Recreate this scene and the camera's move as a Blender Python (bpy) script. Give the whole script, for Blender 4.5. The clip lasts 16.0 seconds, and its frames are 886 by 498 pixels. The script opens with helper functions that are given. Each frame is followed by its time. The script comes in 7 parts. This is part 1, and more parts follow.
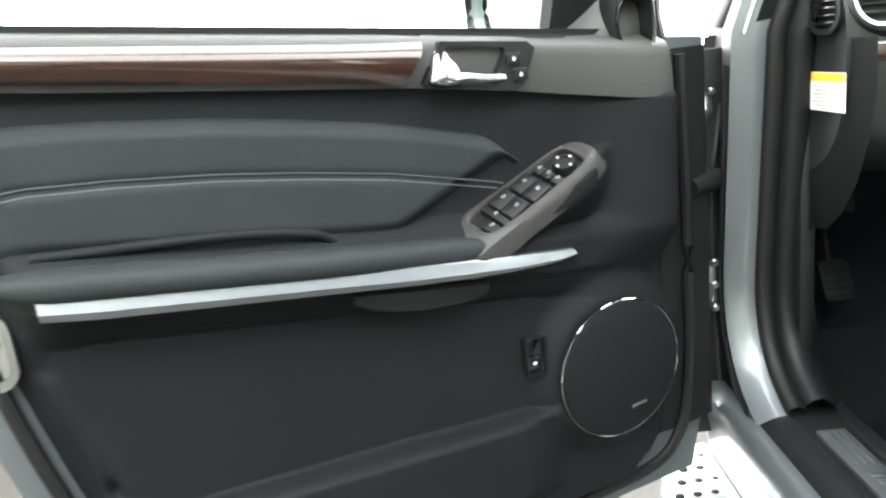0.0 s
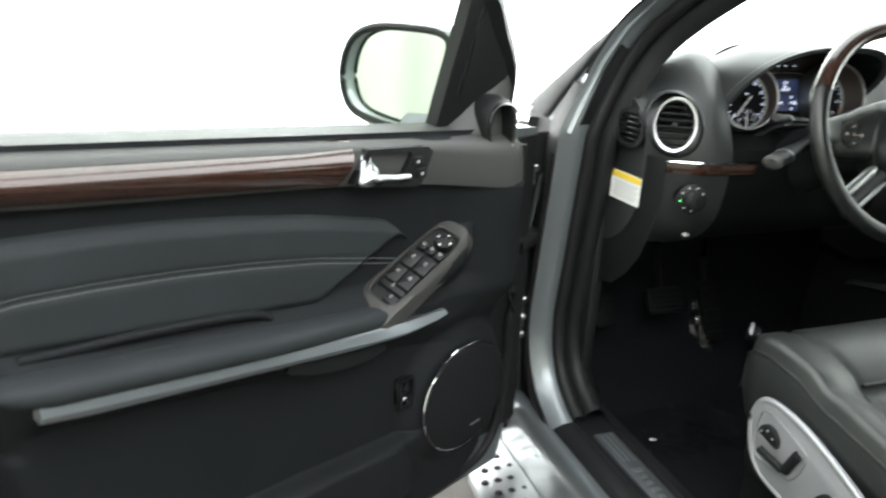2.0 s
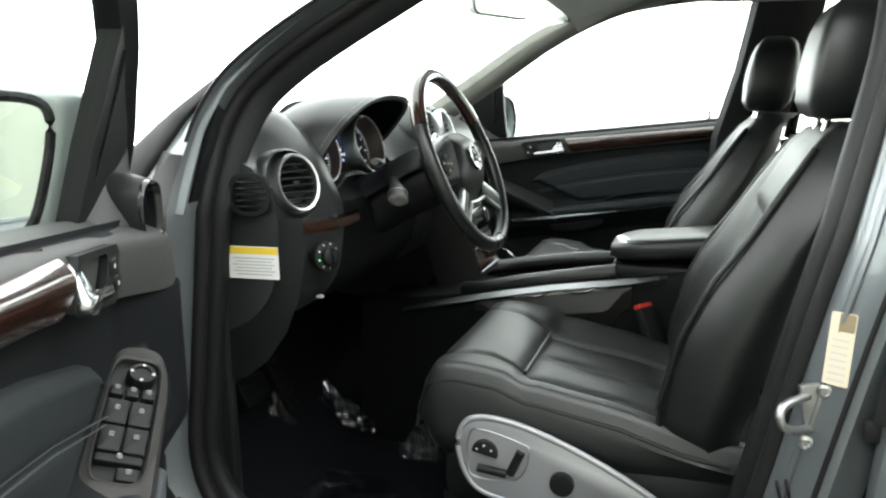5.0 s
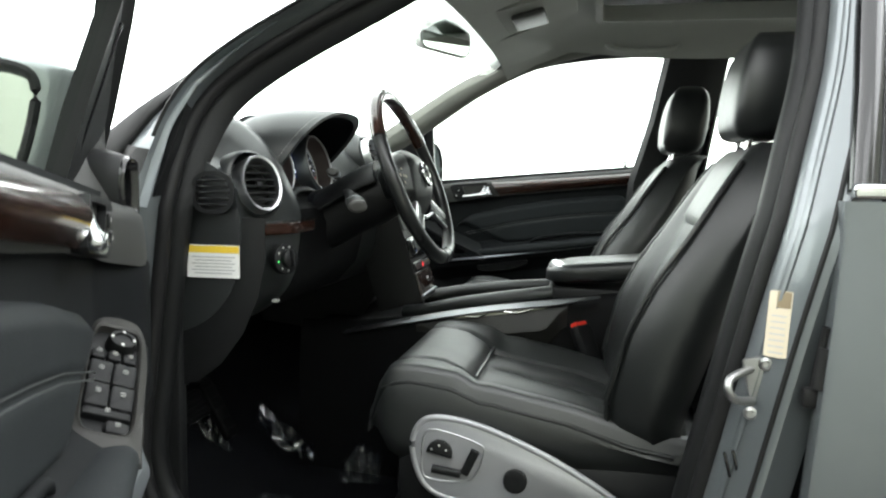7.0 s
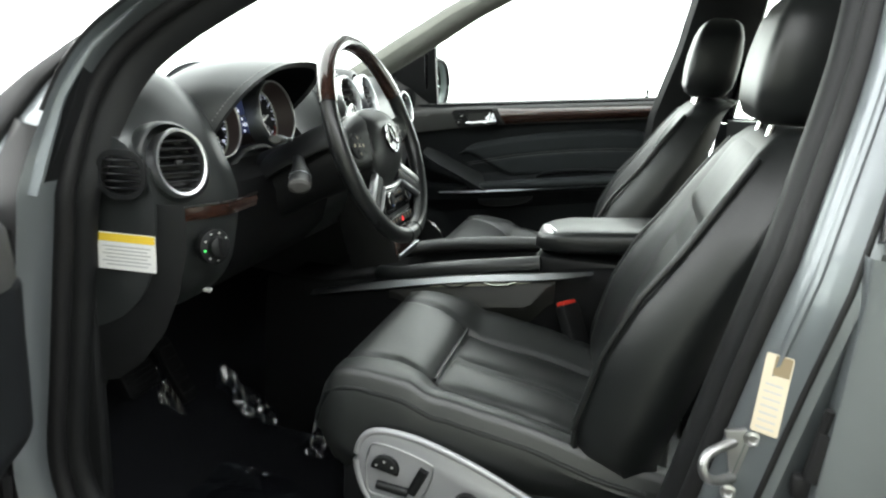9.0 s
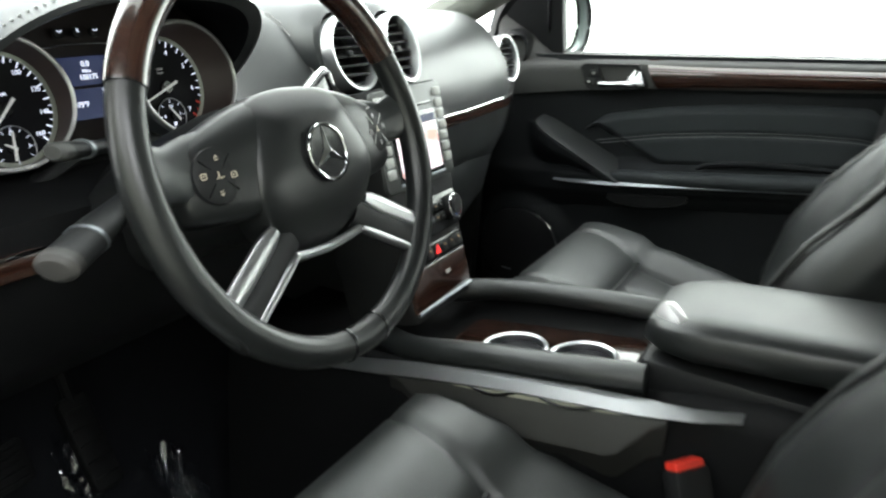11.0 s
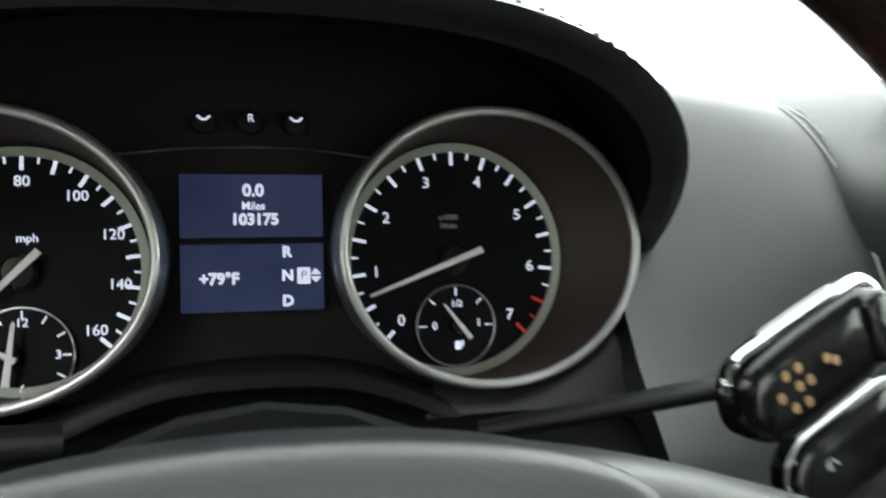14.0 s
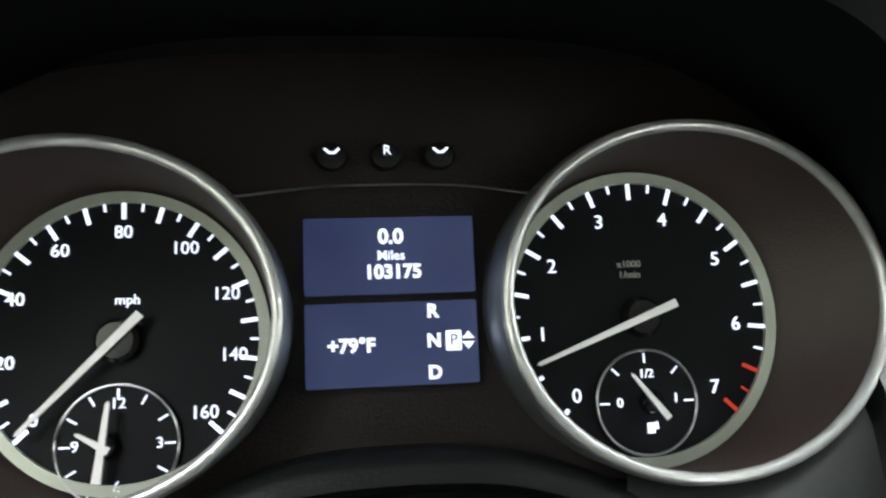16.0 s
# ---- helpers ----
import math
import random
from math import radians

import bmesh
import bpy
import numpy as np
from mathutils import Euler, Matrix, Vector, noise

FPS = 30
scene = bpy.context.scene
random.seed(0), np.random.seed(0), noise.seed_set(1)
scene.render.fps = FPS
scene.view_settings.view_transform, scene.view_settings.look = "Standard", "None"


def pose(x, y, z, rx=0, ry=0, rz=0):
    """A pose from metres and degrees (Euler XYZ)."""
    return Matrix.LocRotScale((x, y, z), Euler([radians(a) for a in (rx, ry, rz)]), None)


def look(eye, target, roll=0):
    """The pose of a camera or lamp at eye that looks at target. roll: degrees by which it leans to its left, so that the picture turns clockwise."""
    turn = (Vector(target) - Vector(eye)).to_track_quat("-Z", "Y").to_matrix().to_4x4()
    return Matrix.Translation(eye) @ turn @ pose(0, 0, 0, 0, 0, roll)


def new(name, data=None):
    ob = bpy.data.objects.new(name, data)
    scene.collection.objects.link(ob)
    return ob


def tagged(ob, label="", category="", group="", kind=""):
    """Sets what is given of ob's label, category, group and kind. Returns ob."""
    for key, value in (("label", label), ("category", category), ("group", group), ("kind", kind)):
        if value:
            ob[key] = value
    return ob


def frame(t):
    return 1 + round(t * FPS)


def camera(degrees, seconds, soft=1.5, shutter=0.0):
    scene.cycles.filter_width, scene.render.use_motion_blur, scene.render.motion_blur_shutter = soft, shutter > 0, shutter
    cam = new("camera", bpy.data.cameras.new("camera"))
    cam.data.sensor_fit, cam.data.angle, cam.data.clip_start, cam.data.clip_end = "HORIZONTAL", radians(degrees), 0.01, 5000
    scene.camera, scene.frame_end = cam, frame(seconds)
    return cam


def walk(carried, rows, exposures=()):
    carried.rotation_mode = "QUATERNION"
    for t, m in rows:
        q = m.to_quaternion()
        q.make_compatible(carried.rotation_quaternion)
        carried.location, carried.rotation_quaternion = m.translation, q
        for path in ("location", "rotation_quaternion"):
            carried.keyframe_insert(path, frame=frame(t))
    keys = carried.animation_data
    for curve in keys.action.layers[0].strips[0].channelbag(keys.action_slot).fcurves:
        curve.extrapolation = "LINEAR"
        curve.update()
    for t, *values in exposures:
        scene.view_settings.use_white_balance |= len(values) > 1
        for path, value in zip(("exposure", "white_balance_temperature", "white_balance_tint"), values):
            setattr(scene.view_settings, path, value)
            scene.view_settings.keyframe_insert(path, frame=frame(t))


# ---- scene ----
cam = camera(60.6, 16.0, soft=2.2, shutter=0.5)
PATH = [
    (0, (-1.422, -0.029, 1.224), (-1.482, 1.907, 0.727), -6.5),
    (0.5, (-1.497, -0.133, 1.27), (-1.514, 1.793, 0.731), -5.0),
    (1, (-1.524, -0.208, 1.346), (-1.466, 1.697, 0.741), -2.9),
    (1.5, (-1.563, -0.244, 1.427), (-1.316, 1.634, 0.787), -0.2),
    (2, (-1.705, -0.124, 1.501), (-1.063, 1.643, 0.819), 2.7),
    (2.5, (-1.739, -0.009, 1.546), (-0.815, 1.623, 0.85), 3.1),
    (3, (-1.741, 0.122, 1.583), (-0.559, 1.558, 0.847), 2.5),
    (3.5, (-1.788, 0.275, 1.572), (-0.324, 1.427, 0.845), 2.2),
    (4, (-1.85, 0.333, 1.546), (-0.211, 1.268, 0.884), 0.8),
    (4.5, (-1.94, 0.357, 1.478), (-0.169, 1.131, 0.963), -0.4),
    (4.7, (-1.972, 0.384, 1.439), (-0.16, 1.096, 0.981), -1.0),
    (6.8, (-2.099, 0.5, 1.239), (-0.148, 0.906, 1.067), 1.2),
    (7, (-2.107, 0.501, 1.264), (-0.157, 0.899, 1.071), 1.0),
    (7.5, (-2.11, 0.501, 1.323), (-0.161, 0.878, 1.081), 1.6),
    (8, (-2.06, 0.474, 1.38), (-0.13, 0.861, 1.028), 1.9),
    (8.2, (-2.03, 0.466, 1.394), (-0.11, 0.861, 1.001), 2.3),
    (10.3, (-1.314, 0.379, 1.458), (0.446, 1.069, 0.805), 3.1),
    (10.5, (-1.217, 0.383, 1.453), (0.513, 1.134, 0.787), 3.2),
    (11, (-1.009, 0.456, 1.438), (0.653, 1.321, 0.739), 3.9),
    (11.5, (-0.829, 0.507, 1.434), (0.692, 1.574, 0.694), 3.5),
    (12, (-0.684, 0.549, 1.421), (0.617, 1.864, 0.66), 1.5),
    (12.5, (-0.567, 0.628, 1.397), (0.481, 2.164, 0.661), 0.3),
    (13, (-0.5, 0.702, 1.404), (0.319, 2.375, 0.675), 1.3),
    (13.5, (-0.466, 0.765, 1.390), (0.196, 2.557, 0.799), 2.6),
    (14, (-0.439, 0.831, 1.377), (0.037, 2.713, 0.896), 2.5),
    (14.5, (-0.438, 0.873, 1.358), (-0.053, 2.803, 1.001), 1.6),
    (15, (-0.423, 0.898, 1.354), (-0.191, 2.857, 1.026), 0.4),
    (15.5, (-0.436, 0.910, 1.344), (-0.212, 2.878, 1.066), -0.2),
    (16, (-0.457, 0.908, 1.341), (-0.214, 2.880, 1.108), -0.6),
]
# seconds and stops: the camera opens up on the dark door and cabin
EXPOSURES = [(0.0, 1.32), (1.0, 0.8), (2.0, 0.43), (4.0, 0.22), (6.5, 0.05), (8.0, 0.05), (10.5, 0.42), (12.0, 0.62), (13.0, 0.45), (14.0, 0.2), (14.5, 0.42), (15.0, 0.82), (16.0, 0.98)]
walk(cam, [(t, look(eye, target, roll)) for t, eye, target, roll in PATH], exposures=EXPOSURES)

# ---------------- light ----------------
world = bpy.data.worlds.new("studio_air")
world.use_nodes = True
world.node_tree.nodes["Background"].inputs[0].default_value = (0.9, 0.95, 1.0, 1)
world.node_tree.nodes["Background"].inputs[1].default_value = 0.1
scene.world = world


def area_lamp(name, place, size_x, size_y, power, target):
    d = bpy.data.lights.new(name, "AREA")
    d.shape, d.size, d.size_y, d.energy, d.color = "RECTANGLE", size_x, size_y, power, (0.94, 0.97, 1.0)
    ob = new(name, d)
    ob.matrix_world = look(place, target)
    return ob


# unseen lamps added to fill the door, dash and cabin with light
area_lamp("fill_light", (-1.55, -1.3, 3.4), 2.2, 1.8, 70, (-1.5, 0.9, 0.9))
area_lamp("fill_light", (0.2, 3.0, 3.4), 3.0, 1.6, 40, (0.0, 1.0, 1.0))
area_lamp("fill_light", (-3.0, 0.5, 2.9), 1.6, 1.2, 18, (0.1, 0.9, 1.0))
area_lamp("fill_light", (2.6, -0.4, 3.3), 1.6, 2.6, 55, (0.4, 0.6, 1.0))

# ---------------- materials ----------------


def material(name, color, rough=0.5, metal=0.0, coat=0.0, grain=0.0, grain_scale=400.0, vary=0.0, vary_scale=9.0,
             spec=0.5, emit=None, emit_strength=0.0):
    """A Principled surface with fine relief (grain) and a slow change of colour and gloss (vary)."""
    m = bpy.data.materials.new(name)
    m.use_nodes = True
    nt = m.node_tree
    b = nt.nodes["Principled BSDF"]
    b.inputs["Base Color"].default_value = (*color, 1)
    b.inputs["Roughness"].default_value = rough
    b.inputs["Metallic"].default_value = metal
    b.inputs["Coat Weight"].default_value = coat
    b.inputs["Coat Roughness"].default_value = 0.06
    b.inputs["Specular IOR Level"].default_value = spec
    if emit:
        b.inputs["Emission Color"].default_value = (*emit, 1)
        b.inputs["Emission Strength"].default_value = emit_strength
    tc = nt.nodes.new("ShaderNodeTexCoord")
    if grain:
        n = nt.nodes.new("ShaderNodeTexNoise")
        n.inputs["Scale"].default_value = grain_scale
        n.inputs["Detail"].default_value = 3
        bump = nt.nodes.new("ShaderNodeBump")
        bump.inputs["Strength"].default_value = grain
        bump.inputs["Distance"].default_value = 0.001
        nt.links.new(tc.outputs["Object"], n.inputs["Vector"])
        nt.links.new(n.outputs["Fac"], bump.inputs["Height"])
        nt.links.new(bump.outputs["Normal"], b.inputs["Normal"])
    if vary:
        n = nt.nodes.new("ShaderNodeTexNoise")
        n.inputs["Scale"].default_value = vary_scale
        n.inputs["Detail"].default_value = 6
        nt.links.new(tc.outputs["Object"], n.inputs["Vector"])
        mix = nt.nodes.new("ShaderNodeMix")
        mix.data_type = "RGBA"
        mix.inputs[6].default_value = (*[c * (1 - vary) for c in color], 1)
        mix.inputs[7].default_value = (*[min(1, c * (1 + vary)) for c in color], 1)
        nt.links.new(n.outputs["Fac"], mix.inputs[0])
        nt.links.new(mix.outputs[2], b.inputs["Base Color"])
        mr = nt.nodes.new("ShaderNodeMapRange")
        mr.inputs[3].default_value = max(0.02, rough * (1 - vary * 0.5))
        mr.inputs[4].default_value = min(1, rough * (1 + vary * 0.5))
        nt.links.new(n.outputs["Fac"], mr.inputs[0])
        nt.links.new(mr.outputs[0], b.inputs["Roughness"])
    return m


def wood_material():
    m = material("burl_walnut", (0.06, 0.02, 0.01), 0.22, 0, 0.9)
    nt = m.node_tree
    b = nt.nodes["Principled BSDF"]
    tc = nt.nodes.new("ShaderNodeTexCoord")
    mp = nt.nodes.new("ShaderNodeMapping")
    mp.inputs["Scale"].default_value = (8, 8, 60)
    n = nt.nodes.new("ShaderNodeTexNoise")
    n.inputs["Scale"].default_value = 3.0
    n.inputs["Detail"].default_value = 8
    n.inputs["Distortion"].default_value = 1.6
    r = nt.nodes.new("ShaderNodeValToRGB")
    r.color_ramp.elements[0].position, r.color_ramp.elements[0].color = 0.30, (0.012, 0.0055, 0.004, 1)
    r.color_ramp.elements[1].position, r.color_ramp.elements[1].color = 0.78, (0.052, 0.020, 0.012, 1)
    nt.links.new(tc.outputs["Object"], mp.inputs["Vector"])
    nt.links.new(mp.outputs["Vector"], n.inputs["Vector"])
    nt.links.new(n.outputs["Fac"], r.inputs["Fac"])
    nt.links.new(r.outputs["Color"], b.inputs["Base Color"])
    return m


def glass_material(name, tint, rough=0.0, shine=0.6, least=0.035):
    m = bpy.data.materials.new(name)
    m.use_nodes = True
    nt = m.node_tree
    nt.nodes.clear()
    out = nt.nodes.new("ShaderNodeOutputMaterial")
    tr = nt.nodes.new("ShaderNodeBsdfTransparent")
    gl = nt.nodes.new("ShaderNodeBsdfGlossy")
    fr = nt.nodes.new("ShaderNodeLayerWeight")
    pw = nt.nodes.new("ShaderNodeMath")
    pw.operation = "POWER"
    pw.inputs[1].default_value = 4.5
    sc = nt.nodes.new("ShaderNodeMath")
    sc.operation = "MULTIPLY_ADD"
    sc.inputs[1].default_value, sc.inputs[2].default_value = shine, least
    mx = nt.nodes.new("ShaderNodeMixShader")
    tr.inputs[0].default_value = (*tint, 1)
    gl.inputs["Roughness"].default_value = rough
    nt.links.new(fr.outputs["Facing"], pw.inputs[0])
    nt.links.new(pw.outputs[0], sc.inputs[0])
    nt.links.new(sc.outputs[0], mx.inputs[0])
    nt.links.new(tr.outputs[0], mx.inputs[1])
    nt.links.new(gl.outputs[0], mx.inputs[2])
    nt.links.new(mx.outputs[0], out.inputs[0])
    return m


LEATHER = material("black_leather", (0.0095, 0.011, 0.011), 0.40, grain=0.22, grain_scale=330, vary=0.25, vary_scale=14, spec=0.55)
# black leather lightened for the sheen of light on the seat cushions
LITLEATHER = material("lit_seat_leather", (0.0125, 0.0145, 0.0140), 0.46, grain=0.22, grain_scale=330, vary=0.3, vary_scale=14, spec=0.8)
VINYL = material("black_soft_vinyl", (0.016, 0.0182, 0.0185), 0.41, grain=0.07, grain_scale=420, vary=0.2, vary_scale=7, spec=0.8)
GREYVINYL = material("upper_vinyl", (0.041, 0.042, 0.040), 0.55, grain=0.4, grain_scale=420, vary=0.15, vary_scale=6)
DOORVINYL = material("black_door_vinyl", (0.0095, 0.0106, 0.0118), 0.66, grain=0.16, grain_scale=420, vary=0.2, vary_scale=7, spec=0.13)
HUBVINYL = material("smooth_black_airbag_vinyl", (0.0068, 0.0078, 0.0078), 0.38, grain=0.08, grain_scale=500, vary=0.12, vary_scale=8, spec=0.46)
SCOOPGREY = material("dark_olive_grey_vinyl", (0.019, 0.019, 0.017), 0.5, grain=0.3, grain_scale=420, vary=0.15, vary_scale=6, spec=0.5)
GAPCREAM = material("pale_gap_olive", (0.30, 0.30, 0.24), 0.45, vary=0.08, vary_scale=20)
CONSOLEGREY = material("warm_grey_console_vinyl", (0.030, 0.029, 0.027), 0.60, grain=0.4, grain_scale=420, vary=0.15, vary_scale=6)
PLASTIC = material("black_plastic", (0.0075, 0.008, 0.0085), 0.5, grain=0.3, grain_scale=600, vary=0.2, vary_scale=18, spec=0.28)
KNEEBLACK = material("matt_black_plastic", (0.0042, 0.0044, 0.0048), 0.6, grain=0.3, grain_scale=600, vary=0.2, vary_scale=18, spec=0.12)
HEADGREY = material("grey_painted_plastic", (0.085, 0.09, 0.087), 0.40, 0.2, grain=0.06, grain_scale=900, vary=0.06)
GLOSSBLACK = material("gloss_black_plastic", (0.008, 0.008, 0.009), 0.16, coat=0.3)
RIMLEATHER = material("smooth_black_rim_leather", (0.0085, 0.0095, 0.0095), 0.31, grain=0.14, grain_scale=420, vary=0.2, vary_scale=16, spec=0.5)
SPEAKERMESH = material("speaker_mesh", (0.008, 0.008, 0.009), 0.75, grain=1.0, grain_scale=900, spec=0.15)
RUBBER = material("black_rubber", (0.009, 0.009, 0.0095), 0.55, grain=0.2, grain_scale=200, vary=0.2, spec=0.3)
CARPET = material("black_carpet", (0.006, 0.0065, 0.008), 0.95, grain=1.0, grain_scale=700, vary=0.35, vary_scale=30, spec=0.1)
SILVER = material("satin_aluminium", (0.52, 0.53, 0.54), 0.34, 1.0, grain=0.08, grain_scale=900, vary=0.06)
GREYSILVER = material("dark_satin_aluminium", (0.28, 0.30, 0.32), 0.42, 0.9, grain=0.08, grain_scale=900, vary=0.06)
RAILSILVER = material("satin_rail_aluminium", (0.40, 0.41, 0.42), 0.36, 1.0, grain=0.08, grain_scale=900, vary=0.06)
CHROME = material("chrome", (0.8, 0.81, 0.82), 0.07, 1.0)
LEVER = material("polished_lever_metal", (0.46, 0.47, 0.48), 0.24, 1.0, vary=0.05)
PAINT = material("steel_grey_metallic_paint", (0.152, 0.168, 0.176), 0.36, 0.55, 0.7, grain=0.12, grain_scale=1800, vary=0.05)
PILLARCLOTH = material("grey_pillar_cloth", (0.15, 0.15, 0.135), 0.9, grain=0.6, grain_scale=900, vary=0.08, spec=0.15)
# car paint lightened for the backdrop that the mirror housings reflect
LITPAINT = material("lit_mirror_paint", (0.34, 0.37, 0.37), 0.34, 0.45, 0.8, grain=0.12, grain_scale=1800, vary=0.05)
HEADLINER = material("grey_headliner_cloth", (0.27, 0.275, 0.255), 0.92, grain=0.8, grain_scale=900, vary=0.08, spec=0.2)
WOOD = wood_material()
DULLSTEEL = material("dull_hinge_steel", (0.30, 0.30, 0.30), 0.36, 0.9, vary=0.3, vary_scale=30)
DOORLEATHER = material("door_insert_leather", (0.019, 0.0222, 0.0240), 0.68, grain=0.25, grain_scale=330, vary=0.2, vary_scale=12, spec=0.18)
BEZEL = material("bright_satin_bezel", (0.74, 0.74, 0.74), 0.26, 0.55, vary=0.05)
STITCH = material("dark_grey_thread", (0.055, 0.06, 0.06), 0.6)
STEEL = material("bare_steel", (0.5, 0.5, 0.5), 0.28, 1.0, vary=0.15, vary_scale=40)
WHITEPAPER = material("white_label_paper", (0.78, 0.78, 0.76), 0.5)
YELLOW = material("yellow_label_ink", (0.8, 0.56, 0.05), 0.5)
GREYINK = material("grey_label_ink", (0.45, 0.45, 0.45), 0.6)
BROWNINK = material("brown_label_ink", (0.22, 0.17, 0.1), 0.6)
CREAM = material("cream_label", (0.60, 0.53, 0.40), 0.45)
PALEGREY = material("pale_grey_plastic", (0.42, 0.43, 0.41), 0.5, grain=0.2, grain_scale=500, vary=0.05)
SILVERPLASTIC = material("silver_painted_plastic", (0.38, 0.385, 0.40), 0.36, 0.45, grain=0.08, grain_scale=900, vary=0.05)
RED = material("red_plastic", (0.6, 0.035, 0.02), 0.4)
MIRROR = material("mirror_silvering", (0.78, 0.84, 0.8), 0.015, 1.0)
GLASS = glass_material("clear_car_glass", (0.90, 0.95, 0.92), 0.0, 0.35)
DARKGLASS = glass_material("privacy_glass", (0.06, 0.065, 0.07))
FILM = glass_material("clear_plastic_film", (0.90, 0.92, 0.95), 0.08, 0.85, 0.10)
DIALBLACK = material("dial_black", (0.005, 0.005, 0.007), 0.6, grain=0.1, spec=0.18)
FACEBROWN = material("cluster_brown_black", (0.019, 0.0135, 0.0130), 0.55, grain=0.3, grain_scale=800, spec=0.3)
BINNACLE = material("binnacle_brown_black", (0.055, 0.038, 0.036), 0.5, grain=0.3, grain_scale=800)
DIALRING = material("dial_silver_ring", (0.4, 0.42, 0.36), 0.42, 0.7, emit=(0.75, 0.85, 0.7), emit_strength=0.025)
MARK = material("lit_white_marking", (0.8, 0.82, 0.9), 0.5, emit=(0.74, 0.80, 1.0), emit_strength=0.72)
TANMARK = material("tan_printed_marking", (0.42, 0.37, 0.28), 0.5)
DIMMARK = material("dim_white_marking", (0.30, 0.30, 0.29), 0.5)
SOFTMARK = material("printed_white_marking", (0.6, 0.6, 0.58), 0.5)
AMBERMARK = material("amber_marking", (0.42, 0.27, 0.13), 0.5, emit=(0.9, 0.5, 0.2), emit_strength=0.05)
REDMARK = material("lit_red_marking", (0.4, 0.03, 0.02), 0.5, emit=(0.9, 0.06, 0.03), emit_strength=0.2)
HAZARD = material("lit_red_hazard", (0.6, 0.02, 0.02), 0.4, emit=(1.0, 0.03, 0.03), emit_strength=1.1)
BLUEMARK = material("blue_marking", (0.05, 0.15, 0.7), 0.4, emit=(0.1, 0.3, 1.0), emit_strength=0.4)
GREENLED = material("green_light", (0.05, 0.6, 0.1), 0.4, emit=(0.1, 1.0, 0.2), emit_strength=1.2)
NEEDLE = material("needle_white", (0.75, 0.75, 0.74), 0.4, emit=(0.9, 0.9, 0.9), emit_strength=0.12)


def lcd_material():
    m = material("blue_lcd", (0.02, 0.025, 0.06), 0.25, emit=(0.045, 0.068, 0.2), emit_strength=0.24)
    nt = m.node_tree
    tc = nt.nodes.new("ShaderNodeTexCoord")
    n = nt.nodes.new("ShaderNodeTexNoise")
    n.inputs["Scale"].default_value = 14
    r = nt.nodes.new("ShaderNodeValToRGB")
    r.color_ramp.elements[0].position, r.color_ramp.elements[0].color = 0.3, (0.035, 0.05, 0.15, 1)
    r.color_ramp.elements[1].position, r.color_ramp.elements[1].color = 0.75, (0.09, 0.12, 0.26, 1)
    nt.links.new(tc.outputs["Object"], n.inputs["Vector"])
    nt.links.new(n.outputs["Fac"], r.inputs["Fac"])
    nt.links.new(r.outputs["Color"], nt.nodes["Principled BSDF"].inputs["Emission Color"])
    return m


def screen_material():
    m = material("navigation_screen", (0.1, 0.1, 0.1), 0.2, emit=(1, 1, 1), emit_strength=1.15)
    nt = m.node_tree
    tc = nt.nodes.new("ShaderNodeTexCoord")
    mp = nt.nodes.new("ShaderNodeMapping")
    mp.inputs["Scale"].default_value = (9, 9, 30)
    n = nt.nodes.new("ShaderNodeTexNoise")
    n.inputs["Scale"].default_value = 1.6
    n.inputs["Detail"].default_value = 3
    r = nt.nodes.new("ShaderNodeValToRGB")
    r.color_ramp.elements[0].position, r.color_ramp.elements[0].color = 0.38, (0.75, 0.38, 0.3, 1)
    r.color_ramp.elements[1].position, r.color_ramp.elements[1].color = 0.52, (1.0, 0.9, 0.97, 1)
    nt.links.new(tc.outputs["Object"], mp.inputs["Vector"])
    nt.links.new(mp.outputs["Vector"], n.inputs["Vector"])
    nt.links.new(n.outputs["Fac"], r.inputs["Fac"])
    nt.links.new(r.outputs["Color"], nt.nodes["Principled BSDF"].inputs["Emission Color"])
    return m


LCD = lcd_material()
SCREEN = screen_material()

# ---------------- mesh helpers ----------------


def part(name, bm, mat, parent=None, label="", smooth=40, fix=True):
    """Links a bmesh as one mesh object under a thing or under a part."""
    if fix:
        bmesh.ops.recalc_face_normals(bm, faces=bm.faces)
    me = bpy.data.meshes.new(name)
    bm.to_mesh(me)
    bm.free()
    me.materials.append(mat)
    if smooth:
        me.shade_smooth()
        me.set_sharp_from_angle(angle=radians(smooth))
    ob = new(name, me)
    if parent:
        ob.parent = parent
    if label:
        ob["label"] = label
    return ob


def thing(name, label, category, group="", kind="", place=(0, 0, 0)):
    ob = new(name)
    ob.empty_display_size = 0.05
    ob.location = place
    return tagged(ob, label, category, group, kind)


def V(*a):
    return Vector(a)


def loft(bm, rings, caps=True, closed=True):
    """Joins rings of equal count into a skin."""
    rows = [[bm.verts.new(p) for p in r] for r in rings]
    n = len(rows[0])
    for a, b in zip(rows, rows[1:]):
        for i in range(n if closed else n - 1):
            j = (i + 1) % n
            bm.faces.new((a[i], a[j], b[j], b[i]))
    if caps and closed:
        bm.faces.new(rows[0][::-1])
        bm.faces.new(rows[-1])
    return rows


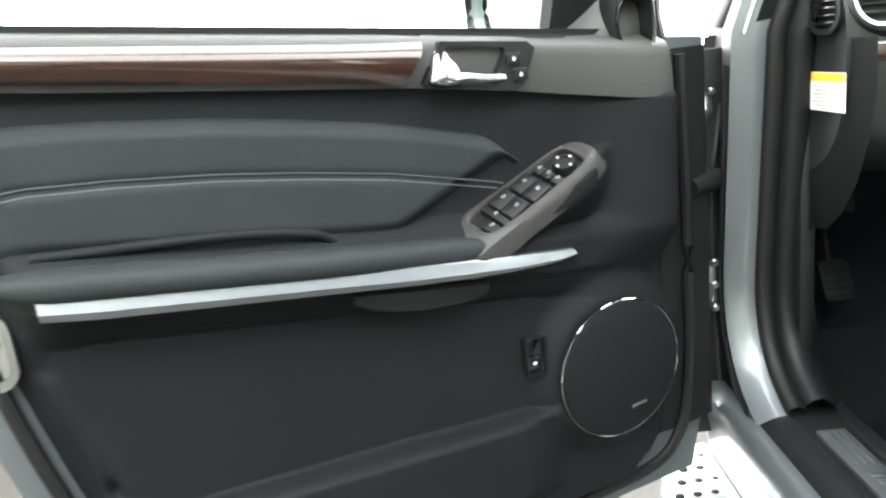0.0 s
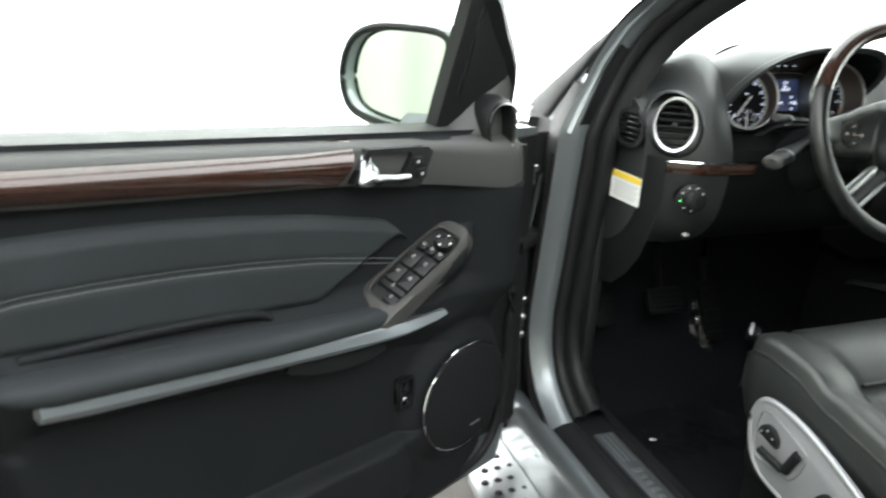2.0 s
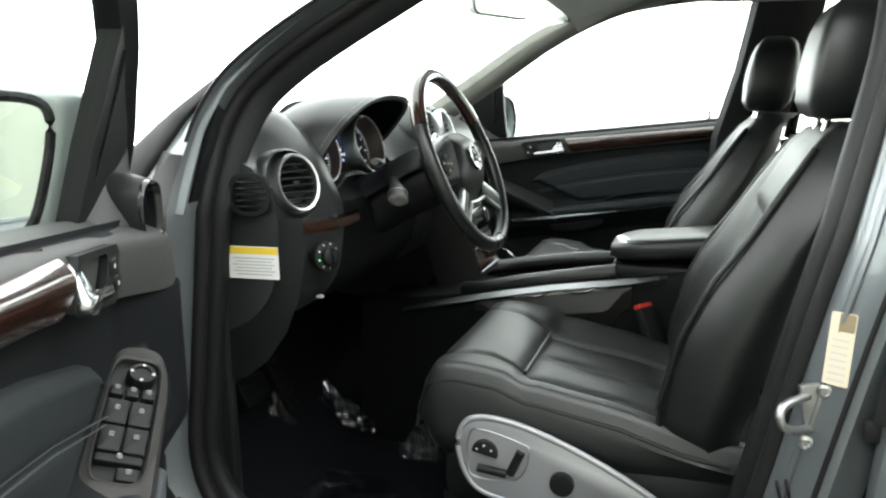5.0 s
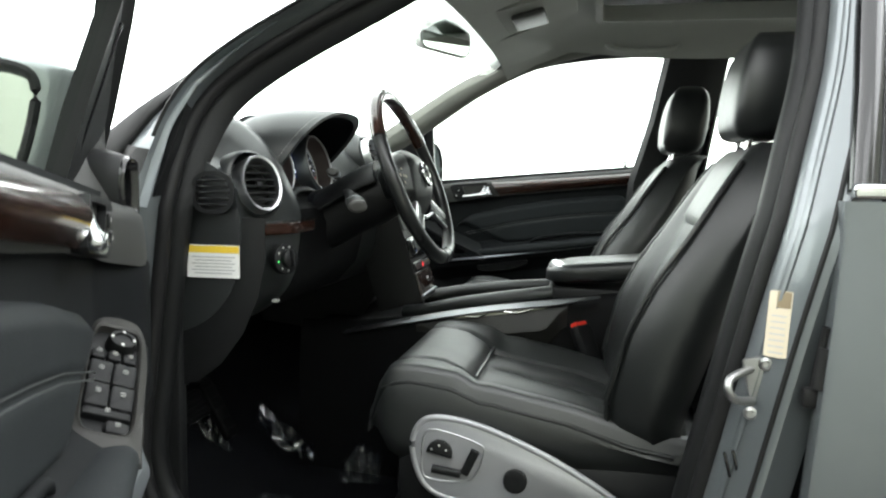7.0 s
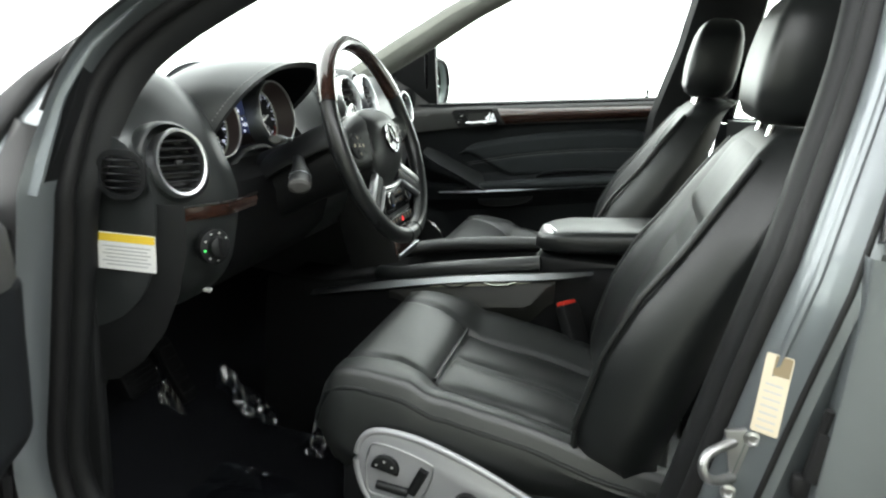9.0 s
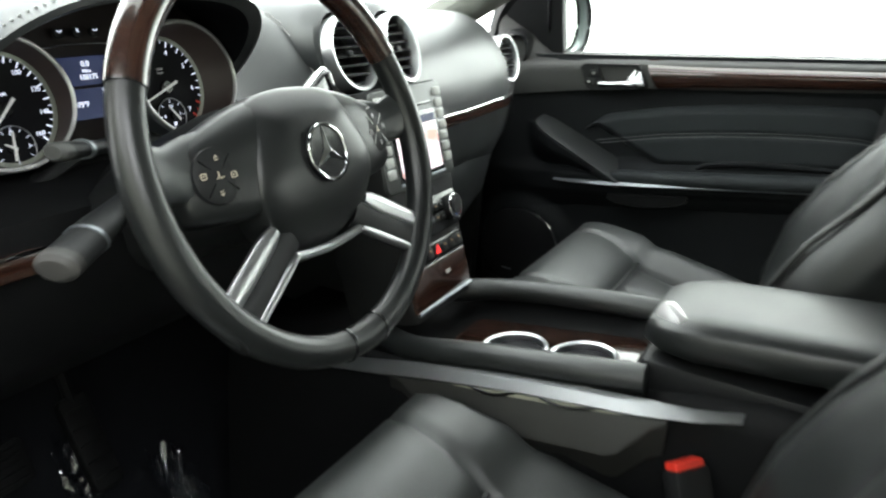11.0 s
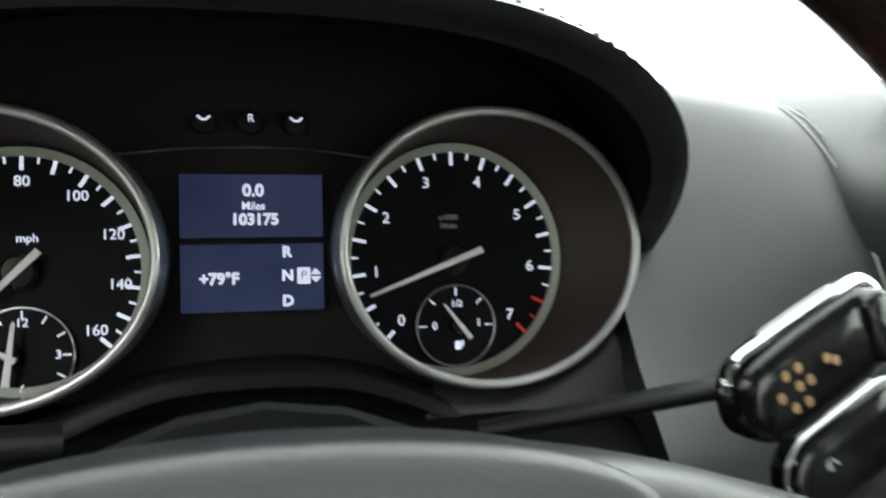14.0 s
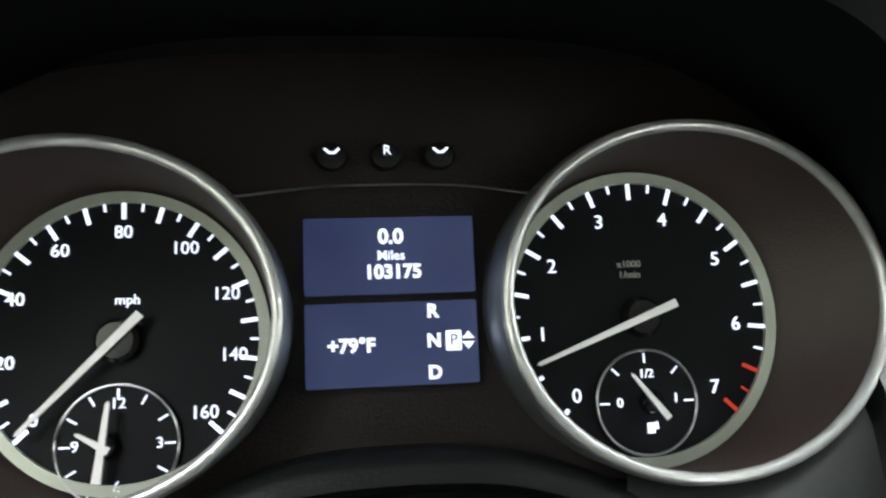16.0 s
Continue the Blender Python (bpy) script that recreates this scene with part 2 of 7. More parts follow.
def catmull(pts, k=6, closed=False):
    """A smooth line through the given points."""
    pts = [Vector(p) for p in pts]
    n = len(pts)
    out = []
    for i in range(n if closed else n - 1):
        p0 = pts[(i - 1) % n] if closed or i > 0 else pts[0] * 2 - pts[1]
        p1, p2 = pts[i], pts[(i + 1) % n]
        p3 = pts[(i + 2) % n] if closed or i + 2 < n else pts[-1] * 2 - pts[-2]
        for s in range(k):
            t = s / k
            out.append(0.5 * (2 * p1 + (p2 - p0) * t + (2 * p0 - 5 * p1 + 4 * p2 - p3) * t * t + (3 * p1 - p0 - 3 * p2 + p3) * t ** 3))
    if not closed:
        out.append(pts[-1])
    return out


def tube(bm, path, r, seg=10, closed=False, flat=1.0, up=(0, 0, 1), caps=True):
    """A round or flattened bar along a path; r is one radius or one for each point."""
    path = [Vector(p) for p in path]
    n = len(path)
    rings = []
    for i, p in enumerate(path):
        a = path[(i - 1) % n] if closed or i else path[i]
        b = path[(i + 1) % n] if closed or i < n - 1 else path[i]
        d = (b - a).normalized()
        s = d.cross(Vector(up))
        if s.length < 1e-4:
            s = d.cross(Vector((1, 0, 0)))
        s.normalize()
        u = s.cross(d)
        rr = r[i] if isinstance(r, (list, tuple)) else r
        rings.append([p + s * rr * math.cos(q) + u * rr * flat * math.sin(q) for q in (2 * math.pi * k / seg for k in range(seg))])
    if closed:
        rings.append(rings[0])
        rows = [[bm.verts.new(p) for p in r_] for r_ in rings[:-1]]
        for i in range(n):
            A, B = rows[i], rows[(i + 1) % n]
            for k in range(seg):
                bm.faces.new((A[k], A[(k + 1) % seg], B[(k + 1) % seg], B[k]))
    else:
        loft(bm, rings, caps)
    return bm


def box(bm, c, s, bevel=0.0, m=None, seg=2):
    """A block with rounded edges, centre c, size s, turned by the matrix m."""
    r = bmesh.ops.create_cube(bm, size=1.0)
    vs = r["verts"]
    bmesh.ops.scale(bm, vec=s, verts=vs)
    if bevel:
        es = list({e for v in vs for e in v.link_edges})
        g = bmesh.ops.bevel(bm, geom=es, offset=bevel, segments=seg, affect="EDGES", profile=0.5)
        vs = list({v for f in g["faces"] for v in f.verts} | {v for v in vs if v.is_valid})
    if m is not None:
        bmesh.ops.transform(bm, matrix=m, verts=vs)
    bmesh.ops.translate(bm, vec=c, verts=vs)
    return vs


def frame_matrix(o, x, y):
    """A matrix with origin o, first axis x and second axis near y."""
    x = Vector(x).normalized()
    z = x.cross(Vector(y)).normalized()
    y = z.cross(x)
    m = Matrix((x, y, z)).transposed().to_4x4()
    m.translation = o
    return m


def round_rect(w, h, r, k=4):
    """The outline of a rectangle with round corners."""
    out = []
    for cx, cy, a in ((w / 2 - r, h / 2 - r, 0), (-w / 2 + r, h / 2 - r, 90), (-w / 2 + r, -h / 2 + r, 180), (w / 2 - r, -h / 2 + r, 270)):
        for i in range(k + 1):
            q = radians(a + 90 * i / k)
            out.append((cx + r * math.cos(q), cy + r * math.sin(q)))
    return out


def ellipse(rx, ry, n=40, cx=0.0, cy=0.0):
    return [(cx + rx * math.cos(2 * math.pi * i / n), cy + ry * math.sin(2 * math.pi * i / n)) for i in range(n)]


def plate(bm, outline, m, t, edge=0.0, dome=0.0):
    """A flat piece with the outline in the plane of m, from 0 to t along its third axis, with its front edge rounded."""
    cx = sum(p[0] for p in outline) / len(outline)
    cy = sum(p[1] for p in outline) / len(outline)

    def ring(shrink, z):
        out = []
        for x, y in outline:
            d = Vector((x - cx, y - cy))
            d = d * max(0.0, 1 - shrink / max(d.length, 1e-5))
            out.append(m @ Vector((cx + d.x, cy + d.y, z)))
        return out
    rings = [ring(0, 0), ring(0, t - edge)]
    if edge:
        rings += [ring(edge * 0.3, t - edge * 0.3), ring(edge, t)]
    rows = loft(bm, rings, caps=False)
    bm.faces.new(rows[0][::-1])
    if dome:
        c = bm.verts.new(m @ Vector((cx, cy, t + dome)))
        last = rows[-1]
        mid = [bm.verts.new((v.co + (c.co - v.co) * 0.45) + (c.co - (m @ Vector((cx, cy, t)))) * 0.33) for v in last]
        n = len(last)
        for i in range(n):
            bm.faces.new((last[i], last[(i + 1) % n], mid[(i + 1) % n], mid[i]))
            bm.faces.new((mid[i], mid[(i + 1) % n], c))
    else:
        bm.faces.new(rows[-1])
    return bm


def band(bm, outer, inner, m, t):
    """A flat frame between two outlines of equal count."""
    rings = [[m @ Vector((x, y, 0)) for x, y in outer], [m @ Vector((x, y, t)) for x, y in outer],
             [m @ Vector((x, y, t)) for x, y in inner], [m @ Vector((x, y, 0)) for x, y in inner]]
    rows = [[bm.verts.new(p) for p in r] for r in rings]
    n = len(outer)
    for a in range(4):
        A, B = rows[a], rows[(a + 1) % 4]
        for i in range(n):
            bm.faces.new((A[i], A[(i + 1) % n], B[(i + 1) % n], B[i]))
    return bm


def lathe(bm, prof, m, seg=32, cap=True):
    """Turns a profile of (radius, height) about the third axis of m."""
    rings = [[m @ Vector((r * math.cos(2 * math.pi * i / seg), r * math.sin(2 * math.pi * i / seg), h)) for i in range(seg)] for r, h in prof]
    loft(bm, rings, caps=cap)
    return bm


def words(name, text, m, size, mat, parent, thick=0.0004, align="CENTER", bold=0.0):
    """Lettering with the built-in font in the plane of m."""
    c = bpy.data.curves.new(name, "FONT")
    c.body, c.size, c.align_x, c.align_y, c.extrude, c.resolution_u = text, size, align, "CENTER", thick, 3
    c.offset = bold
    tmp = bpy.data.objects.new(name, c)
    me = bpy.data.meshes.new_from_object(tmp)
    bpy.data.objects.remove(tmp)
    me.transform(m)
    wb = bmesh.new()
    wb.from_mesh(me)
    bmesh.ops.remove_doubles(wb, verts=wb.verts, dist=1e-6)
    wb.to_mesh(me)
    wb.free()
    me.materials.append(mat)
    ob = new(name, me)
    ob.parent = parent
    return ob


def lerp(a, b, t):
    return a + (b - a) * t


def smooth_step(a, b, x):
    t = min(1, max(0, (x - a) / (b - a)))
    return t * t * (3 - 2 * t)


def interp(table, x):
    """Linear reading of a short table of (x, value)."""
    if x <= table[0][0]:
        return table[0][1]
    for (a, va), (b, vb) in zip(table, table[1:]):
        if x <= b:
            return lerp(va, vb, (x - a) / (b - a))
    return table[-1][1]

# ---------------- studio ----------------


def floor_material():
    m = material("worn_studio_floor", (0.036, 0.030, 0.026), 0.7, grain=0.5, grain_scale=60, vary=0.16, vary_scale=5)
    return m


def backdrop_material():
    # emission puts the studio light into the cloth itself
    m = material("glowing_backdrop_cloth", (0.82, 0.83, 0.81), 0.9, vary=0.05, vary_scale=2, emit=(0.965, 1.0, 0.985), emit_strength=3.8)
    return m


FLOORMAT = floor_material()
CLOTH = backdrop_material()
# curtain and side cloth glow as well, to fill the car with light
CURTAIN = material("glowing_curtain_cloth", (0.36, 0.37, 0.31), 0.9, vary=0.06, vary_scale=2, emit=(0.93, 0.985, 0.93), emit_strength=0.14)
SIDECLOTH = material("glowing_side_cloth", (0.8, 0.82, 0.78), 0.9, vary=0.05, vary_scale=2, emit=(0.95, 1.0, 0.96), emit_strength=1.3)
bm = bmesh.new()
bmesh.ops.create_grid(bm, x_segments=24, y_segments=24, size=6)
tagged(part("floor", bm, FLOORMAT, smooth=0), "grey brown studio floor", "floor", kind="structure")


def cloth_wall(a0, a1, fold, n):
    """A hanging cloth round the car from one angle to another, with folds."""
    bm = bmesh.new()
    line = []
    for i in range(n + 1):
        q = radians(lerp(a0, a1, i / n))
        r = 1.0 + fold * math.sin(q * 41 + 2 * math.sin(q * 7)) + 0.6 * fold * math.sin(q * 97 + 1)
        line.append((0.5 + 4.0 * r * math.cos(q), 0.6 + 5.0 * r * math.sin(q)))
    loft(bm, [[V(x, y, z) for x, y in line] for z in (0.0, 0.9, 1.8, 2.7, 3.6)], closed=False)
    return bm


tagged(part("backdrop", cloth_wall(-14, 153, 0.004, 200), CLOTH, smooth=80), "white cloth backdrop glowing in place of studio light", "backdrop", kind="structure")
tagged(part("backdrop", cloth_wall(-76, -14, 0.006, 100), SIDECLOTH, smooth=80), "white cloth added behind the car, glowing as fill light", "backdrop", kind="structure")
tagged(part("curtain", cloth_wall(153, 284, 0.012, 240), CURTAIN, smooth=80), "cream cloth curtain hanging in folds, faintly glowing as fill light", "curtain", kind="structure")
# ceiling out of view, its whole underside made to glow over the car
bm = bmesh.new()
box(bm, (0.3, 0.6, 3.65), (10.4, 11.2, 0.08))
tagged(part("ceiling", bm, material("glowing_white_ceiling", (0.8, 0.8, 0.8), 0.9, vary=0.04, emit=(0.95, 0.975, 1.0), emit_strength=2.6), smooth=0), "unseen white ceiling, glowing as a light source", "ceiling", kind="structure")

# ---------------- car body ----------------
car = thing("car_body", "grey metallic car body with the driver door opening bare", "car body")

# door opening of the driver side, along (y, z), clockwise from the sill front
OPENING = [(1.00, 0.527), (1.10, 0.528), (1.20, 0.558), (1.283, 0.62), (1.32, 0.73), (1.302, 0.90), (1.281, 1.06), (1.263, 1.20),
           (1.248, 1.32), (1.212, 1.405), (1.148, 1.468), (1.046, 1.535), (0.93, 1.598), (0.78, 1.662), (0.60, 1.712), (0.40, 1.738), (0.24, 1.722), (0.158, 1.63),
           (0.163, 1.47), (0.205, 1.283), (0.255, 1.077), (0.316, 0.80), (0.352, 0.66), (0.42, 0.56), (0.54, 0.529), (0.80, 0.527)]


def pillar_lean(z):
    return 0.0 if z < 1.2 else 0.30 * (z - 1.2) + 0.12 * (z - 1.2) ** 2


def jamb_rings(side=-1):
    path = catmull([(y, z, 0) for y, z in OPENING], 5, True)
    n = len(path)
    out = []
    for i, p in enumerate(path):
        d = (path[(i + 1) % n] - path[i - 1]).normalized()
        m = Vector((d.y, -d.x, 0))          # away from the opening
        if m.dot(Vector((p.x - 0.75, p.y - 1.05, 0))) < 0:
            m = -m
        out.append((p, m))
    return out


JAMB = jamb_rings()


def upper(p):
    """The roof line and windscreen pillar part of the opening."""
    return p.y > 1.30 and p.x > 0.30


def hinge_side(p):
    return p.x > 1.12 and 0.56 < p.y <= 1.30


def above_sill(p):
    return p.y > 0.546


def sweep_jamb(bm, section, side=-1, keep=None):
    """section(p, m): list of (x from the middle plane, offset away from the opening)."""
    rings = []
    for p, m in JAMB:
        lean = pillar_lean(p.y)
        rings.append([V(side * (x - lean), p.x + m.x * o, p.y + m.y * o) for x, o in section(p, m)])
    rows = [[bm.verts.new(c) for c in r] for r in rings]
    n = len(rows)
    k = len(rows[0])
    for i in range(n):
        if keep and not (keep(JAMB[i][0]) and keep(JAMB[(i + 1) % n][0])):
            continue
        A, B = rows[i], rows[(i + 1) % n]
        for j in range(k - 1):
            bm.faces.new((A[j], A[j + 1], B[j + 1], B[j]))
    bmesh.ops.delete(bm, geom=[v for v in bm.verts if not v.link_faces], context="VERTS")


def outer_section(p, m):
    back = smooth_step(0.55, 0.38, p.x) * smooth_step(0.52, 0.6, p.y) * smooth_step(1.74, 1.6, p.y)
    front = smooth_step(1.1, 1.2, p.x) * smooth_step(1.32, 1.22, p.y)
    low = smooth_step(0.56, 0.53, p.y) * (1 - back)
    o1 = 0.012 + 0.03 * back + 0.01 * front
    o2 = 0.035 + 0.045 * back + 0.06 * front + 0.03 * low
    return [(0.893, 0.0), (0.905, 0.001), (0.916, 0.003 + 0.008 * back), (0.945, o1), (0.952 - 0.012 * front, o2 * 0.8), (0.95 - 0.03 * front - 0.012 * back, o2), (0.93 - 0.03 * front, o2 + 0.03)]


# painted jamb beside the hinges, black here for the shade of the recess
bm = bmesh.new()
sweep_jamb(bm, lambda p, m: outer_section(p, m)[3:], keep=hinge_side)
part("jamb_edge", bm, RUBBER, car, "jamb edge beside the hinges, darkened for shade", 50)
def slim_section(p, m):
    return [(0.945, 0.012), (0.95, 0.016), (0.945, 0.020), (0.92, 0.024)]


bm = bmesh.new()
sweep_jamb(bm, slim_section, keep=upper)
part("roof_moulding", bm, PLASTIC, car, "black moulding along the pillar", 50)
bm = bmesh.new()
sweep_jamb(bm, lambda p, m: (outer_section(p, m)[:4] + [outer_section(p, m)[3]] * 3) if upper(p) or hinge_side(p) else outer_section(p, m), keep=above_sill)
part("door_frame", bm, PAINT, car, "grey painted door opening with pillars", 50)
bm = bmesh.new()
sweep_jamb(bm, lambda p, m: [(0.893, 0.004), (0.897, -0.006), (0.893, -0.016), (0.88, -0.02), (0.866, -0.014), (0.862, 0.0), (0.868, 0.006)], keep=above_sill)
part("door_seal", bm, RUBBER, car, "black rubber door seal", 60)
bm = bmesh.new()
sweep_jamb(bm, lambda p, m: [(0.868, 0.0), (0.866, -0.022), (0.856, -0.032 - 0.010 * smooth_step(0.75, 1.0, p.x) * smooth_step(1.15, 1.35, p.y)), (0.84, -0.036 - 0.016 * smooth_step(0.75, 1.0, p.x) * smooth_step(1.15, 1.35, p.y)), (0.82, -0.02), (0.79, 0.02 + 0.02 * smooth_step(0.6, 0.5, p.y)), (0.76, 0.06)], keep=above_sill)
part("pillar_trim", bm, PLASTIC, car, "black plastic pillar trim", 60)
bm = bmesh.new()
sweep_jamb(bm, lambda p, m: [(0.958 - 0.012, 0.03), (0.962 - 0.012, 0.036), (0.956 - 0.012, 0.044)] if p.x > 0.9 else [(0.93, 0.03), (0.93, 0.03), (0.93, 0.03)], keep=lambda p: p.x > 0.9 and p.y < 1.16 and above_sill(p))
part("outer_seal", bm, RUBBER, car, "thin outer rubber lip", 60)


def rear_jamb(p):
    return p.x < 0.42 and 0.60 < p.y < 1.66


for xs_, mat_, lab_ in (([(0.919, 0.0125), (0.9265, 0.0150), (0.9285, 0.0185), (0.9265, 0.0215)], PAINT, "painted rib along the rear jamb"),
                        ([(0.9462, 0.0460), (0.9492, 0.0470), (0.9505, 0.0500), (0.9490, 0.0530)], RUBBER, "thin dark seam along the rear jamb")):
    bm = bmesh.new()
    sweep_jamb(bm, lambda p, m, q=xs_: q, keep=rear_jamb)
    part("jamb_rib", bm, mat_, car, lab_, 50)


# fender and hood
def fender(bm, side):
    rows = []
    for y in (1.36, 1.5, 1.7, 1.95, 2.25, 2.5):
        s = smooth_step(1.3, 2.5, y)
        rows.append([V(side * 0.94, y, 0.42), V(side * 0.955, y, 0.7), V(side * 0.955, y, 0.95), V(side * 0.935, y, 1.08 - 0.03 * s), V(side * 0.88, y, 1.135 - 0.05 * s), V(side * 0.80, y, 1.15 - 0.05 * s)])
    loft(bm, rows, closed=False)


for s in (-1, 1):
    bm = bmesh.new()
    fender(bm, s)
    part("fender", bm, PAINT, car)
bm = bmesh.new()
loft(bm, [[V(x, y, 1.155 - 0.06 * (x / 0.8) ** 2 * 0.4 - 0.1 * smooth_step(1.8, 2.6, y)) for x in np.linspace(-0.8, 0.8, 13)] for y in (1.82, 1.95, 2.1, 2.3, 2.55)], closed=False)
part("hood", bm, PAINT, car)
# cowl below the windscreen
bm = bmesh.new()
loft(bm, [[V(x, y, z) for x in np.linspace(-0.82, 0.82, 9)] for y, z in ((1.6, 1.17), (1.7, 1.155), (1.84, 1.15))], closed=False)
part("cowl", bm, PLASTIC, car)
# firewall, floor pan, far side sill
bm = bmesh.new()
loft(bm, [[V(x, y, z) for x in np.linspace(-0.84, 0.84, 9)] for y, z in ((1.62, 1.1), (1.62, 0.75), (1.5, 0.56), (1.3, 0.45), (0.2, 0.43), (-0.5, 0.47))], closed=False)
part("footwell", bm, CARPET, car, "black carpeted footwell")
bm = bmesh.new()
loft(bm, [[V(x, y, z) for y in (1.27, 1.22, 0.9, 0.6, 0.3, -0.6)] for x, z in ((-0.765, 0.43), (-0.770, 0.525), (-0.782, 0.543), (-0.805, 0.546), (-0.81, 0.541), (-0.885, 0.541), (-0.89, 0.546), (-0.915, 0.546), (-0.925, 0.538), (-0.938, 0.532), (-0.95, 0.515))], closed=False)
part("sill_trim", bm, PLASTIC, car, "black plastic sill trim")
bm = bmesh.new()
box(bm, (-0.848, 0.885, 0.544), (0.048, 0.48, 0.008), 0.002)
plate_ob = part("sill_plate", bm, GREYSILVER, car, "brushed metal sill plate")
bm = bmesh.new()
for k in range(3):
    box(bm, (-0.860 + 0.012 * k, 1.065, 0.549), (0.003, 0.10, 0.002), 0.0008)
part("ridge", bm, SILVER, plate_ob)
bm = bmesh.new()
for k in range(8):
    box(bm, (-0.848, 0.985 - 0.022 * k, 0.5485), (0.022 if k % 3 == 0 else 0.014, 0.012, 0.0012), 0.0004)
part("lettering_bar", bm, SILVER, plate_ob, "light bars in place of a maker's lettering")
# flange in black for the shade of the gap behind the hinges
bm = bmesh.new()
box(bm, (-0.955, 1.385, 0.80), (0.115, 0.012, 0.76), 0.003)
part("fender_flange", bm, RUBBER, car, "fender flange behind the hinges, darkened for shade")
for kx, ky, kz, ly, lz in ((-0.825, 1.44, 0.72, 0.36, 0.62), (0.855, 1.47, 0.82, 0.30, 0.80)):
    bm = bmesh.new()
    box(bm, (kx, ky, kz), (0.03, ly, lz), 0.01)
    part("kick_panel", bm, PLASTIC, car, "black kick panel")
bm = bmesh.new()
box(bm, (0.915, 1.50, 0.82), (0.17, 0.03, 0.80), 0.008)
part("hinge_pillar", bm, RUBBER, car, "dark hinge pillar")
bm = bmesh.new()
box(bm, (0.865, 0.55, 0.48), (0.13, 2.0, 0.14), 0.02)
part("sill_trim", bm, PLASTIC, car, "black plastic sill trim")
# hinge pillar in front of the opening with hinges, its shade put in as black
bm = bmesh.new()
loft(bm, [[V(-0.935, 1.345, z), V(-0.905, 1.36, z), V(-0.90, 1.44, z), V(-0.93, 1.47, z)] for z in (0.45, 0.7, 0.95, 1.2)], closed=False)
part("hinge_pillar", bm, RUBBER, car, "dark hinge pillar")
for z, up in ((0.735, 0), (1.06, 1)):
    bm = bmesh.new()
    if up:
        # bent strap bracket
        strap = [(-0.958, 1.372, z + 0.045), (-0.958, 1.368, z + 0.012), (-0.982, 1.350, z - 0.012), (-1.012, 1.318, z - 0.016)]
        tube(bm, strap, [0.010, 0.011, 0.012, 0.012], 10, flat=0.5, up=(0.5, -0.8, 0))
        tube(bm, [(-1.008, 1.322, z - 0.04), (-1.008, 1.322, z + 0.008)], 0.009, 12)
    else:
        tube(bm, [(-0.955, 1.372, z + 0.05), (-0.962, 1.366, z + 0.01), (-0.955, 1.372, z - 0.04)], [0.008, 0.012, 0.009], 10, flat=0.6, up=(0, -1, 0))
        box(bm, (-0.993, 1.338, z), (0.055, 0.03, 0.036), 0.008, Matrix.Rotation(0.6, 3, "Z").to_4x4())
        tube(bm, [(-1.008, 1.322, z - 0.026), (-1.008, 1.322, z + 0.026)], 0.010, 12)
    h = part("hinge", bm, DULLSTEEL, car, "dull steel door hinge", 50)
    for dz in ((0.045,) if up else (0.05, 0.006, -0.04)):
        bm = bmesh.new()
        lathe(bm, [(0.008, 0), (0.008, 0.007), (0.005, 0.010)], frame_matrix((-0.956, 1.362, z + dz), (1, 0, 0), (0, 0, 1)), 8)
        part("bolt", bm, STEEL, h)
bm = bmesh.new()
tube(bm, catmull([(-0.95, 1.36, 0.945), (-0.975, 1.33, 0.95), (-1.02, 1.30, 0.945)], 4), [0.022 - 0.003 * (i % 2) for i in range(9)], 12)
part("cable_boot", bm, RUBBER, car, "black rubber cable boot")

# roof skin, headliner, pillars of the far side
bm = bmesh.new()
loft(bm, [[V(x, y, 1.80 + 0.03 * (1 - (x / 0.7) ** 2) - 0.18 * smooth_step(0.35, 1.0, y) ** 2) for x in np.linspace(-0.70, 0.70, 13)] for y in (0.82, 0.6, 0.35, 0.0, -0.5, -1.2)], closed=False)
part("roof", bm, PAINT, car)


def headliner_z(x, y):
    return 1.748 + 0.02 * (1 - (x / 0.62) ** 2) - 0.165 * smooth_step(0.35, 1.0, y) ** 2 - (0.06 - 0.045 * smooth_step(0.3, 0.75, y)) * max(0, abs(x) - 0.5) / 0.14


bm = bmesh.new()
ys = [0.84, 0.74, 0.62, 0.52, 0.4, 0.2, 0.0, -0.1, -0.4, -0.9, -1.3]
xs = [-0.66, -0.62, -0.56, -0.48, -0.40, -0.34, -0.2, 0, 0.2, 0.34, 0.40, 0.48, 0.56, 0.62, 0.66]
grid = [[bm.verts.new((x, y, headliner_z(x, y))) for x in xs] for y in ys]
for j in range(len(ys) - 1):
    for i in range(len(xs) - 1):
        if 3 <= j <= 6 and 4 < i < 9:
            continue
        bm.faces.new((grid[j][i], grid[j][i + 1], grid[j + 1][i + 1], grid[j + 1][i]))
part("headliner", bm, HEADLINER, car, "grey cloth headliner")
bm = bmesh.new()
box(bm, (0, 0.2, 1.80), (0.70, 0.68, 0.012), 0.004)
part("sunroof_panel", bm, PLASTIC, car, "dark closed sunroof glass")
bm = bmesh.new()
rect = round_rect(0.70, 0.66, 0.04, 4)
inner = round_rect(0.66, 0.62, 0.03, 4)
band(bm, rect, inner, pose(0, 0.2, 1.742), 0.05)
part("sunroof_frame", bm, HEADLINER, car)


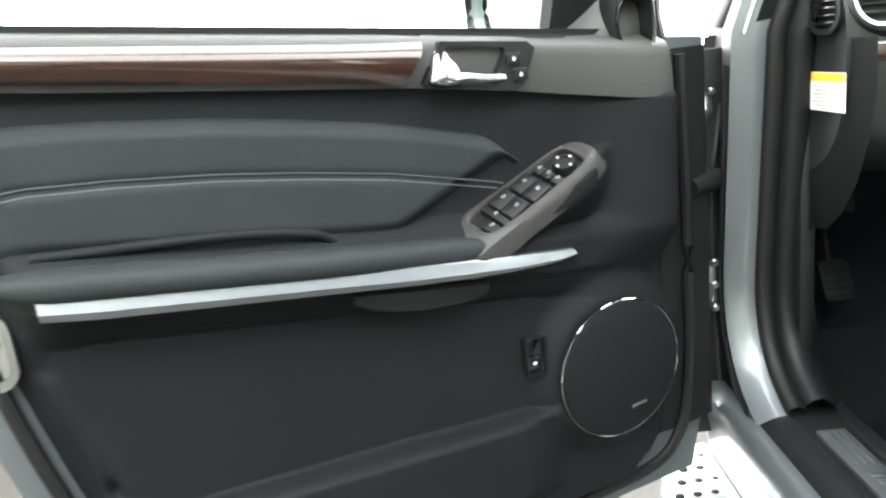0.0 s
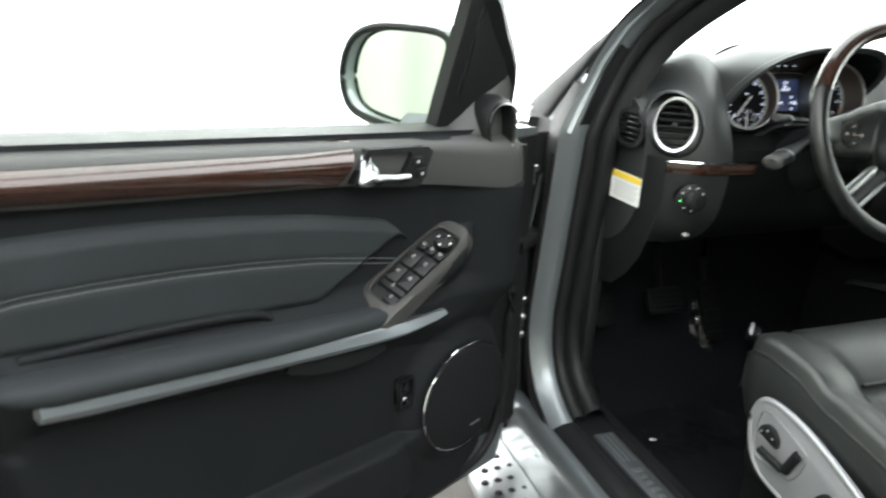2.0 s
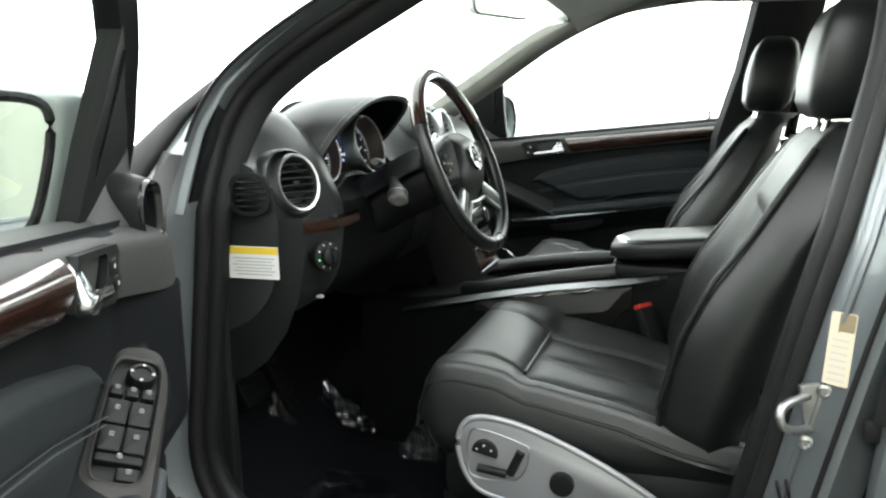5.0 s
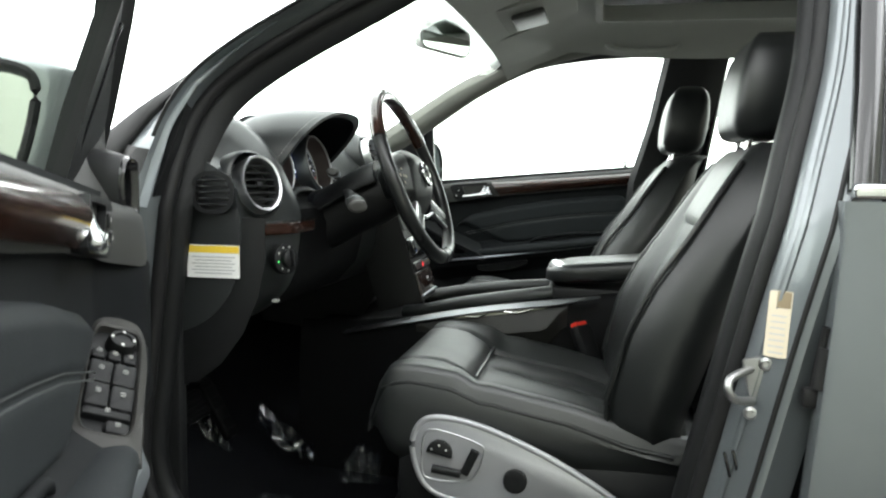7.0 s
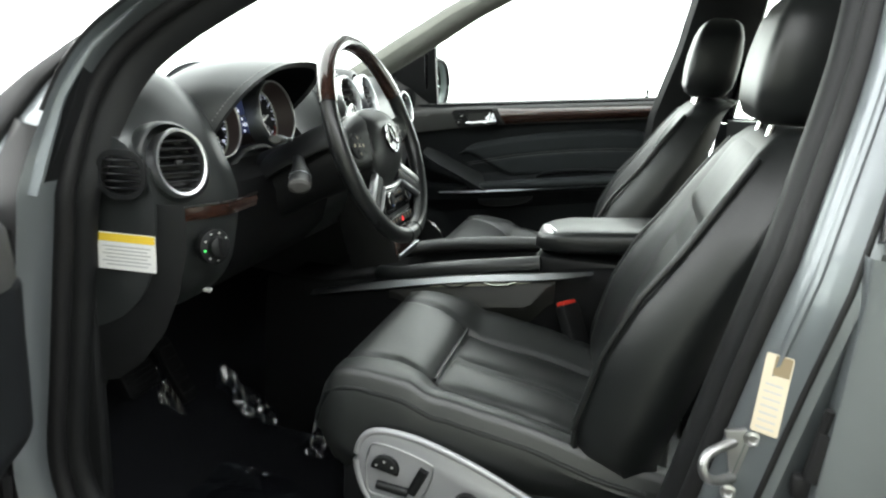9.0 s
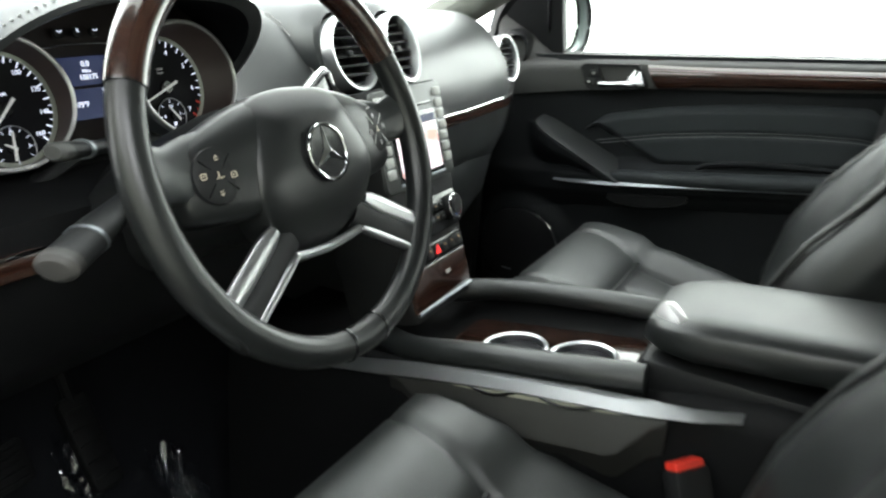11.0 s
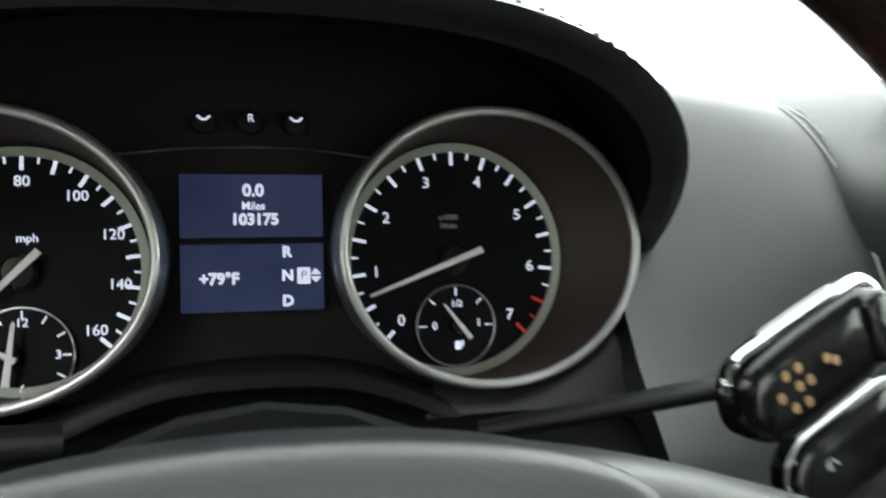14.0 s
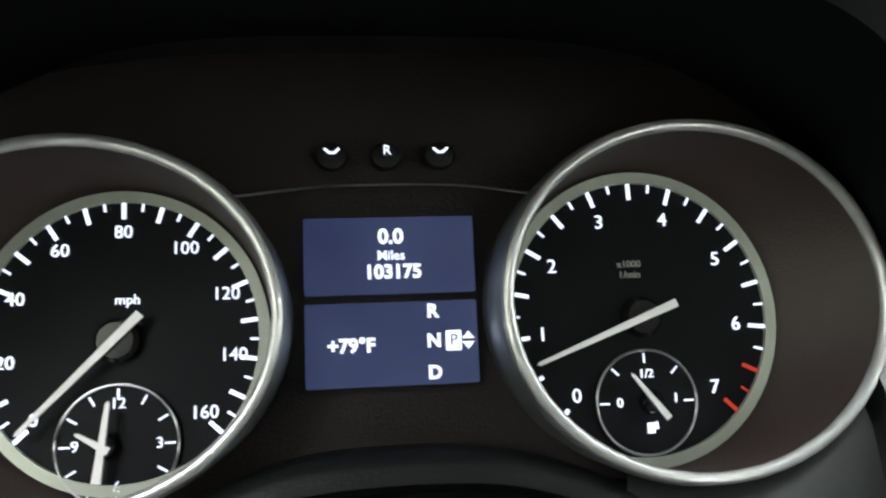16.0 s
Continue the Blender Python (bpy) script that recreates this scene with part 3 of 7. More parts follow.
# far side window surround: roof rail and windscreen pillar
bm = bmesh.new()
rail = catmull([(0.80, 1.60, 1.215), (0.79, 1.38, 1.345), (0.755, 1.16, 1.478), (0.715, 0.95, 1.60), (0.685, 0.70, 1.695), (0.665, 0.35, 1.748), (0.66, -0.2, 1.748), (0.66, -0.9, 1.70)], 5)
tube(bm, rail, [lerp(0.066, 0.046, smooth_step(8, 24, i)) for i in range(len(rail))], 12, flat=0.7)
part("windscreen_pillar", bm, PILLARCLOTH, car, "light grey cloth covered windscreen pillar")
bm = bmesh.new()
rail2 = catmull([(-0.78, 1.60, 1.215), (-0.775, 1.36, 1.335), (-0.755, 1.18, 1.42)], 5)
tube(bm, rail2, 0.03, 12, flat=0.7)
part("windscreen_pillar", bm, GLOSSBLACK, car)
# near side roof rail outside
bm = bmesh.new()
loft(bm, [[V(-0.90 + pillar_lean(z), y - 0.008, z - 0.006), V(-0.905 + pillar_lean(z), y, z + 0.010), V(-0.895 + pillar_lean(z), y + 0.006, z + 0.018), V(-0.84 + pillar_lean(z), y + 0.012, z + 0.022), V(-0.78 + pillar_lean(z), y + 0.012, z + 0.012)] for y, z in ((0.93, 1.598), (0.78, 1.662), (0.60, 1.72), (0.38, 1.745), (0.1, 1.745), (-0.5, 1.72))], closed=False)
part("roof_rail", bm, PLASTIC, car, "black roof moulding")
# windscreen pillar flank: a painted wedge beside the opening and a black moulding along its outer edge
FLANK_IN = [(1.262, 1.20), (1.252, 1.27), (1.240, 1.342), (1.205, 1.413), (1.142, 1.476), (1.046, 1.546), (0.93, 1.609)]
FLANK_OUT = [(1.485, 1.225), (1.410, 1.292), (1.315, 1.374), (1.222, 1.440), (1.150, 1.4855), (1.050, 1.550), (0.932, 1.613)]


def flank(k, f, dx):
    (ya, za), (yb, zb) = FLANK_IN[k], FLANK_OUT[k]
    y, z = lerp(ya, yb, f), lerp(za, zb, f)
    return V(-0.935 + pillar_lean(z) + dx, y, z)


bm = bmesh.new()
loft(bm, [[flank(k, f, dx) for f, dx in ((0.0, 0.004), (0.1, 0.0), (0.3, 0.0), (0.5, 0.004), (0.62, 0.012))] for k in range(7)], closed=False)
part("pillar_flank", bm, PAINT, car, "grey painted flank of the windscreen pillar", 50)
bm = bmesh.new()
loft(bm, [[flank(k, f, dx) for f, dx in ((0.50, 0.012), (0.54, 0.0), (0.60, -0.004), (0.92, -0.002), (1.0, 0.004), (1.0, 0.06))] for k in range(7)], closed=False)
part("pillar_moulding", bm, RUBBER, car, "black moulding along the windscreen pillar", 50)
bm = bmesh.new()
loft(bm, [[V(x + pillar_lean(z), y, z) for y, z in ((1.50, 1.235), (1.44, 1.285), (1.36, 1.338), (1.27, 1.398), (1.225, 1.40), (1.235, 1.33), (1.26, 1.22), (1.36, 1.16), (1.50, 1.15))] for x in (-0.918, -0.912, -0.84)])
part("pillar_foot", bm, PLASTIC, car, "black corner at the foot of the pillar", 30)
# windscreen
bm = bmesh.new()
loft(bm, [[V(x * w, y - 0.10 * (abs(x)) ** 2 * k, z) for x in np.linspace(-1, 1, 15)] for w, y, z, k in ((0.80, 1.74, 1.165, 1.4), (0.78, 1.50, 1.30, 1.3), (0.74, 1.24, 1.47, 1.2), (0.68, 0.86, 1.675, 0.6))], closed=False)
ws = part("windscreen", bm, GLASS, car, "clear windscreen")
ws.visible_shadow = False
bm = bmesh.new()
loft(bm, [[V(x * w, y - 0.10 * (abs(x)) ** 2 * k, z) for x in np.linspace(-1, 1, 15)] for w, y, z, k in ((0.695, 0.93, 1.642, 0.62), (0.68, 0.86, 1.677, 0.6))], closed=False)
part("shade_band", bm, GLOSSBLACK, ws)

# driver side centre pillar fittings
mcard = frame_matrix((-0.931, 0.236, 1.055), (-0.5, -0.85, 0.0), (0.06, -0.22, 1))
bm = bmesh.new()
plate(bm, round_rect(0.033, 0.098, 0.003), mcard, 0.0015)
cd = part("tyre_label", bm, CREAM, car, "cream tyre pressure label")
bm = bmesh.new()
plate(bm, round_rect(0.020, 0.024, 0.002), mcard @ Matrix.Translation((0.005, 0.036, 0.0016)), 0.0004)
part("picture_block", bm, BROWNINK, cd)
bm = bmesh.new()
for k in range(7):
    plate(bm, round_rect(0.022, 0.0022, 0.001), mcard @ Matrix.Translation((0.0, 0.012 - 0.009 * k, 0.0016)), 0.0004)
part("text_bar", bm, GREYINK, cd)
bm = bmesh.new()
tube(bm, catmull([(-0.918, 0.262, 0.985), (-0.950, 0.300, 0.975), (-0.962, 0.305, 0.958), (-0.955, 0.292, 0.943), (-0.922, 0.262, 0.935)], 6), 0.0065, 10)
box(bm, (-0.923, 0.258, 0.955), (0.010, 0.030, 0.095), 0.004, Matrix.Rotation(-0.22, 3, "X").to_4x4())
sk = part("striker", bm, DULLSTEEL, car, "bare steel door striker")
for y, z in ((0.250, 0.994), (0.268, 0.918)):
    bm = bmesh.new()
    lathe(bm, [(0.010, 0.0), (0.010, 0.004), (0.006, 0.006), (0.004, 0.003), (0.001, 0.003)], frame_matrix((-0.929, y, z), (0, -1, 0), (0, 0, 1)), 14)
    part("bolt", bm, STEEL, sk)
for dy, dz in ((0.0, 0.0), (-0.012, 0.004)):
    bm = bmesh.new()
    box(bm, (-0.928, 0.296 + dy, 0.835 + dz), (0.006, 0.005, 0.040), 0.002, Matrix.Rotation(-0.25, 3, "X").to_4x4())
    part("jamb_slot", bm, GLOSSBLACK, car)

# rear doors, outside skin and window
for s in (-1, 1):
    rd = thing("rear_door", "closed grey metallic rear door with dark glass" if s < 0 else "closed rear door with black trim and clear glass", "car door")
    bm = bmesh.new()
    rings = []
    for z in (0.46, 0.52, 0.65, 0.8, 0.95, 1.08, 1.18, 1.238):
        bulge = 0.965 + 0.028 * math.sin(min(1, (z - 0.4) / 0.8) * math.pi)
        ring = []
        for y in (0.150, 0.153, 0.150, 0.135, 0.10, 0.0, -0.3, -0.6, -0.9):
            off = {0: -0.05, 1: -0.022, 2: -0.008, 3: -0.001}.get([0.150, 0.153, 0.150, 0.135].index(y) if y in (0.153, 0.135) else (0 if len(ring) == 0 else 2) if y == 0.150 else 9, 0)
            ring.append(V(s * (bulge + off), y + (0.012 + 0.085 * (1.205 - z) if z < 1.2 and y > 0.09 else 0.015), z))
        rings.append(ring)
    loft(bm, rings, closed=False)
    part("skin", bm, PAINT, rd, "grey metallic door skin", 50)
    bm = bmesh.new()
    box(bm, (s * 0.955, -0.37, 1.252), (0.026, 1.05, 0.022), 0.006)
    part("belt_strip", bm, CHROME, rd, "chrome belt strip")
    bm = bmesh.new()
    loft(bm, [[V(s * (0.935 - 0.45 * (z - 1.26)), y, z) for y in (0.135 - 0.10 * (z - 1.26), -0.2, -0.6, -0.95)] for z in (1.26, 1.4, 1.55, 1.73)], closed=False)
    g = part("window_glass", bm, DARKGLASS if s < 0 else GLASS, rd)
    g.visible_shadow = False
    bm = bmesh.new()
    tube(bm, [(s * 0.935, 0.135, 1.25), (s * 0.88, 0.12, 1.40), (s * 0.81, 0.105, 1.55), (s * 0.73, 0.09, 1.73)], 0.022, 10, flat=1.0)
    part("window_frame", bm, GLOSSBLACK, rd)
    bm = bmesh.new()
    loft(bm, [[V(s * x, y, z) for y in (0.14, -0.3, -0.9)] for x, z in ((0.80, 0.48), (0.79, 0.9), (0.80, 1.15), (0.86, 1.255), (0.90, 1.255))], closed=False)
    part("inner_trim", bm, VINYL, rd)
# far side centre pillar with belt anchor trim
bm = bmesh.new()
loft(bm, [[V(x, y0, z), V(x - 0.03, y0 - 0.02, z), V(x - 0.035, y0 - 0.15, z), V(x, y0 - 0.22, z), V(x + 0.05, y0 - 0.06, z)] for x, y0, z in ((0.87, 0.44, 0.5), (0.87, 0.42, 0.9), (0.865, 0.395, 1.25), (0.80, 0.335, 1.47), (0.70, 0.285, 1.74))])
part("centre_pillar", bm, PLASTIC, car, "black centre pillar trim")
bm = bmesh.new()
loft(bm, [[V(-x, y0, z), V(-x + 0.03, y0 - 0.02, z), V(-x + 0.035, y0 - 0.09, z), V(-x, y0 - 0.11, z)] for x, y0, z in ((0.855, 0.36, 0.56), (0.85, 0.30, 0.9), (0.85, 0.20, 1.25), (0.80, 0.15, 1.47), (0.72, 0.14, 1.72))], closed=False)
part("centre_pillar", bm, PLASTIC, car, "black centre pillar trim")
# rear door hinge seen in the gap
for z in (1.0,):
    bm = bmesh.new()
    tube(bm, [(-0.962, 0.178, z + 0.03), (-0.965, 0.185, z - 0.03)], 0.011, 10)
    box(bm, (-0.955, 0.19, z - 0.045), (0.02, 0.03, 0.03), 0.006)
    tube(bm, [(-0.955, 0.19, z - 0.03), (-0.965, 0.18, z + 0.06)], 0.006, 8)
    part("rear_hinge", bm, RUBBER, car, "dark rear door hinge")

# running board
rb = thing("running_board", "silver running board with black rubber studs", "running board")
bm = bmesh.new()
rings = []
for y in np.linspace(1.455, -0.6, 15):
    xo = -1.10 + 0.06 * smooth_step(1.25, 1.46, y)
    rings.append([V(xo, y, 0.332), V(xo + 0.004, y, 0.345), V(-0.955, y, 0.352), V(-0.945, y, 0.34), V(-0.96, y, 0.315), V(xo + 0.01, y, 0.315)])
loft(bm, rings)
part("step", bm, SILVER, rb, "bright silver step")
bm = bmesh.new()
for j in range(26):
    for k in range(3 if j < 24 else 2):
        y = 1.41 - 0.045 * j
        x = -0.975 - 0.034 * k - (0.017 if j % 2 else 0)
        if x > -1.085 + 0.06 * smooth_step(1.25, 1.46, y):
            lathe(bm, [(0.010, 0.0), (0.0095, 0.004), (0.007, 0.006), (0.001, 0.0062)], Matrix.Translation((x, y, 0.345)), 12)
ob = part("rubber_stud", bm, RUBBER, rb, "black rubber studs")
ob["kind"] = "stuff"
bm = bmesh.new()
rings = []
for y in np.linspace(1.42, -0.6, 9):
    rings.append([V(-0.945, y, 0.28), V(-0.958, y, 0.40), V(-0.972, y, 0.47), V(-0.974, y, 0.505), V(-0.968, y, 0.526), V(-0.955, y, 0.533), V(-0.935, y, 0.530), V(-0.90, y, 0.28)])
loft(bm, rings)
part("rocker_panel", bm, PAINT, car, "grey painted rocker panel", 50)

# ---------------- doors ----------------
HINGE_L = Vector((-0.99, 1.30, 0))
DIR_L = Vector((-0.887, -0.462, 0))
IN_L = Vector((0.462, -0.887, 0))
HINGE_R = Vector((0.97, 1.47, 0))
DIR_R = Vector((0, -1, 0))
IN_R = Vector((-1, 0, 0))


def belt(u):
    return 1.213 + 0.088 * u


def door_thing(name, label, hinge, along, inward, driver):
    def T(u, w, z):
        return hinge + along * u + inward * w + Vector((0, 0, z))
    door = thing(name, label, "car door")
    mx = Matrix((along, Vector((0, 0, 1)), inward)).transposed().to_4x4()   # first axis u, second z, third w

    def face(u, w, z, turn=0.0):
        m = mx.copy()
        m.translation = T(u, w, z)
        return m @ Matrix.Rotation(turn, 4, "Z")

    # painted shell
    def u_rear(z):
        return interp([(0.40, 0.93), (0.46, 1.0), (0.55, 1.065), (0.7, 1.12), (0.9, 1.158), (1.1, 1.180), (1.32, 1.195)], z)

    def u_front(z):
        return interp([(0.40, 0.04), (0.6, -0.012), (1.3, -0.012)], z)
    zs = [0.40, 0.43, 0.48, 0.56, 0.66, 0.78, 0.9, 1.02, 1.12, 1.2, 1.25]
    rings = []
    for z in zs:
        f, r = u_front(z), u_rear(z)
        bulge = -0.055 - 0.022 * math.sin(min(1, (z - 0.4) / 0.7) * math.pi)
        ring = []
        for u in np.linspace(f, r, 26):
            zz = z if z < 1.2 else lerp(z, belt(u) - 0.008, (z - 1.12) / 0.13)
            ring.append(T(u, bulge + 0.03 * smooth_step(r - 0.05, r, u) ** 2, zz))
        for u in np.linspace(r, f, 26):
            zz = z if z < 1.2 else lerp(z, belt(u) - 0.008, (z - 1.12) / 0.13)
            e = smooth_step(r - 0.03, r, u)
            ring.append(T(u - 0.004, -0.014 - 0.006 * e - 0.032 * smooth_step(f + 0.08, f + 0.14, u) * smooth_step(r - 0.08, r - 0.14, u) * smooth_step(1.2, 1.1, z) * smooth_step(0.48, 0.56, z), zz))
        rings.append(ring)
    bm = bmesh.new()
    loft(bm, rings)
    part("shell", bm, PAINT, door, "grey metallic painted door shell", 50)

    # black sheet over the painted hinge end of the shell, standing in for shade
    bm = bmesh.new()
    loft(bm, [[T(-0.016, -0.050, z), T(-0.016, -0.010, z), T(0.0, -0.006, z), T(0.08, -0.004, z), T(0.12, -0.008, z), T(0.12, -0.018, z)] for z in (0.50, 0.62, 0.8, 1.0, 1.13, 1.19)])
    part("hinge_shade", bm, RUBBER, door, "hinge end of the door, blackened for shade", 50)
    # weather seal round the inner edge
    edge = [(0.055, 1.18), (0.05, 0.9), (0.055, 0.62), (0.09, 0.49), (0.2, 0.445), (0.55, 0.452), (0.85, 0.475), (0.985, 0.53), (1.06, 0.68), (1.115, 0.9), (1.14, 1.1), (1.148, 1.30)]
    bm = bmesh.new()
    tube(bm, [T(p.x, 0.006, p.y) for p in catmull([(u, z, 0) for u, z in edge], 6)], 0.010, 8)
    part("weather_seal", bm, RUBBER, door, "black rubber weather seal")

    # inner trim panel, a relief over (u, z)
    def panel_u(z):
        f = interp([(0.47, 0.16), (0.52, 0.118), (0.6, 0.105), (0.9, 0.10), (1.13, 0.09), (1.3, 0.09)], z)
        r = interp([(0.47, 0.80), (0.50, 0.94), (0.55, 1.00), (0.65, 1.040), (0.75, 1.067), (0.9, 1.100), (1.04, 1.122), (1.22, 1.138), (1.35, 1.142)], z)
        return f, r

    def arm_z(u):
        return 0.966 + (u - 0.504) * 0.142

    def strip_z(u):
        return 0.922 + (u - 0.353) * 0.153

    def relief(u, z):
        f, r = panel_u(z)
        b = belt(u)
        w = 0.028
        edge_in = min(u - f, r - u)
        w -= 0.034 * (1 - smooth_step(0.0, 0.045, edge_in))
        low = 0.462 + 0.05 * max(0, u - 0.2)
        w -= 0.02 * (1 - smooth_step(low, low + 0.04, z))
        # upper roll under the window
        w += 0.018 * smooth_step(b - 0.085, b - 0.06, z) * (1 - smooth_step(0.03, 0.0, u - f))
        w -= 0.055 * smooth_step(b - 0.028, b + 0.004, z) ** 2
        # front end stands out round the hinge corner
        w += 0.052 * smooth_step(0.83, 0.93, z) * smooth_step(1.17, 1.12, z) * smooth_step(0.33, 0.145, u) * smooth_step(0.102, 0.136, u)
        # arm rest body
        az, sz = arm_z(u), strip_z(u)
        along_arm = smooth_step(1.105, 1.04, u) * smooth_step(0.16, 0.42, u)
        w += 0.050 * along_arm * smooth_step(az + 0.035, az - 0.012, z) * smooth_step(sz - 0.115, sz - 0.03, z)
        w -= 0.012 * along_arm * smooth_step(sz - 0.03, sz - 0.05, z) * smooth_step(sz - 0.13, sz - 0.11, z)
        # map pocket with its lip
        ridge = 0.633 + 0.066 * u + 0.02 * smooth_step(0.95, 1.04, u)
        in_pocket = smooth_step(0.37, 0.41, u) * smooth_step(1.035, 0.995, u)
        w -= 0.085 * in_pocket * smooth_step(ridge - 0.006, ridge + 0.030, z) * smooth_step(sz - 0.075, sz - 0.125, z)
        w += 0.042 * smooth_step(0.34, 0.46, u) * smooth_step(1.06, 0.96, u) * smooth_step(ridge + 0.024, ridge - 0.012, z) * smooth_step(low, low + 0.07, z)
        # plateau of the switches, running down to the arm rest
        cz = 1.034 - 0.40 * (u - 0.343)
        shelf = smooth_step(0.20, 0.33, u) * smooth_step(0.70, 0.56, u)
        w = max(w, 0.028 + 0.066 * shelf * smooth_step(cz + 0.004, cz - 0.012, z) * smooth_step(max(cz - 0.20, sz + 0.002), max(cz - 0.03, sz + 0.03), z)) if edge_in > 0.05 else w
        # loudspeaker pod
        rr = math.hypot((u - 0.258) / 0.125, (z - 0.697) / 0.122)
        w += 0.026 * smooth_step(1.35, 0.95, rr)
        return max(w, -0.058)
    zs = [0.47 + 0.86 * i / 280 for i in range(281)]
    rows = []
    bm = bmesh.new()
    for zi in zs:
        row = []
        for k in range(121):
            s = k / 120
            f, r = panel_u(min(zi, 1.32))
            u = lerp(f, r, s)
            low = 0.462 + 0.05 * max(0, u - 0.2)
            zz = low + (zi - 0.47) / 0.86 * (belt(u) - low)
            row.append(bm.verts.new(T(u, relief(u, zz), zz)))
        rows.append(row)
    for a, b in zip(rows, rows[1:]):
        for k in range(120):
            bm.faces.new((a[k], a[k + 1], b[k + 1], b[k]))
    panel = part("trim_panel", bm, DOORVINYL, door, "black soft vinyl door trim", 170)
    # upper band under the window, lighter vinyl
    bm = bmesh.new()
    rows = []
    for k in range(41):
        u = lerp(0.140, 1.122, (k - 3) / 37) if k >= 3 else (0.06, 0.118, 0.134)[k]
        b = belt(u)
        zlow = interp([(0.09, 1.122), (0.2, 1.126), (0.30, 1.143), (0.40, 1.160), (0.56, 1.183), (0.985, 1.228), (1.13, 1.246)], u)
        row = []
        for s in np.linspace(0, 1, 10):
            z = lerp(zlow, b + 0.004, s)
            w = 0.052 + 0.034 * smooth_step(0.36, 0.14, u) * (1 - 0.6 * s) - interp([(0.06, 0.10), (0.118, 0.032), (0.134, 0.006), (0.145, 0.0)], u) - 0.008 * (1 - s) ** 3 - 0.075 * smooth_step(0.62, 1.05, s) ** 2
            row.append(T(u, w, z))
        row.append(T(u, -0.035, b + 0.004))
        rows.append(row)
    loft(bm, rows[2:], closed=False)
    part("upper_trim", bm, GREYVINYL, door, "dark grey grained upper trim", 60)
    # front rows of the same trim in black, as shade at the hinge end
    bm = bmesh.new()
    loft(bm, rows[:3], closed=False)
    part("shaded_trim_end", bm, RUBBER, door, "front end of the upper trim, blackened for shade", 60)

    # leather insert with a stitched seam
    def insert_top(u):
        return interp([(0.42, 1.095), (0.452, 1.106), (0.612, 1.145), (0.73, 1.166), (0.838, 1.182), (0.95, 1.194), (1.04, 1.20), (1.089, 1.197)], u)
    bm = bmesh.new()
    rows = []
    for k in range(45):
        u = lerp(0.405, 1.085, k / 44)
        zt = insert_top(u) - 0.045 * max(0.0, (u - 1.045) / 0.04) ** 3 - 0.030 * max(0.0, (0.475 - u) / 0.07) ** 2
        zb = max(arm_z(u) + 0.008, interp([(0.40, 1.085), (0.62, 0.985), (0.7, 0.96)], u))
        zb = min(zb, zt - 0.01) + 0.0
        row = []
        for s in np.linspace(0, 1, 41):
            z = lerp(zb, zt, s)
            seam = math.exp(-((z - (insert_top(u) - 0.072)) / 0.006) ** 2)
            e = min(s, 1 - s) * (zt - zb)
            eu = min(u - 0.405, 1.085 - u)
            w = 0.037 + 0.012 * smooth_step(0, 0.022, e) * smooth_step(0, 0.03, eu) - 0.004 * seam - 0.012 * (1 - smooth_step(0, 0.004, e))
            row.append(T(u, w, z))
        rows.append(row)
    loft(bm, rows, closed=False)
    insert = part("leather_insert", bm, DOORLEATHER, door, "black leather insert", 60)
    bm = bmesh.new()
    tube(bm, [T(u, 0.0468, insert_top(u) - 0.068) for u in np.linspace(0.44, 1.07, 60)], 0.0011, 5)
    tube(bm, [T(u, 0.0468, insert_top(u) - 0.077) for u in np.linspace(0.45, 1.07, 60)], 0.0011, 5)
    part("stitching", bm, STITCH, insert)

    # arm rest pad
    bm = bmesh.new()
    rings = []
    for k in range(31):
        u = lerp(0.455, 1.10, k / 30)
        e = min(1, (k / 30) * 9) ** 0.5 * min(1, (1 - k / 30) * 12) ** 0.5
        z0 = arm_z(u)
        depth = (0.052 + 0.014 * smooth_step(0.5, 0.8, u)) * (0.45 + 0.55 * e)
        ring = []
        for q in range(16):
            a = 2 * math.pi * q / 16
            c, s_ = math.cos(a), math.sin(a)
            ring.append(T(u, 0.050 + depth * (0.5 + 0.5 * (abs(c) ** 0.7) * (1 if c > 0 else -1)), z0 - 0.012 + (0.016 * e + 0.002) * (abs(s_) ** 0.8) * (1 if s_ > 0 else -1)))
        rings.append(ring)
    loft(bm, rings)
    part("arm_rest", bm, DOORLEATHER, door, "black leather arm rest pad", 60)
    # raised grab edge behind the arm rest
    bm = bmesh.new()
    tube(bm, catmull([T(0.70, 0.05, arm_z(0.70) + 0.003), T(0.735, 0.055, arm_z(0.735) + 0.022), T(0.85, 0.058, arm_z(0.85) + 0.026), T(1.05, 0.05, arm_z(1.05) + 0.012)], 8), 0.0065, 10)
    part("pull_cup_edge", bm, DOORVINYL, door)

    # bright strip
    bm = bmesh.new()
    rings = []
    for k in range(25):
        u = lerp(0.345, 1.052, k / 24)
        h = interp([(0.345, 0.008), (0.38, 0.017), (0.6, 0.028), (1.0, 0.034), (1.052, 0.032)], u) * (1.0 if driver else 0.45)
        z = strip_z(u)
        w = 0.097 - 0.024 * smooth_step(0.5, 0.32, u)
        rings.append([T(u, w - 0.012, z), T(u, w + 0.003, z - 0.0005), T(u, w + 0.006, z - 0.003), T(u, w + 0.011, z - h * 0.72), T(u, w + 0.007, z - h), T(u, w - 0.014, z - h)])
    loft(bm, rings)
    part("trim_strip", bm, GREYSILVER, door, "satin aluminium trim strip", 30)
    bm = bmesh.new()
    rings = []
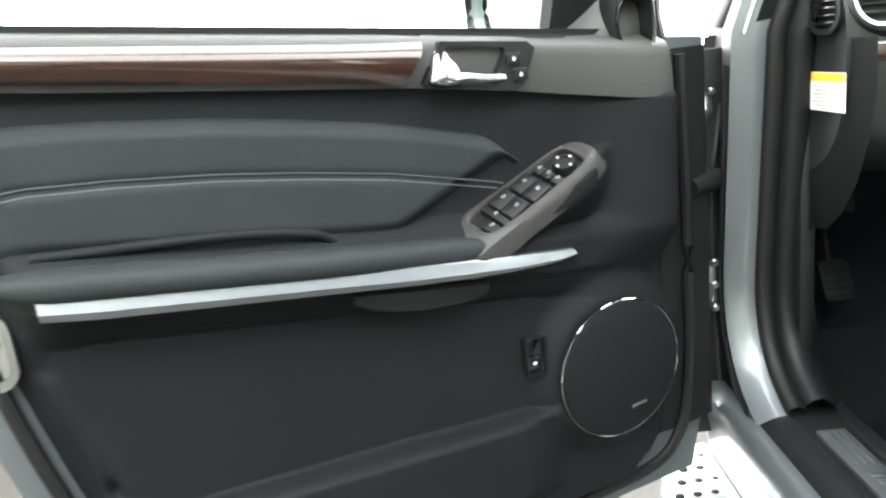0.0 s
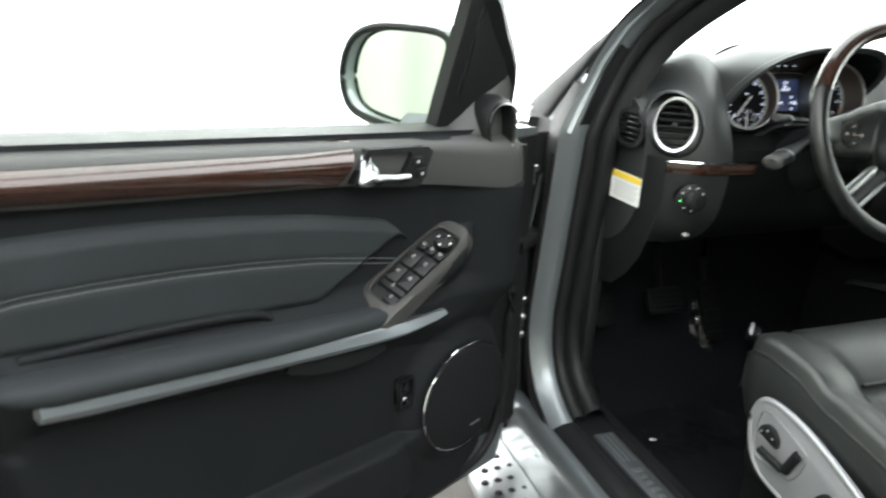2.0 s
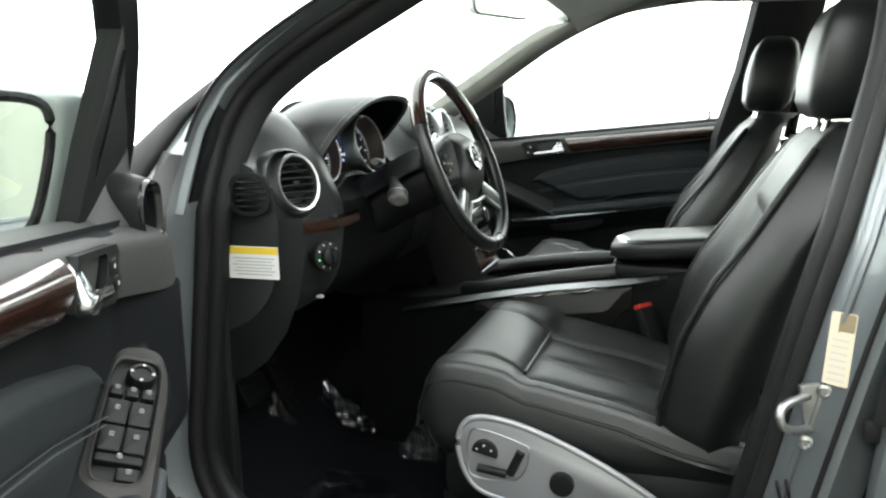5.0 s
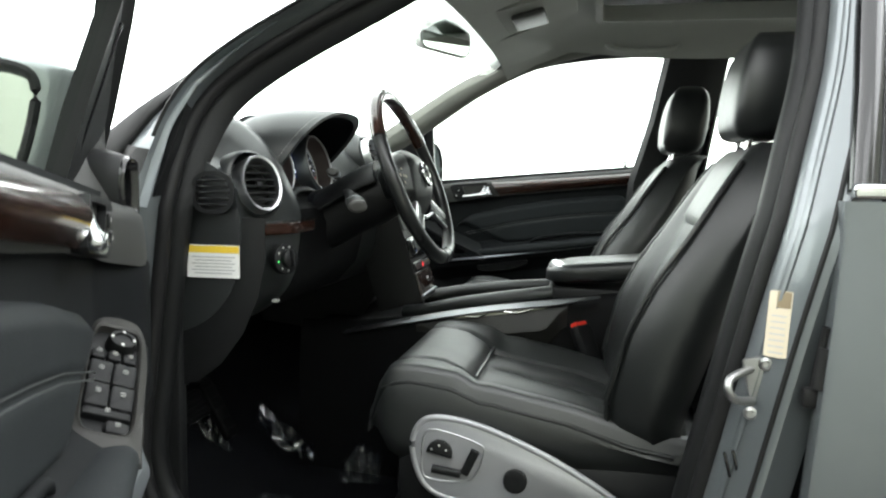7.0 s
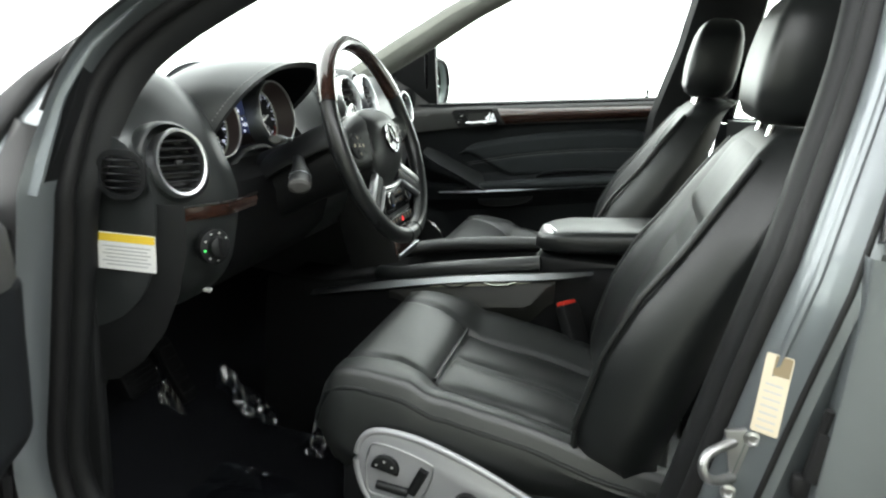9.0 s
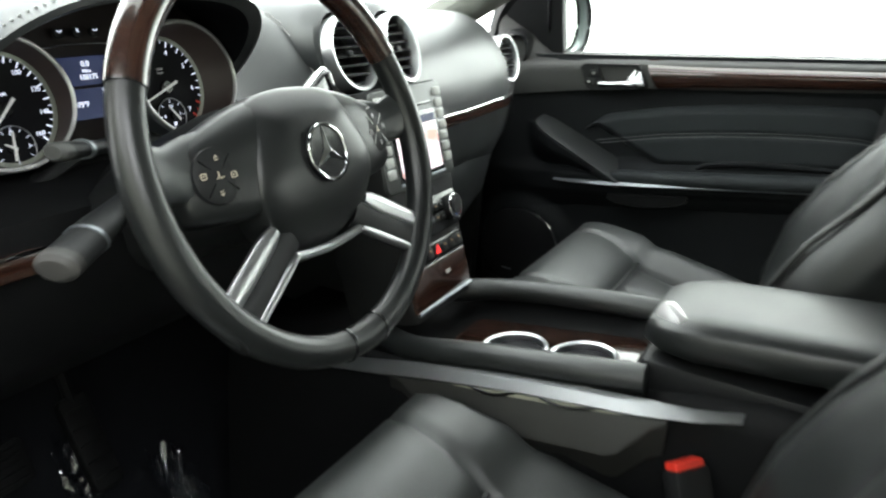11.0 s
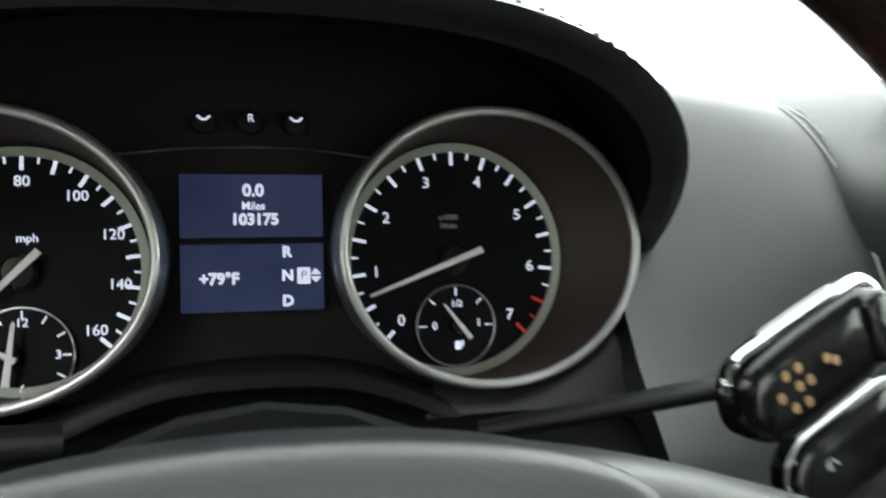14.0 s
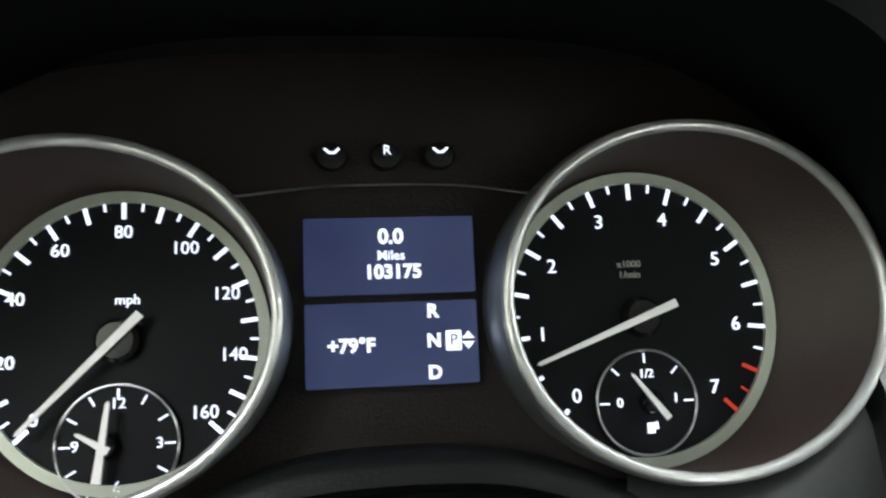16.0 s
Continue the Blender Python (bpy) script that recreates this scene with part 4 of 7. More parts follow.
    for k in range(13):
        u = lerp(0.50, 0.70, k / 12)
        z = strip_z(u) - 0.036
        d = 0.018 * math.sin(math.pi * k / 12) ** 0.6 + 0.001
        rings.append([T(u, 0.080, z), T(u, 0.086, z - 0.005), T(u, 0.084, z - 0.014 - d), T(u, 0.072, z - 0.018 - d)])
    loft(bm, rings)
    part("grab_recess", bm, PLASTIC, door)

    # wood veneer
    bm = bmesh.new()
    rows = []
    for k in range(31):
        u = lerp(0.558, 1.10, k / 30)
        zt = interp([(0.536, 1.253), (1.10, 1.299)], u)
        zb = interp([(0.54, 1.187), (1.10, 1.249)], u)
        shift = 0.044 * smooth_step(0.66, 0.558, u)
        row = []
        for s in np.linspace(0, 1, 15):
            z = lerp(zb, zt, s)
            row.append(T(u + (0.5 - s) * shift, 0.050 + 0.018 * math.sin(math.pi * min(1, s * 0.9 + 0.08)) ** 0.8 - 0.075 * max(0, s - 0.45) ** 1.6, z))
        rows.append([T(u, 0.03, zb)] + row + [T(u, 0.02, zt)])
    loft(bm, rows)
    part("wood_trim", bm, WOOD, door, "glossy dark burl walnut trim", 50)

    # release handle in its bezel
    m = face(0.465, 0.052, 1.2015)
    hb = bmesh.new()
    outer = [(0.088, -0.014), (0.060, 0.038), (-0.076, 0.026), (-0.088, 0.016), (-0.064, -0.034), (-0.05, -0.039), (0.078, -0.020)]
    inn = [(0.074, -0.012), (0.052, 0.030), (-0.036, 0.022), (-0.038, 0.016), (-0.016, -0.026), (-0.01, -0.027), (0.066, -0.017)]
    band(hb, outer, inn, m, 0.009)
    hz = part("handle_bezel", hb, PLASTIC, door, "black handle bezel", 30)
    bm = bmesh.new()
    band(bm, outer, inn, face(0.465, 0.012, 1.2015), 0.041)
    plate(bm, inn, face(0.465, 0.010, 1.2015), 0.004)
    part("recess", bm, DIALBLACK, hz, "deep black finger recess", 30)
    # lever: a proud blade with a slim arm along the lower edge
    blade = [(0.083, -0.015), (0.078, 0.004), (0.064, 0.031), (0.054, 0.033), (0.046, 0.016), (0.036, 0.004), (0.034, -0.018), (0.05, -0.022)]
    bl = [(p.x, p.y) for p in catmull([(x, y, 0) for x, y in blade], 4, True)]
    bm = bmesh.new()
    cxb, cyb = 0.06, 0.0
    loft(bm, [[m @ Vector((cxb + (x - cxb) * f, cyb + (y - cyb) * f, h + 0.30 * (y + 0.02) * -1 + 0.10 * (x - 0.05))) for x, y in bl] for f, h in ((0.9, 0.0), (1.0, 0.004), (1.0, 0.014), (0.94, 0.0195), (0.8, 0.022), (0.5, 0.023), (0.2, 0.0235))])
    tube(bm, catmull([m @ Vector(p) for p in ((0.062, -0.012, 0.016), (0.030, -0.011, 0.014), (0.0, -0.016, 0.012), (-0.034, -0.019, 0.010))], 6), [0.012, 0.0112, 0.0104, 0.0096, 0.0088, 0.008, 0.0075] + [0.007] * 11 + [0.006], 12, flat=0.62, up=tuple(inward + Vector((0, 0, 0.5))))
    part("release_lever", bm, LEVER, hz, "chrome door release lever", 60)
    for dz in (-0.011, 0.011):
        bm = bmesh.new()
        plate(bm, round_rect(0.024, 0.017, 0.003), face(0.410 + dz * 0.45, 0.058, 1.195 + dz), 0.006, 0.001)
        b_ = part("lock_button", bm, PLASTIC, hz)
        bm = bmesh.new()
        plate(bm, ellipse(0.0028, 0.0028, 10), face(0.410 + dz * 0.45, 0.0642, 1.195 + dz), 0.0004)
        part("symbol", bm, SOFTMARK, b_)

    # speaker with bright ring
    m = face(0.258, 0.060, 0.697)
    bm = bmesh.new()
    plate(bm, ellipse(0.117, 0.114, 56), m, 0.010, 0.003, 0.006)
    sp = part("speaker_grille", bm, SPEAKERMESH, door, "black round speaker grille")
    bm = bmesh.new()
    tube(bm, [m @ Vector((0.119 * math.cos(q), 0.116 * math.sin(q), 0.004)) for q in np.linspace(0, 2 * math.pi, 64, endpoint=False)], 0.0024, 8, closed=True)
    part("bright_ring", bm, CHROME, sp)
    bm = bmesh.new()
    box(bm, (0, 0, 0), (0.030, 0.005, 0.001), 0.0004, m @ Matrix.Translation((-0.025, -0.068, 0.0145)) @ Matrix.Rotation(-0.05, 4, "Z"))
    part("badge", bm, GREYSILVER, sp)

    # tweeter in the corner
    m = face(0.191, 0.057, 1.238) @ Matrix.Rotation(radians(12.5), 4, "Y")
    dee = [(p.x, p.y) for p in catmull([(0.032, 0.0, 0), (0.027, 0.028, 0), (0.009, 0.043, 0), (-0.018, 0.041, 0), (-0.030, 0.028, 0), (-0.031, -0.030, 0), (-0.020, -0.042, 0), (0.010, -0.042, 0), (0.027, -0.027, 0)], 5, True)]

    def dring(f, h, dx=0.0, dy=0.0):
        return [m @ Vector((x * f + dx, y * f + dy, h)) for x, y in dee]
    bm = bmesh.new()
    loft(bm, [dring(1.35, -0.060, 0.004), dring(1.20, -0.022, 0.002), dring(1.07, -0.003), dring(0.97, 0.001)], caps=False)
    tw = part("tweeter", bm, PLASTIC, door, "black tweeter pod", 60)
    bm = bmesh.new()
    loft(bm, [dring(1.03, -0.004), dring(1.02, 0.003), dring(0.96, 0.006), dring(0.88, 0.004), dring(0.80, -0.006), dring(0.70, -0.034)], caps=False)
    part("tweeter_ring", bm, GLOSSBLACK, tw, "gloss black ring", 60)
    bm = bmesh.new()
    loft(bm, [dring(0.72, -0.034), dring(0.70, -0.032), dring(0.3, -0.028)])
    part("mesh", bm, DIALBLACK, tw)

    # fairing that carries the tweeter up to the window corner
    bm = bmesh.new()
    rows = []
    for k in range(13):
        t = k / 12
        z = lerp(1.195, 1.345, t)
        uf, ur = lerp(0.128, 0.112, t), interp([(0, 0.36), (0.2, 0.30), (0.45, 0.245), (0.75, 0.19), (1, 0.14)], t)
        back = -0.024 + 0.34 * max(0, z - 1.25) + 0.012
        row = [T(uf - 0.03, back - 0.03, z)]
        for j in range(13):
            q = j / 12
            crest = interp([(0, 0.028), (0.15, 0.040), (0.35, 0.034), (0.6, 0.026), (1, back + 0.006)], t)
            row.append(T(lerp(uf, ur, q), lerp(back, crest, math.sin(math.pi * (0.16 + 0.84 * q)) ** 0.7 if q < 1 else 0.0), z))
        rows.append(row)
    loft(bm, rows, closed=False)
    part("corner_fairing", bm, GREYVINYL, door, "dark grey fairing round the tweeter", 60)

    # lock pin
    up = T(1.065, -0.018, belt(1.065))
    bm = bmesh.new()
    lathe(bm, [(0.010, 0.0), (0.009, 0.006), (0.0042, 0.009), (0.0040, 0.020), (0.0060, 0.023), (0.0055, 0.029), (0.002, 0.031)], Matrix.Translation(up), 14)
    part("lock_pin", bm, PLASTIC, door, "black lock pin")

    # window frame, corner sail and glass
    def lean(z):
        return -0.024 + 0.34 * max(0, z - 1.25)
    loop = [(0.085, 1.20), (0.12, 1.32), (0.19, 1.405), (0.27, 1.485), (0.46, 1.61), (0.68, 1.69), (0.88, 1.724), (1.10, 1.738), (1.20, 1.738), (1.238, 1.705), (1.232, 1.60), (1.210, 1.45), (1.186, 1.30)]
    lp = catmull([(u, z, 0) for u, z in loop], 6)
    bm = bmesh.new()
    rings = []
    for i, p in enumerate(lp):
        d = (lp[min(i + 1, len(lp) - 1)] - lp[max(i - 1, 0)]).normalized()
        nrm = Vector((-d.y, d.x, 0))
        if nrm.dot(Vector((p.x - 0.6, p.y - 1.2, 0))) < 0:
            nrm = -nrm
        a, b = p + nrm * 0.020, p - nrm * 0.026
        rings.append([T(a.x, lean(a.y) - 0.02, a.y), T(a.x, lean(a.y) + 0.012, a.y), T(p.x, lean(p.y) + 0.026, p.y), T(b.x, lean(b.y) + 0.014, b.y), T(b.x, lean(b.y) - 0.016, b.y)])
    loft(bm, rings)
    part("window_frame", bm, PLASTIC, door, "black window frame", 40)
    bm = bmesh.new()
    rings = []
    for i, p in enumerate(lp):
        d = (lp[min(i + 1, len(lp) - 1)] - lp[max(i - 1, 0)]).normalized()
        nrm = Vector((-d.y, d.x, 0))
        if nrm.dot(Vector((p.x - 0.6, p.y - 1.2, 0))) < 0:
            nrm = -nrm
        a = p + nrm * 0.026
        rings.append([T(a.x, lean(a.y) - 0.026, a.y), T(a.x, lean(a.y) + 0.006, a.y), T((p + nrm * 0.02).x, lean(p.y) + 0.010, (p + nrm * 0.02).y)])
    loft(bm, rings, closed=False)
    part("frame_edge", bm, PAINT, door)
    sail = [(0.095, 1.215), (0.118, 1.325), (0.19, 1.41), (0.265, 1.49), (0.305, 1.52), (0.302, 1.44), (0.300, 1.34), (0.305, 1.228)]
    bm = bmesh.new()
    rows = [[T(u, lean(z) + 0.016, z) for u, z in sail], [T(u, lean(z) - 0.012, z) for u, z in sail]]
    loft(bm, rows)
    sl = part("corner_trim", bm, PLASTIC, door, "black triangular corner trim", 30)
    bm = bmesh.new()
    slot = [T(0.262, lean(1.26) + 0.0165, 1.26), T(0.264, lean(1.36) + 0.0165, 1.36), T(0.268, lean(1.455) + 0.0165, 1.455)]
    tube(bm, slot, 0.007, 8, flat=0.5, up=tuple(inward))
    part("slot", bm, GLOSSBLACK, sl, "narrow dark slot")
    pts = [(p.x, p.y) for p in lp]
    bm = bmesh.new()
    vs = [bm.verts.new(T(u, lean(z), z)) for u, z in pts if u > 0.0]
    bm.faces.new(vs)
    gp = part("window_glass", bm, GLASS, door, "clear raised window glass", 0)
    gp.visible_shadow = False

    # outside mirror: housing open to the rear, glass in it
    um = 0.235
    shape = [(-0.034 + (p.x + 0.034) * 0.87, p.y) for p in catmull([(-0.378, 1.280, 0), (-0.365, 1.345, 0), (-0.325, 1.388, 0), (-0.255, 1.408, 0), (-0.150, 1.412, 0), (-0.060, 1.406, 0), (-0.034, 1.375, 0), (-0.052, 1.290, 0), (-0.085, 1.215, 0), (-0.140, 1.196, 0), (-0.250, 1.200, 0), (-0.345, 1.222, 0)], 4, True)]
    mw, mz = -0.183, 1.305

    def mring(f, du, grow=0.0):
        return [T(um + du - 0.13 * (w - mw) * f, mw + (w - mw) * f + grow * smooth_step(-0.22, -0.04, w), mz + (z - mz) * f - 0.3 * grow * smooth_step(1.26, 1.20, z)) for w, z in shape]
    bm = bmesh.new()
    loft(bm, [mring(0.87, -0.014), mring(0.88, 0.010), mring(0.93, 0.014), mring(0.98, 0.010, 0.006), mring(1.0, -0.004, 0.026), mring(1.0, -0.022, 0.040), mring(0.98, -0.055, 0.040), mring(0.88, -0.085, 0.03), mring(0.66, -0.11), mring(0.3, -0.12)], caps=False)
    mh = part("mirror_housing", bm, LITPAINT, door, "grey painted mirror housing", 50)
    bm = bmesh.new()
    bm.faces.new([bm.verts.new(p) for p in mring(0.875, -0.008)])
    part("mirror_glass", bm, MIRROR, mh, "mirror glass", 0)
    bm = bmesh.new()
    tube(bm, mring(0.900, 0.011), 0.0075, 8, closed=True)
    part("mirror_rim", bm, PLASTIC, mh)
    bm = bmesh.new()
    rings = []
    for k in range(7):
        s = k / 6
        cen = T(lerp(0.19, 0.17, s), lerp(-0.16, -0.045, s), lerp(1.215, 1.228, s))
        rings.append([cen + along * (0.055 * math.cos(q)) + Vector((0, 0, 0.026 * math.sin(q))) for q in (2 * math.pi * j / 14 for j in range(14))])
    loft(bm, rings)
    part("mirror_arm", bm, PAINT, mh)

    # sloping console above the arm rest
    cm = frame_matrix(T(0.339, 0.054, 1.040) if driver else T(0.332, 0.044, 1.030), along * 0.139 + inward * 0.005 + Vector((0, 0, -0.060)), along * -0.2 + inward * 0.92 + Vector((0, 0, -0.34)))

    def shelf(x, y, h=0.0):
        return cm @ Matrix.Translation((x, y, h))
    body = [(p.x, p.y) for p in catmull([(-0.056, -0.012, 0), (-0.052, 0.026, 0), (0.0, 0.042, 0), (0.10, 0.044, 0), (0.17, 0.045, 0), (0.215, 0.040, 0), (0.232, -0.020, 0), (0.205, -0.054, 0), (0.10, -0.048, 0), (0.0, -0.038, 0), (-0.038, -0.032, 0)], 6, True)]
    bx, by = 0.09, -0.002
    low = [shelf(bx + (x - bx) * 1.06, by + (y - by) * 1.10, -0.022) @ Vector((0, 0, 0)) for x, y in body]
    mid = [shelf(x, y, -0.002) @ Vector((0, 0, 0)) for x, y in body]
    top = [shelf(bx + (x - bx) * 0.97, by + (y - by) * 0.90, 0.008) @ Vector((0, 0, 0)) for x, y in body]
    flat = [shelf(bx + (x - bx) * 0.93, by + (y - by) * 0.80, 0.009) @ Vector((0, 0, 0)) for x, y in body]
    bm = bmesh.new()
    if driver:
        # the well is open in the middle, with a raised rim
        k0 = len(body)
        hole = []
        for i in range(k0):
            q = math.atan2(body[i][1] - by, (body[i][0] - 0.072) * 0.32)
            c_, s_ = math.cos(q), math.sin(q)
            hole.append((0.098 * (abs(c_) ** 0.35) * (1 if c_ > 0 else -1), 0.029 * (abs(s_) ** 0.35) * (1 if s_ > 0 else -1)))
        rim = [shelf(0.072 + x * 1.06, y * 1.14, 0.010) @ Vector((0, 0, 0)) for x, y in hole]
        rim2 = [shelf(0.072 + x * 1.03, y * 1.07, 0.013) @ Vector((0, 0, 0)) for x, y in hole]
        rim3 = [shelf(0.072 + x, y, 0.011) @ Vector((0, 0, 0)) for x, y in hole]
        down = [shelf(0.072 + x, y, -0.004) @ Vector((0, 0, 0)) for x, y in hole]
        loft(bm, [low, mid, top, rim, rim2, rim3, down], caps=False)
    else:
        loft(bm, [low, mid, top, flat])
    con = part("switch_console", bm, CONSOLEGREY if driver else VINYL, door, "dark grey switch console", 50)
    if driver:
        bm = bmesh.new()
        plate(bm, round_rect(0.196, 0.058, 0.012, 5), shelf(0.072, 0, -0.002), 0.003)
        part("switch_well", bm, PLASTIC, con, "black switch well")
        rows_ = ((0.030, 0.016, 0.0165, (-0.0185, 0.0, 0.0185), 0.010), (0.066, 0.036, 0.0265, (-0.0138, 0.0138), 0.013), (0.108, 0.036, 0.0265, (-0.0138, 0.0138), 0.013), (0.136, 0.012, 0.054, (0.0,), 0.010), (0.156, 0.018, 0.026, (0.013,), 0.010))
        for cx, wid, wy, cys, hh in rows_:
            for cy in cys:
                bm = bmesh.new()
                plate(bm, round_rect(wid, wy, 0.003), shelf(cx, cy, 0.0) @ Matrix.Rotation(0.10 if wid > 0.03 else 0.0, 4, "Y"), hh, 0.003)
                sw = part("window_switch", bm, PLASTIC, con)
                bm = bmesh.new()
                band(bm, round_rect(0.0066, 0.0056, 0.001, 2), round_rect(0.0050, 0.0042, 0.001, 2), shelf(cx - 0.003, cy, hh + 0.0012), 0.0004)
                plate(bm, round_rect(0.0040, 0.0012, 0.0004, 2), shelf(cx - 0.003, cy, hh + 0.0012), 0.0004)
                part("symbol", bm, DIMMARK, sw)
        bm = bmesh.new()
        lathe(bm, [(0.018, 0.0), (0.018, 0.012), (0.016, 0.017), (0.011, 0.0175), (0.010, 0.015), (0.001, 0.0145)], shelf(0.001, 0.006), 26)
        jw = part("mirror_adjuster", bm, PLASTIC, con, "round mirror adjuster")
        for q in range(4):
            bm = bmesh.new()
            plate(bm, ellipse(0.0022, 0.0022, 8), shelf(0.001 + 0.0132 * math.cos(q * math.pi / 2), 0.006 + 0.0132 * math.sin(q * math.pi / 2), 0.0172), 0.0006)
            part("symbol", bm, SOFTMARK, jw)
        # tailgate switch
        m = face(0.409, 0.040, 0.755)
        bm = bmesh.new()
        band(bm, round_rect(0.038, 0.066, 0.006), round_rect(0.030, 0.058, 0.004), m, 0.010)
        tb = part("tailgate_switch", bm, PLASTIC, door, "black tailgate switch")
        bm = bmesh.new()
        plate(bm, round_rect(0.029, 0.056, 0.004), face(0.409, 0.028, 0.755), 0.004)
        plate(bm, round_rect(0.026, 0.026, 0.003), face(0.409, 0.030, 0.740), 0.012, 0.002)
        part("rocker", bm, GLOSSBLACK, tb)
        bm = bmesh.new()
        plate(bm, ellipse(0.004, 0.003, 10), face(0.409, 0.0422, 0.742), 0.0004)
        part("symbol", bm, SOFTMARK, tb)
    else:
        bm = bmesh.new()
        plate(bm, round_rect(0.060, 0.030, 0.008), shelf(0.06, 0.0, 0.0085), 0.0015, 0.0)
        part("switch_recess", bm, GLOSSBLACK, con)
        bm = bmesh.new()
        plate(bm, round_rect(0.034, 0.022, 0.004), shelf(0.066, 0.0, 0.009), 0.009, 0.003)
        part("window_switch", bm, PLASTIC, con)

    # latch on the rear edge
    lm = frame_matrix(T(1.118, 0.006, 0.952), (inward * 0.25 - along).normalized(), Vector((0, 0, 1)))
    bm = bmesh.new()
    band(bm, round_rect(0.062, 0.098, 0.026, 6), round_rect(0.044, 0.074, 0.018, 6), lm, 0.008)
    la = part("latch_pocket", bm, DULLSTEEL, door, "bare steel latch pocket", 40)
    bm = bmesh.new()
    plate(bm, round_rect(0.048, 0.078, 0.02, 6), lm @ Matrix.Translation((0, 0, -0.004)), 0.003)
    part("latch_plate", bm, STEEL, la)
    bm = bmesh.new()
    box(bm, (0, 0, 0), (0.040, 0.020, 0.008), 0.003, lm @ Matrix.Translation((-0.004, 0.012, 0.001)))
    part("latch_slot", bm, GLOSSBLACK, la)
    bm = bmesh.new()
    box(bm, (0, 0, 0), (0.014, 0.030, 0.012), 0.004, lm @ Matrix.Translation((0.006, 0.006, 0.003)))
    part("latch_claw", bm, CHROME, la)
    bm = bmesh.new()
    box(bm, (0, 0, 0), (0.10, 0.012, 0.004), 0.001, face(0.62, 0.030, 0.492))
    part("reflector", bm, SILVER, door, "thin courtesy light at the lower edge")
    return door


door_thing("driver_door", "grey metallic front door standing wide open, black trim and walnut", HINGE_L, DIR_L, IN_L, True)
door_thing("passenger_door", "closed front door with black leather trim and walnut", HINGE_R, DIR_R, IN_R, False)

# ---------------- dashboard ----------------
dash = thing("dashboard", "black soft dashboard with round silver vents and walnut strip", "dashboard")


def face_back(x):
    """How far the passenger side of the face stands back."""
    return 0.048 * smooth_step(0.10, 0.24, x) + 0.02 * smooth_step(0.28, 0.66, x)


def dash_profile(x):
    """Outline (y, z) of the dashboard at x: top from the windscreen, over the brow, down the face and back."""
    a = abs(x)
    e = smooth_step(0.68, 0.82, a) if x < 0 else smooth_step(0.60, 0.755, a)
    set_back = face_back(x)
    bay = 0.062 * smooth_step(-0.11, -0.25, x) if x > -0.44 else 0.012 * smooth_step(-0.70, -0.65, x)
    top = 1.345 - 0.055 * e - 0.02 * smooth_step(0.3, 0.0, a)
    lift = 0.032 * smooth_step(0.06, -0.13, x) * smooth_step(-0.80, -0.66, x)
    brow_y = 1.135 + 0.03 * e + bay * 1.15 + set_back
    face_y = 1.095 + 0.05 * e + bay * 0.15 + set_back
    return [(1.66, 1.165), (1.60, 1.205), (1.48, 1.275 - 0.03 * smooth_step(0.3, 0.7, a)), (1.37, top + 0.25 * lift - 0.03 * smooth_step(0.35, 0.7, a)), (1.26 + set_back + bay * 0.5, top - 0.002 + lift), (1.19 + set_back + bay * 0.9, top - 0.018 + 0.8 * lift), (brow_y, top - 0.06 + 0.4 * lift), (face_y + 0.012 + bay * 0.6, 1.235),
            (face_y, 1.19), (face_y - 0.002, 1.155), (face_y + 0.004, 1.10), (face_y + 0.02, 1.04), (face_y + 0.07, 0.985), (face_y + 0.16, 0.95), (1.45, 0.93), (1.62, 1.0)]


def dash_block(xs, mat=VINYL, name="dash_pad", lab=""):
    bm = bmesh.new()
    rings = []
    for x in xs:
        pts = catmull([(y, z, 0) for y, z in dash_profile(x)], 3, True)
        rings.append([V(x, p.x, p.y) for p in pts])
    loft(bm, rings)
    return part(name, bm, mat, dash, lab, 50)


dash_block([-0.825, -0.82, -0.805, -0.78, -0.74, -0.70, -0.68, -0.665, -0.658, -0.652], lab="black soft dash pad")
dash_block([-0.254, -0.246, -0.238, -0.225, -0.21, -0.19, -0.17, -0.15, -0.1, 0.0, 0.1, 0.14, 0.18, 0.24, 0.4, 0.55, 0.62, 0.68, 0.72, 0.745, 0.757, 0.762], lab="black soft dash pad")
# knee panel and shelf below the instrument bay
bm = bmesh.new()
rings = []
for x in (-0.65, -0.6, -0.5, -0.38, -0.28, -0.23):
    rings.append([V(x, y, z) for y, z in ((1.25, 1.215), (1.16, 1.205), (1.105, 1.19), (1.093, 1.155), (1.10, 1.10), (1.115, 1.04), (1.165, 0.985), (1.25, 0.95), (1.45, 0.93), (1.5, 1.1))])
loft(bm, rings)
part("knee_panel", bm, KNEEBLACK, dash, "black knee panel")
bm = bmesh.new()
rings = []
for x in (0.10, 0.2, 0.45, 0.64, 0.69, 0.71):
    rings.append([V(x, y + 0.03 + face_back(x) * 0.9 + 0.05 * smooth_step(0.6, 0.71, x), z) for y, z in ((1.12, 1.10), (1.09, 1.04), (1.11, 0.93), (1.17, 0.83), (1.30, 0.78), (1.5, 0.80), (1.5, 1.1))])
loft(bm, rings)
part("glove_box", bm, VINYL, dash, "black glove box")
# instrument hood
bm = bmesh.new()
HX = -0.441


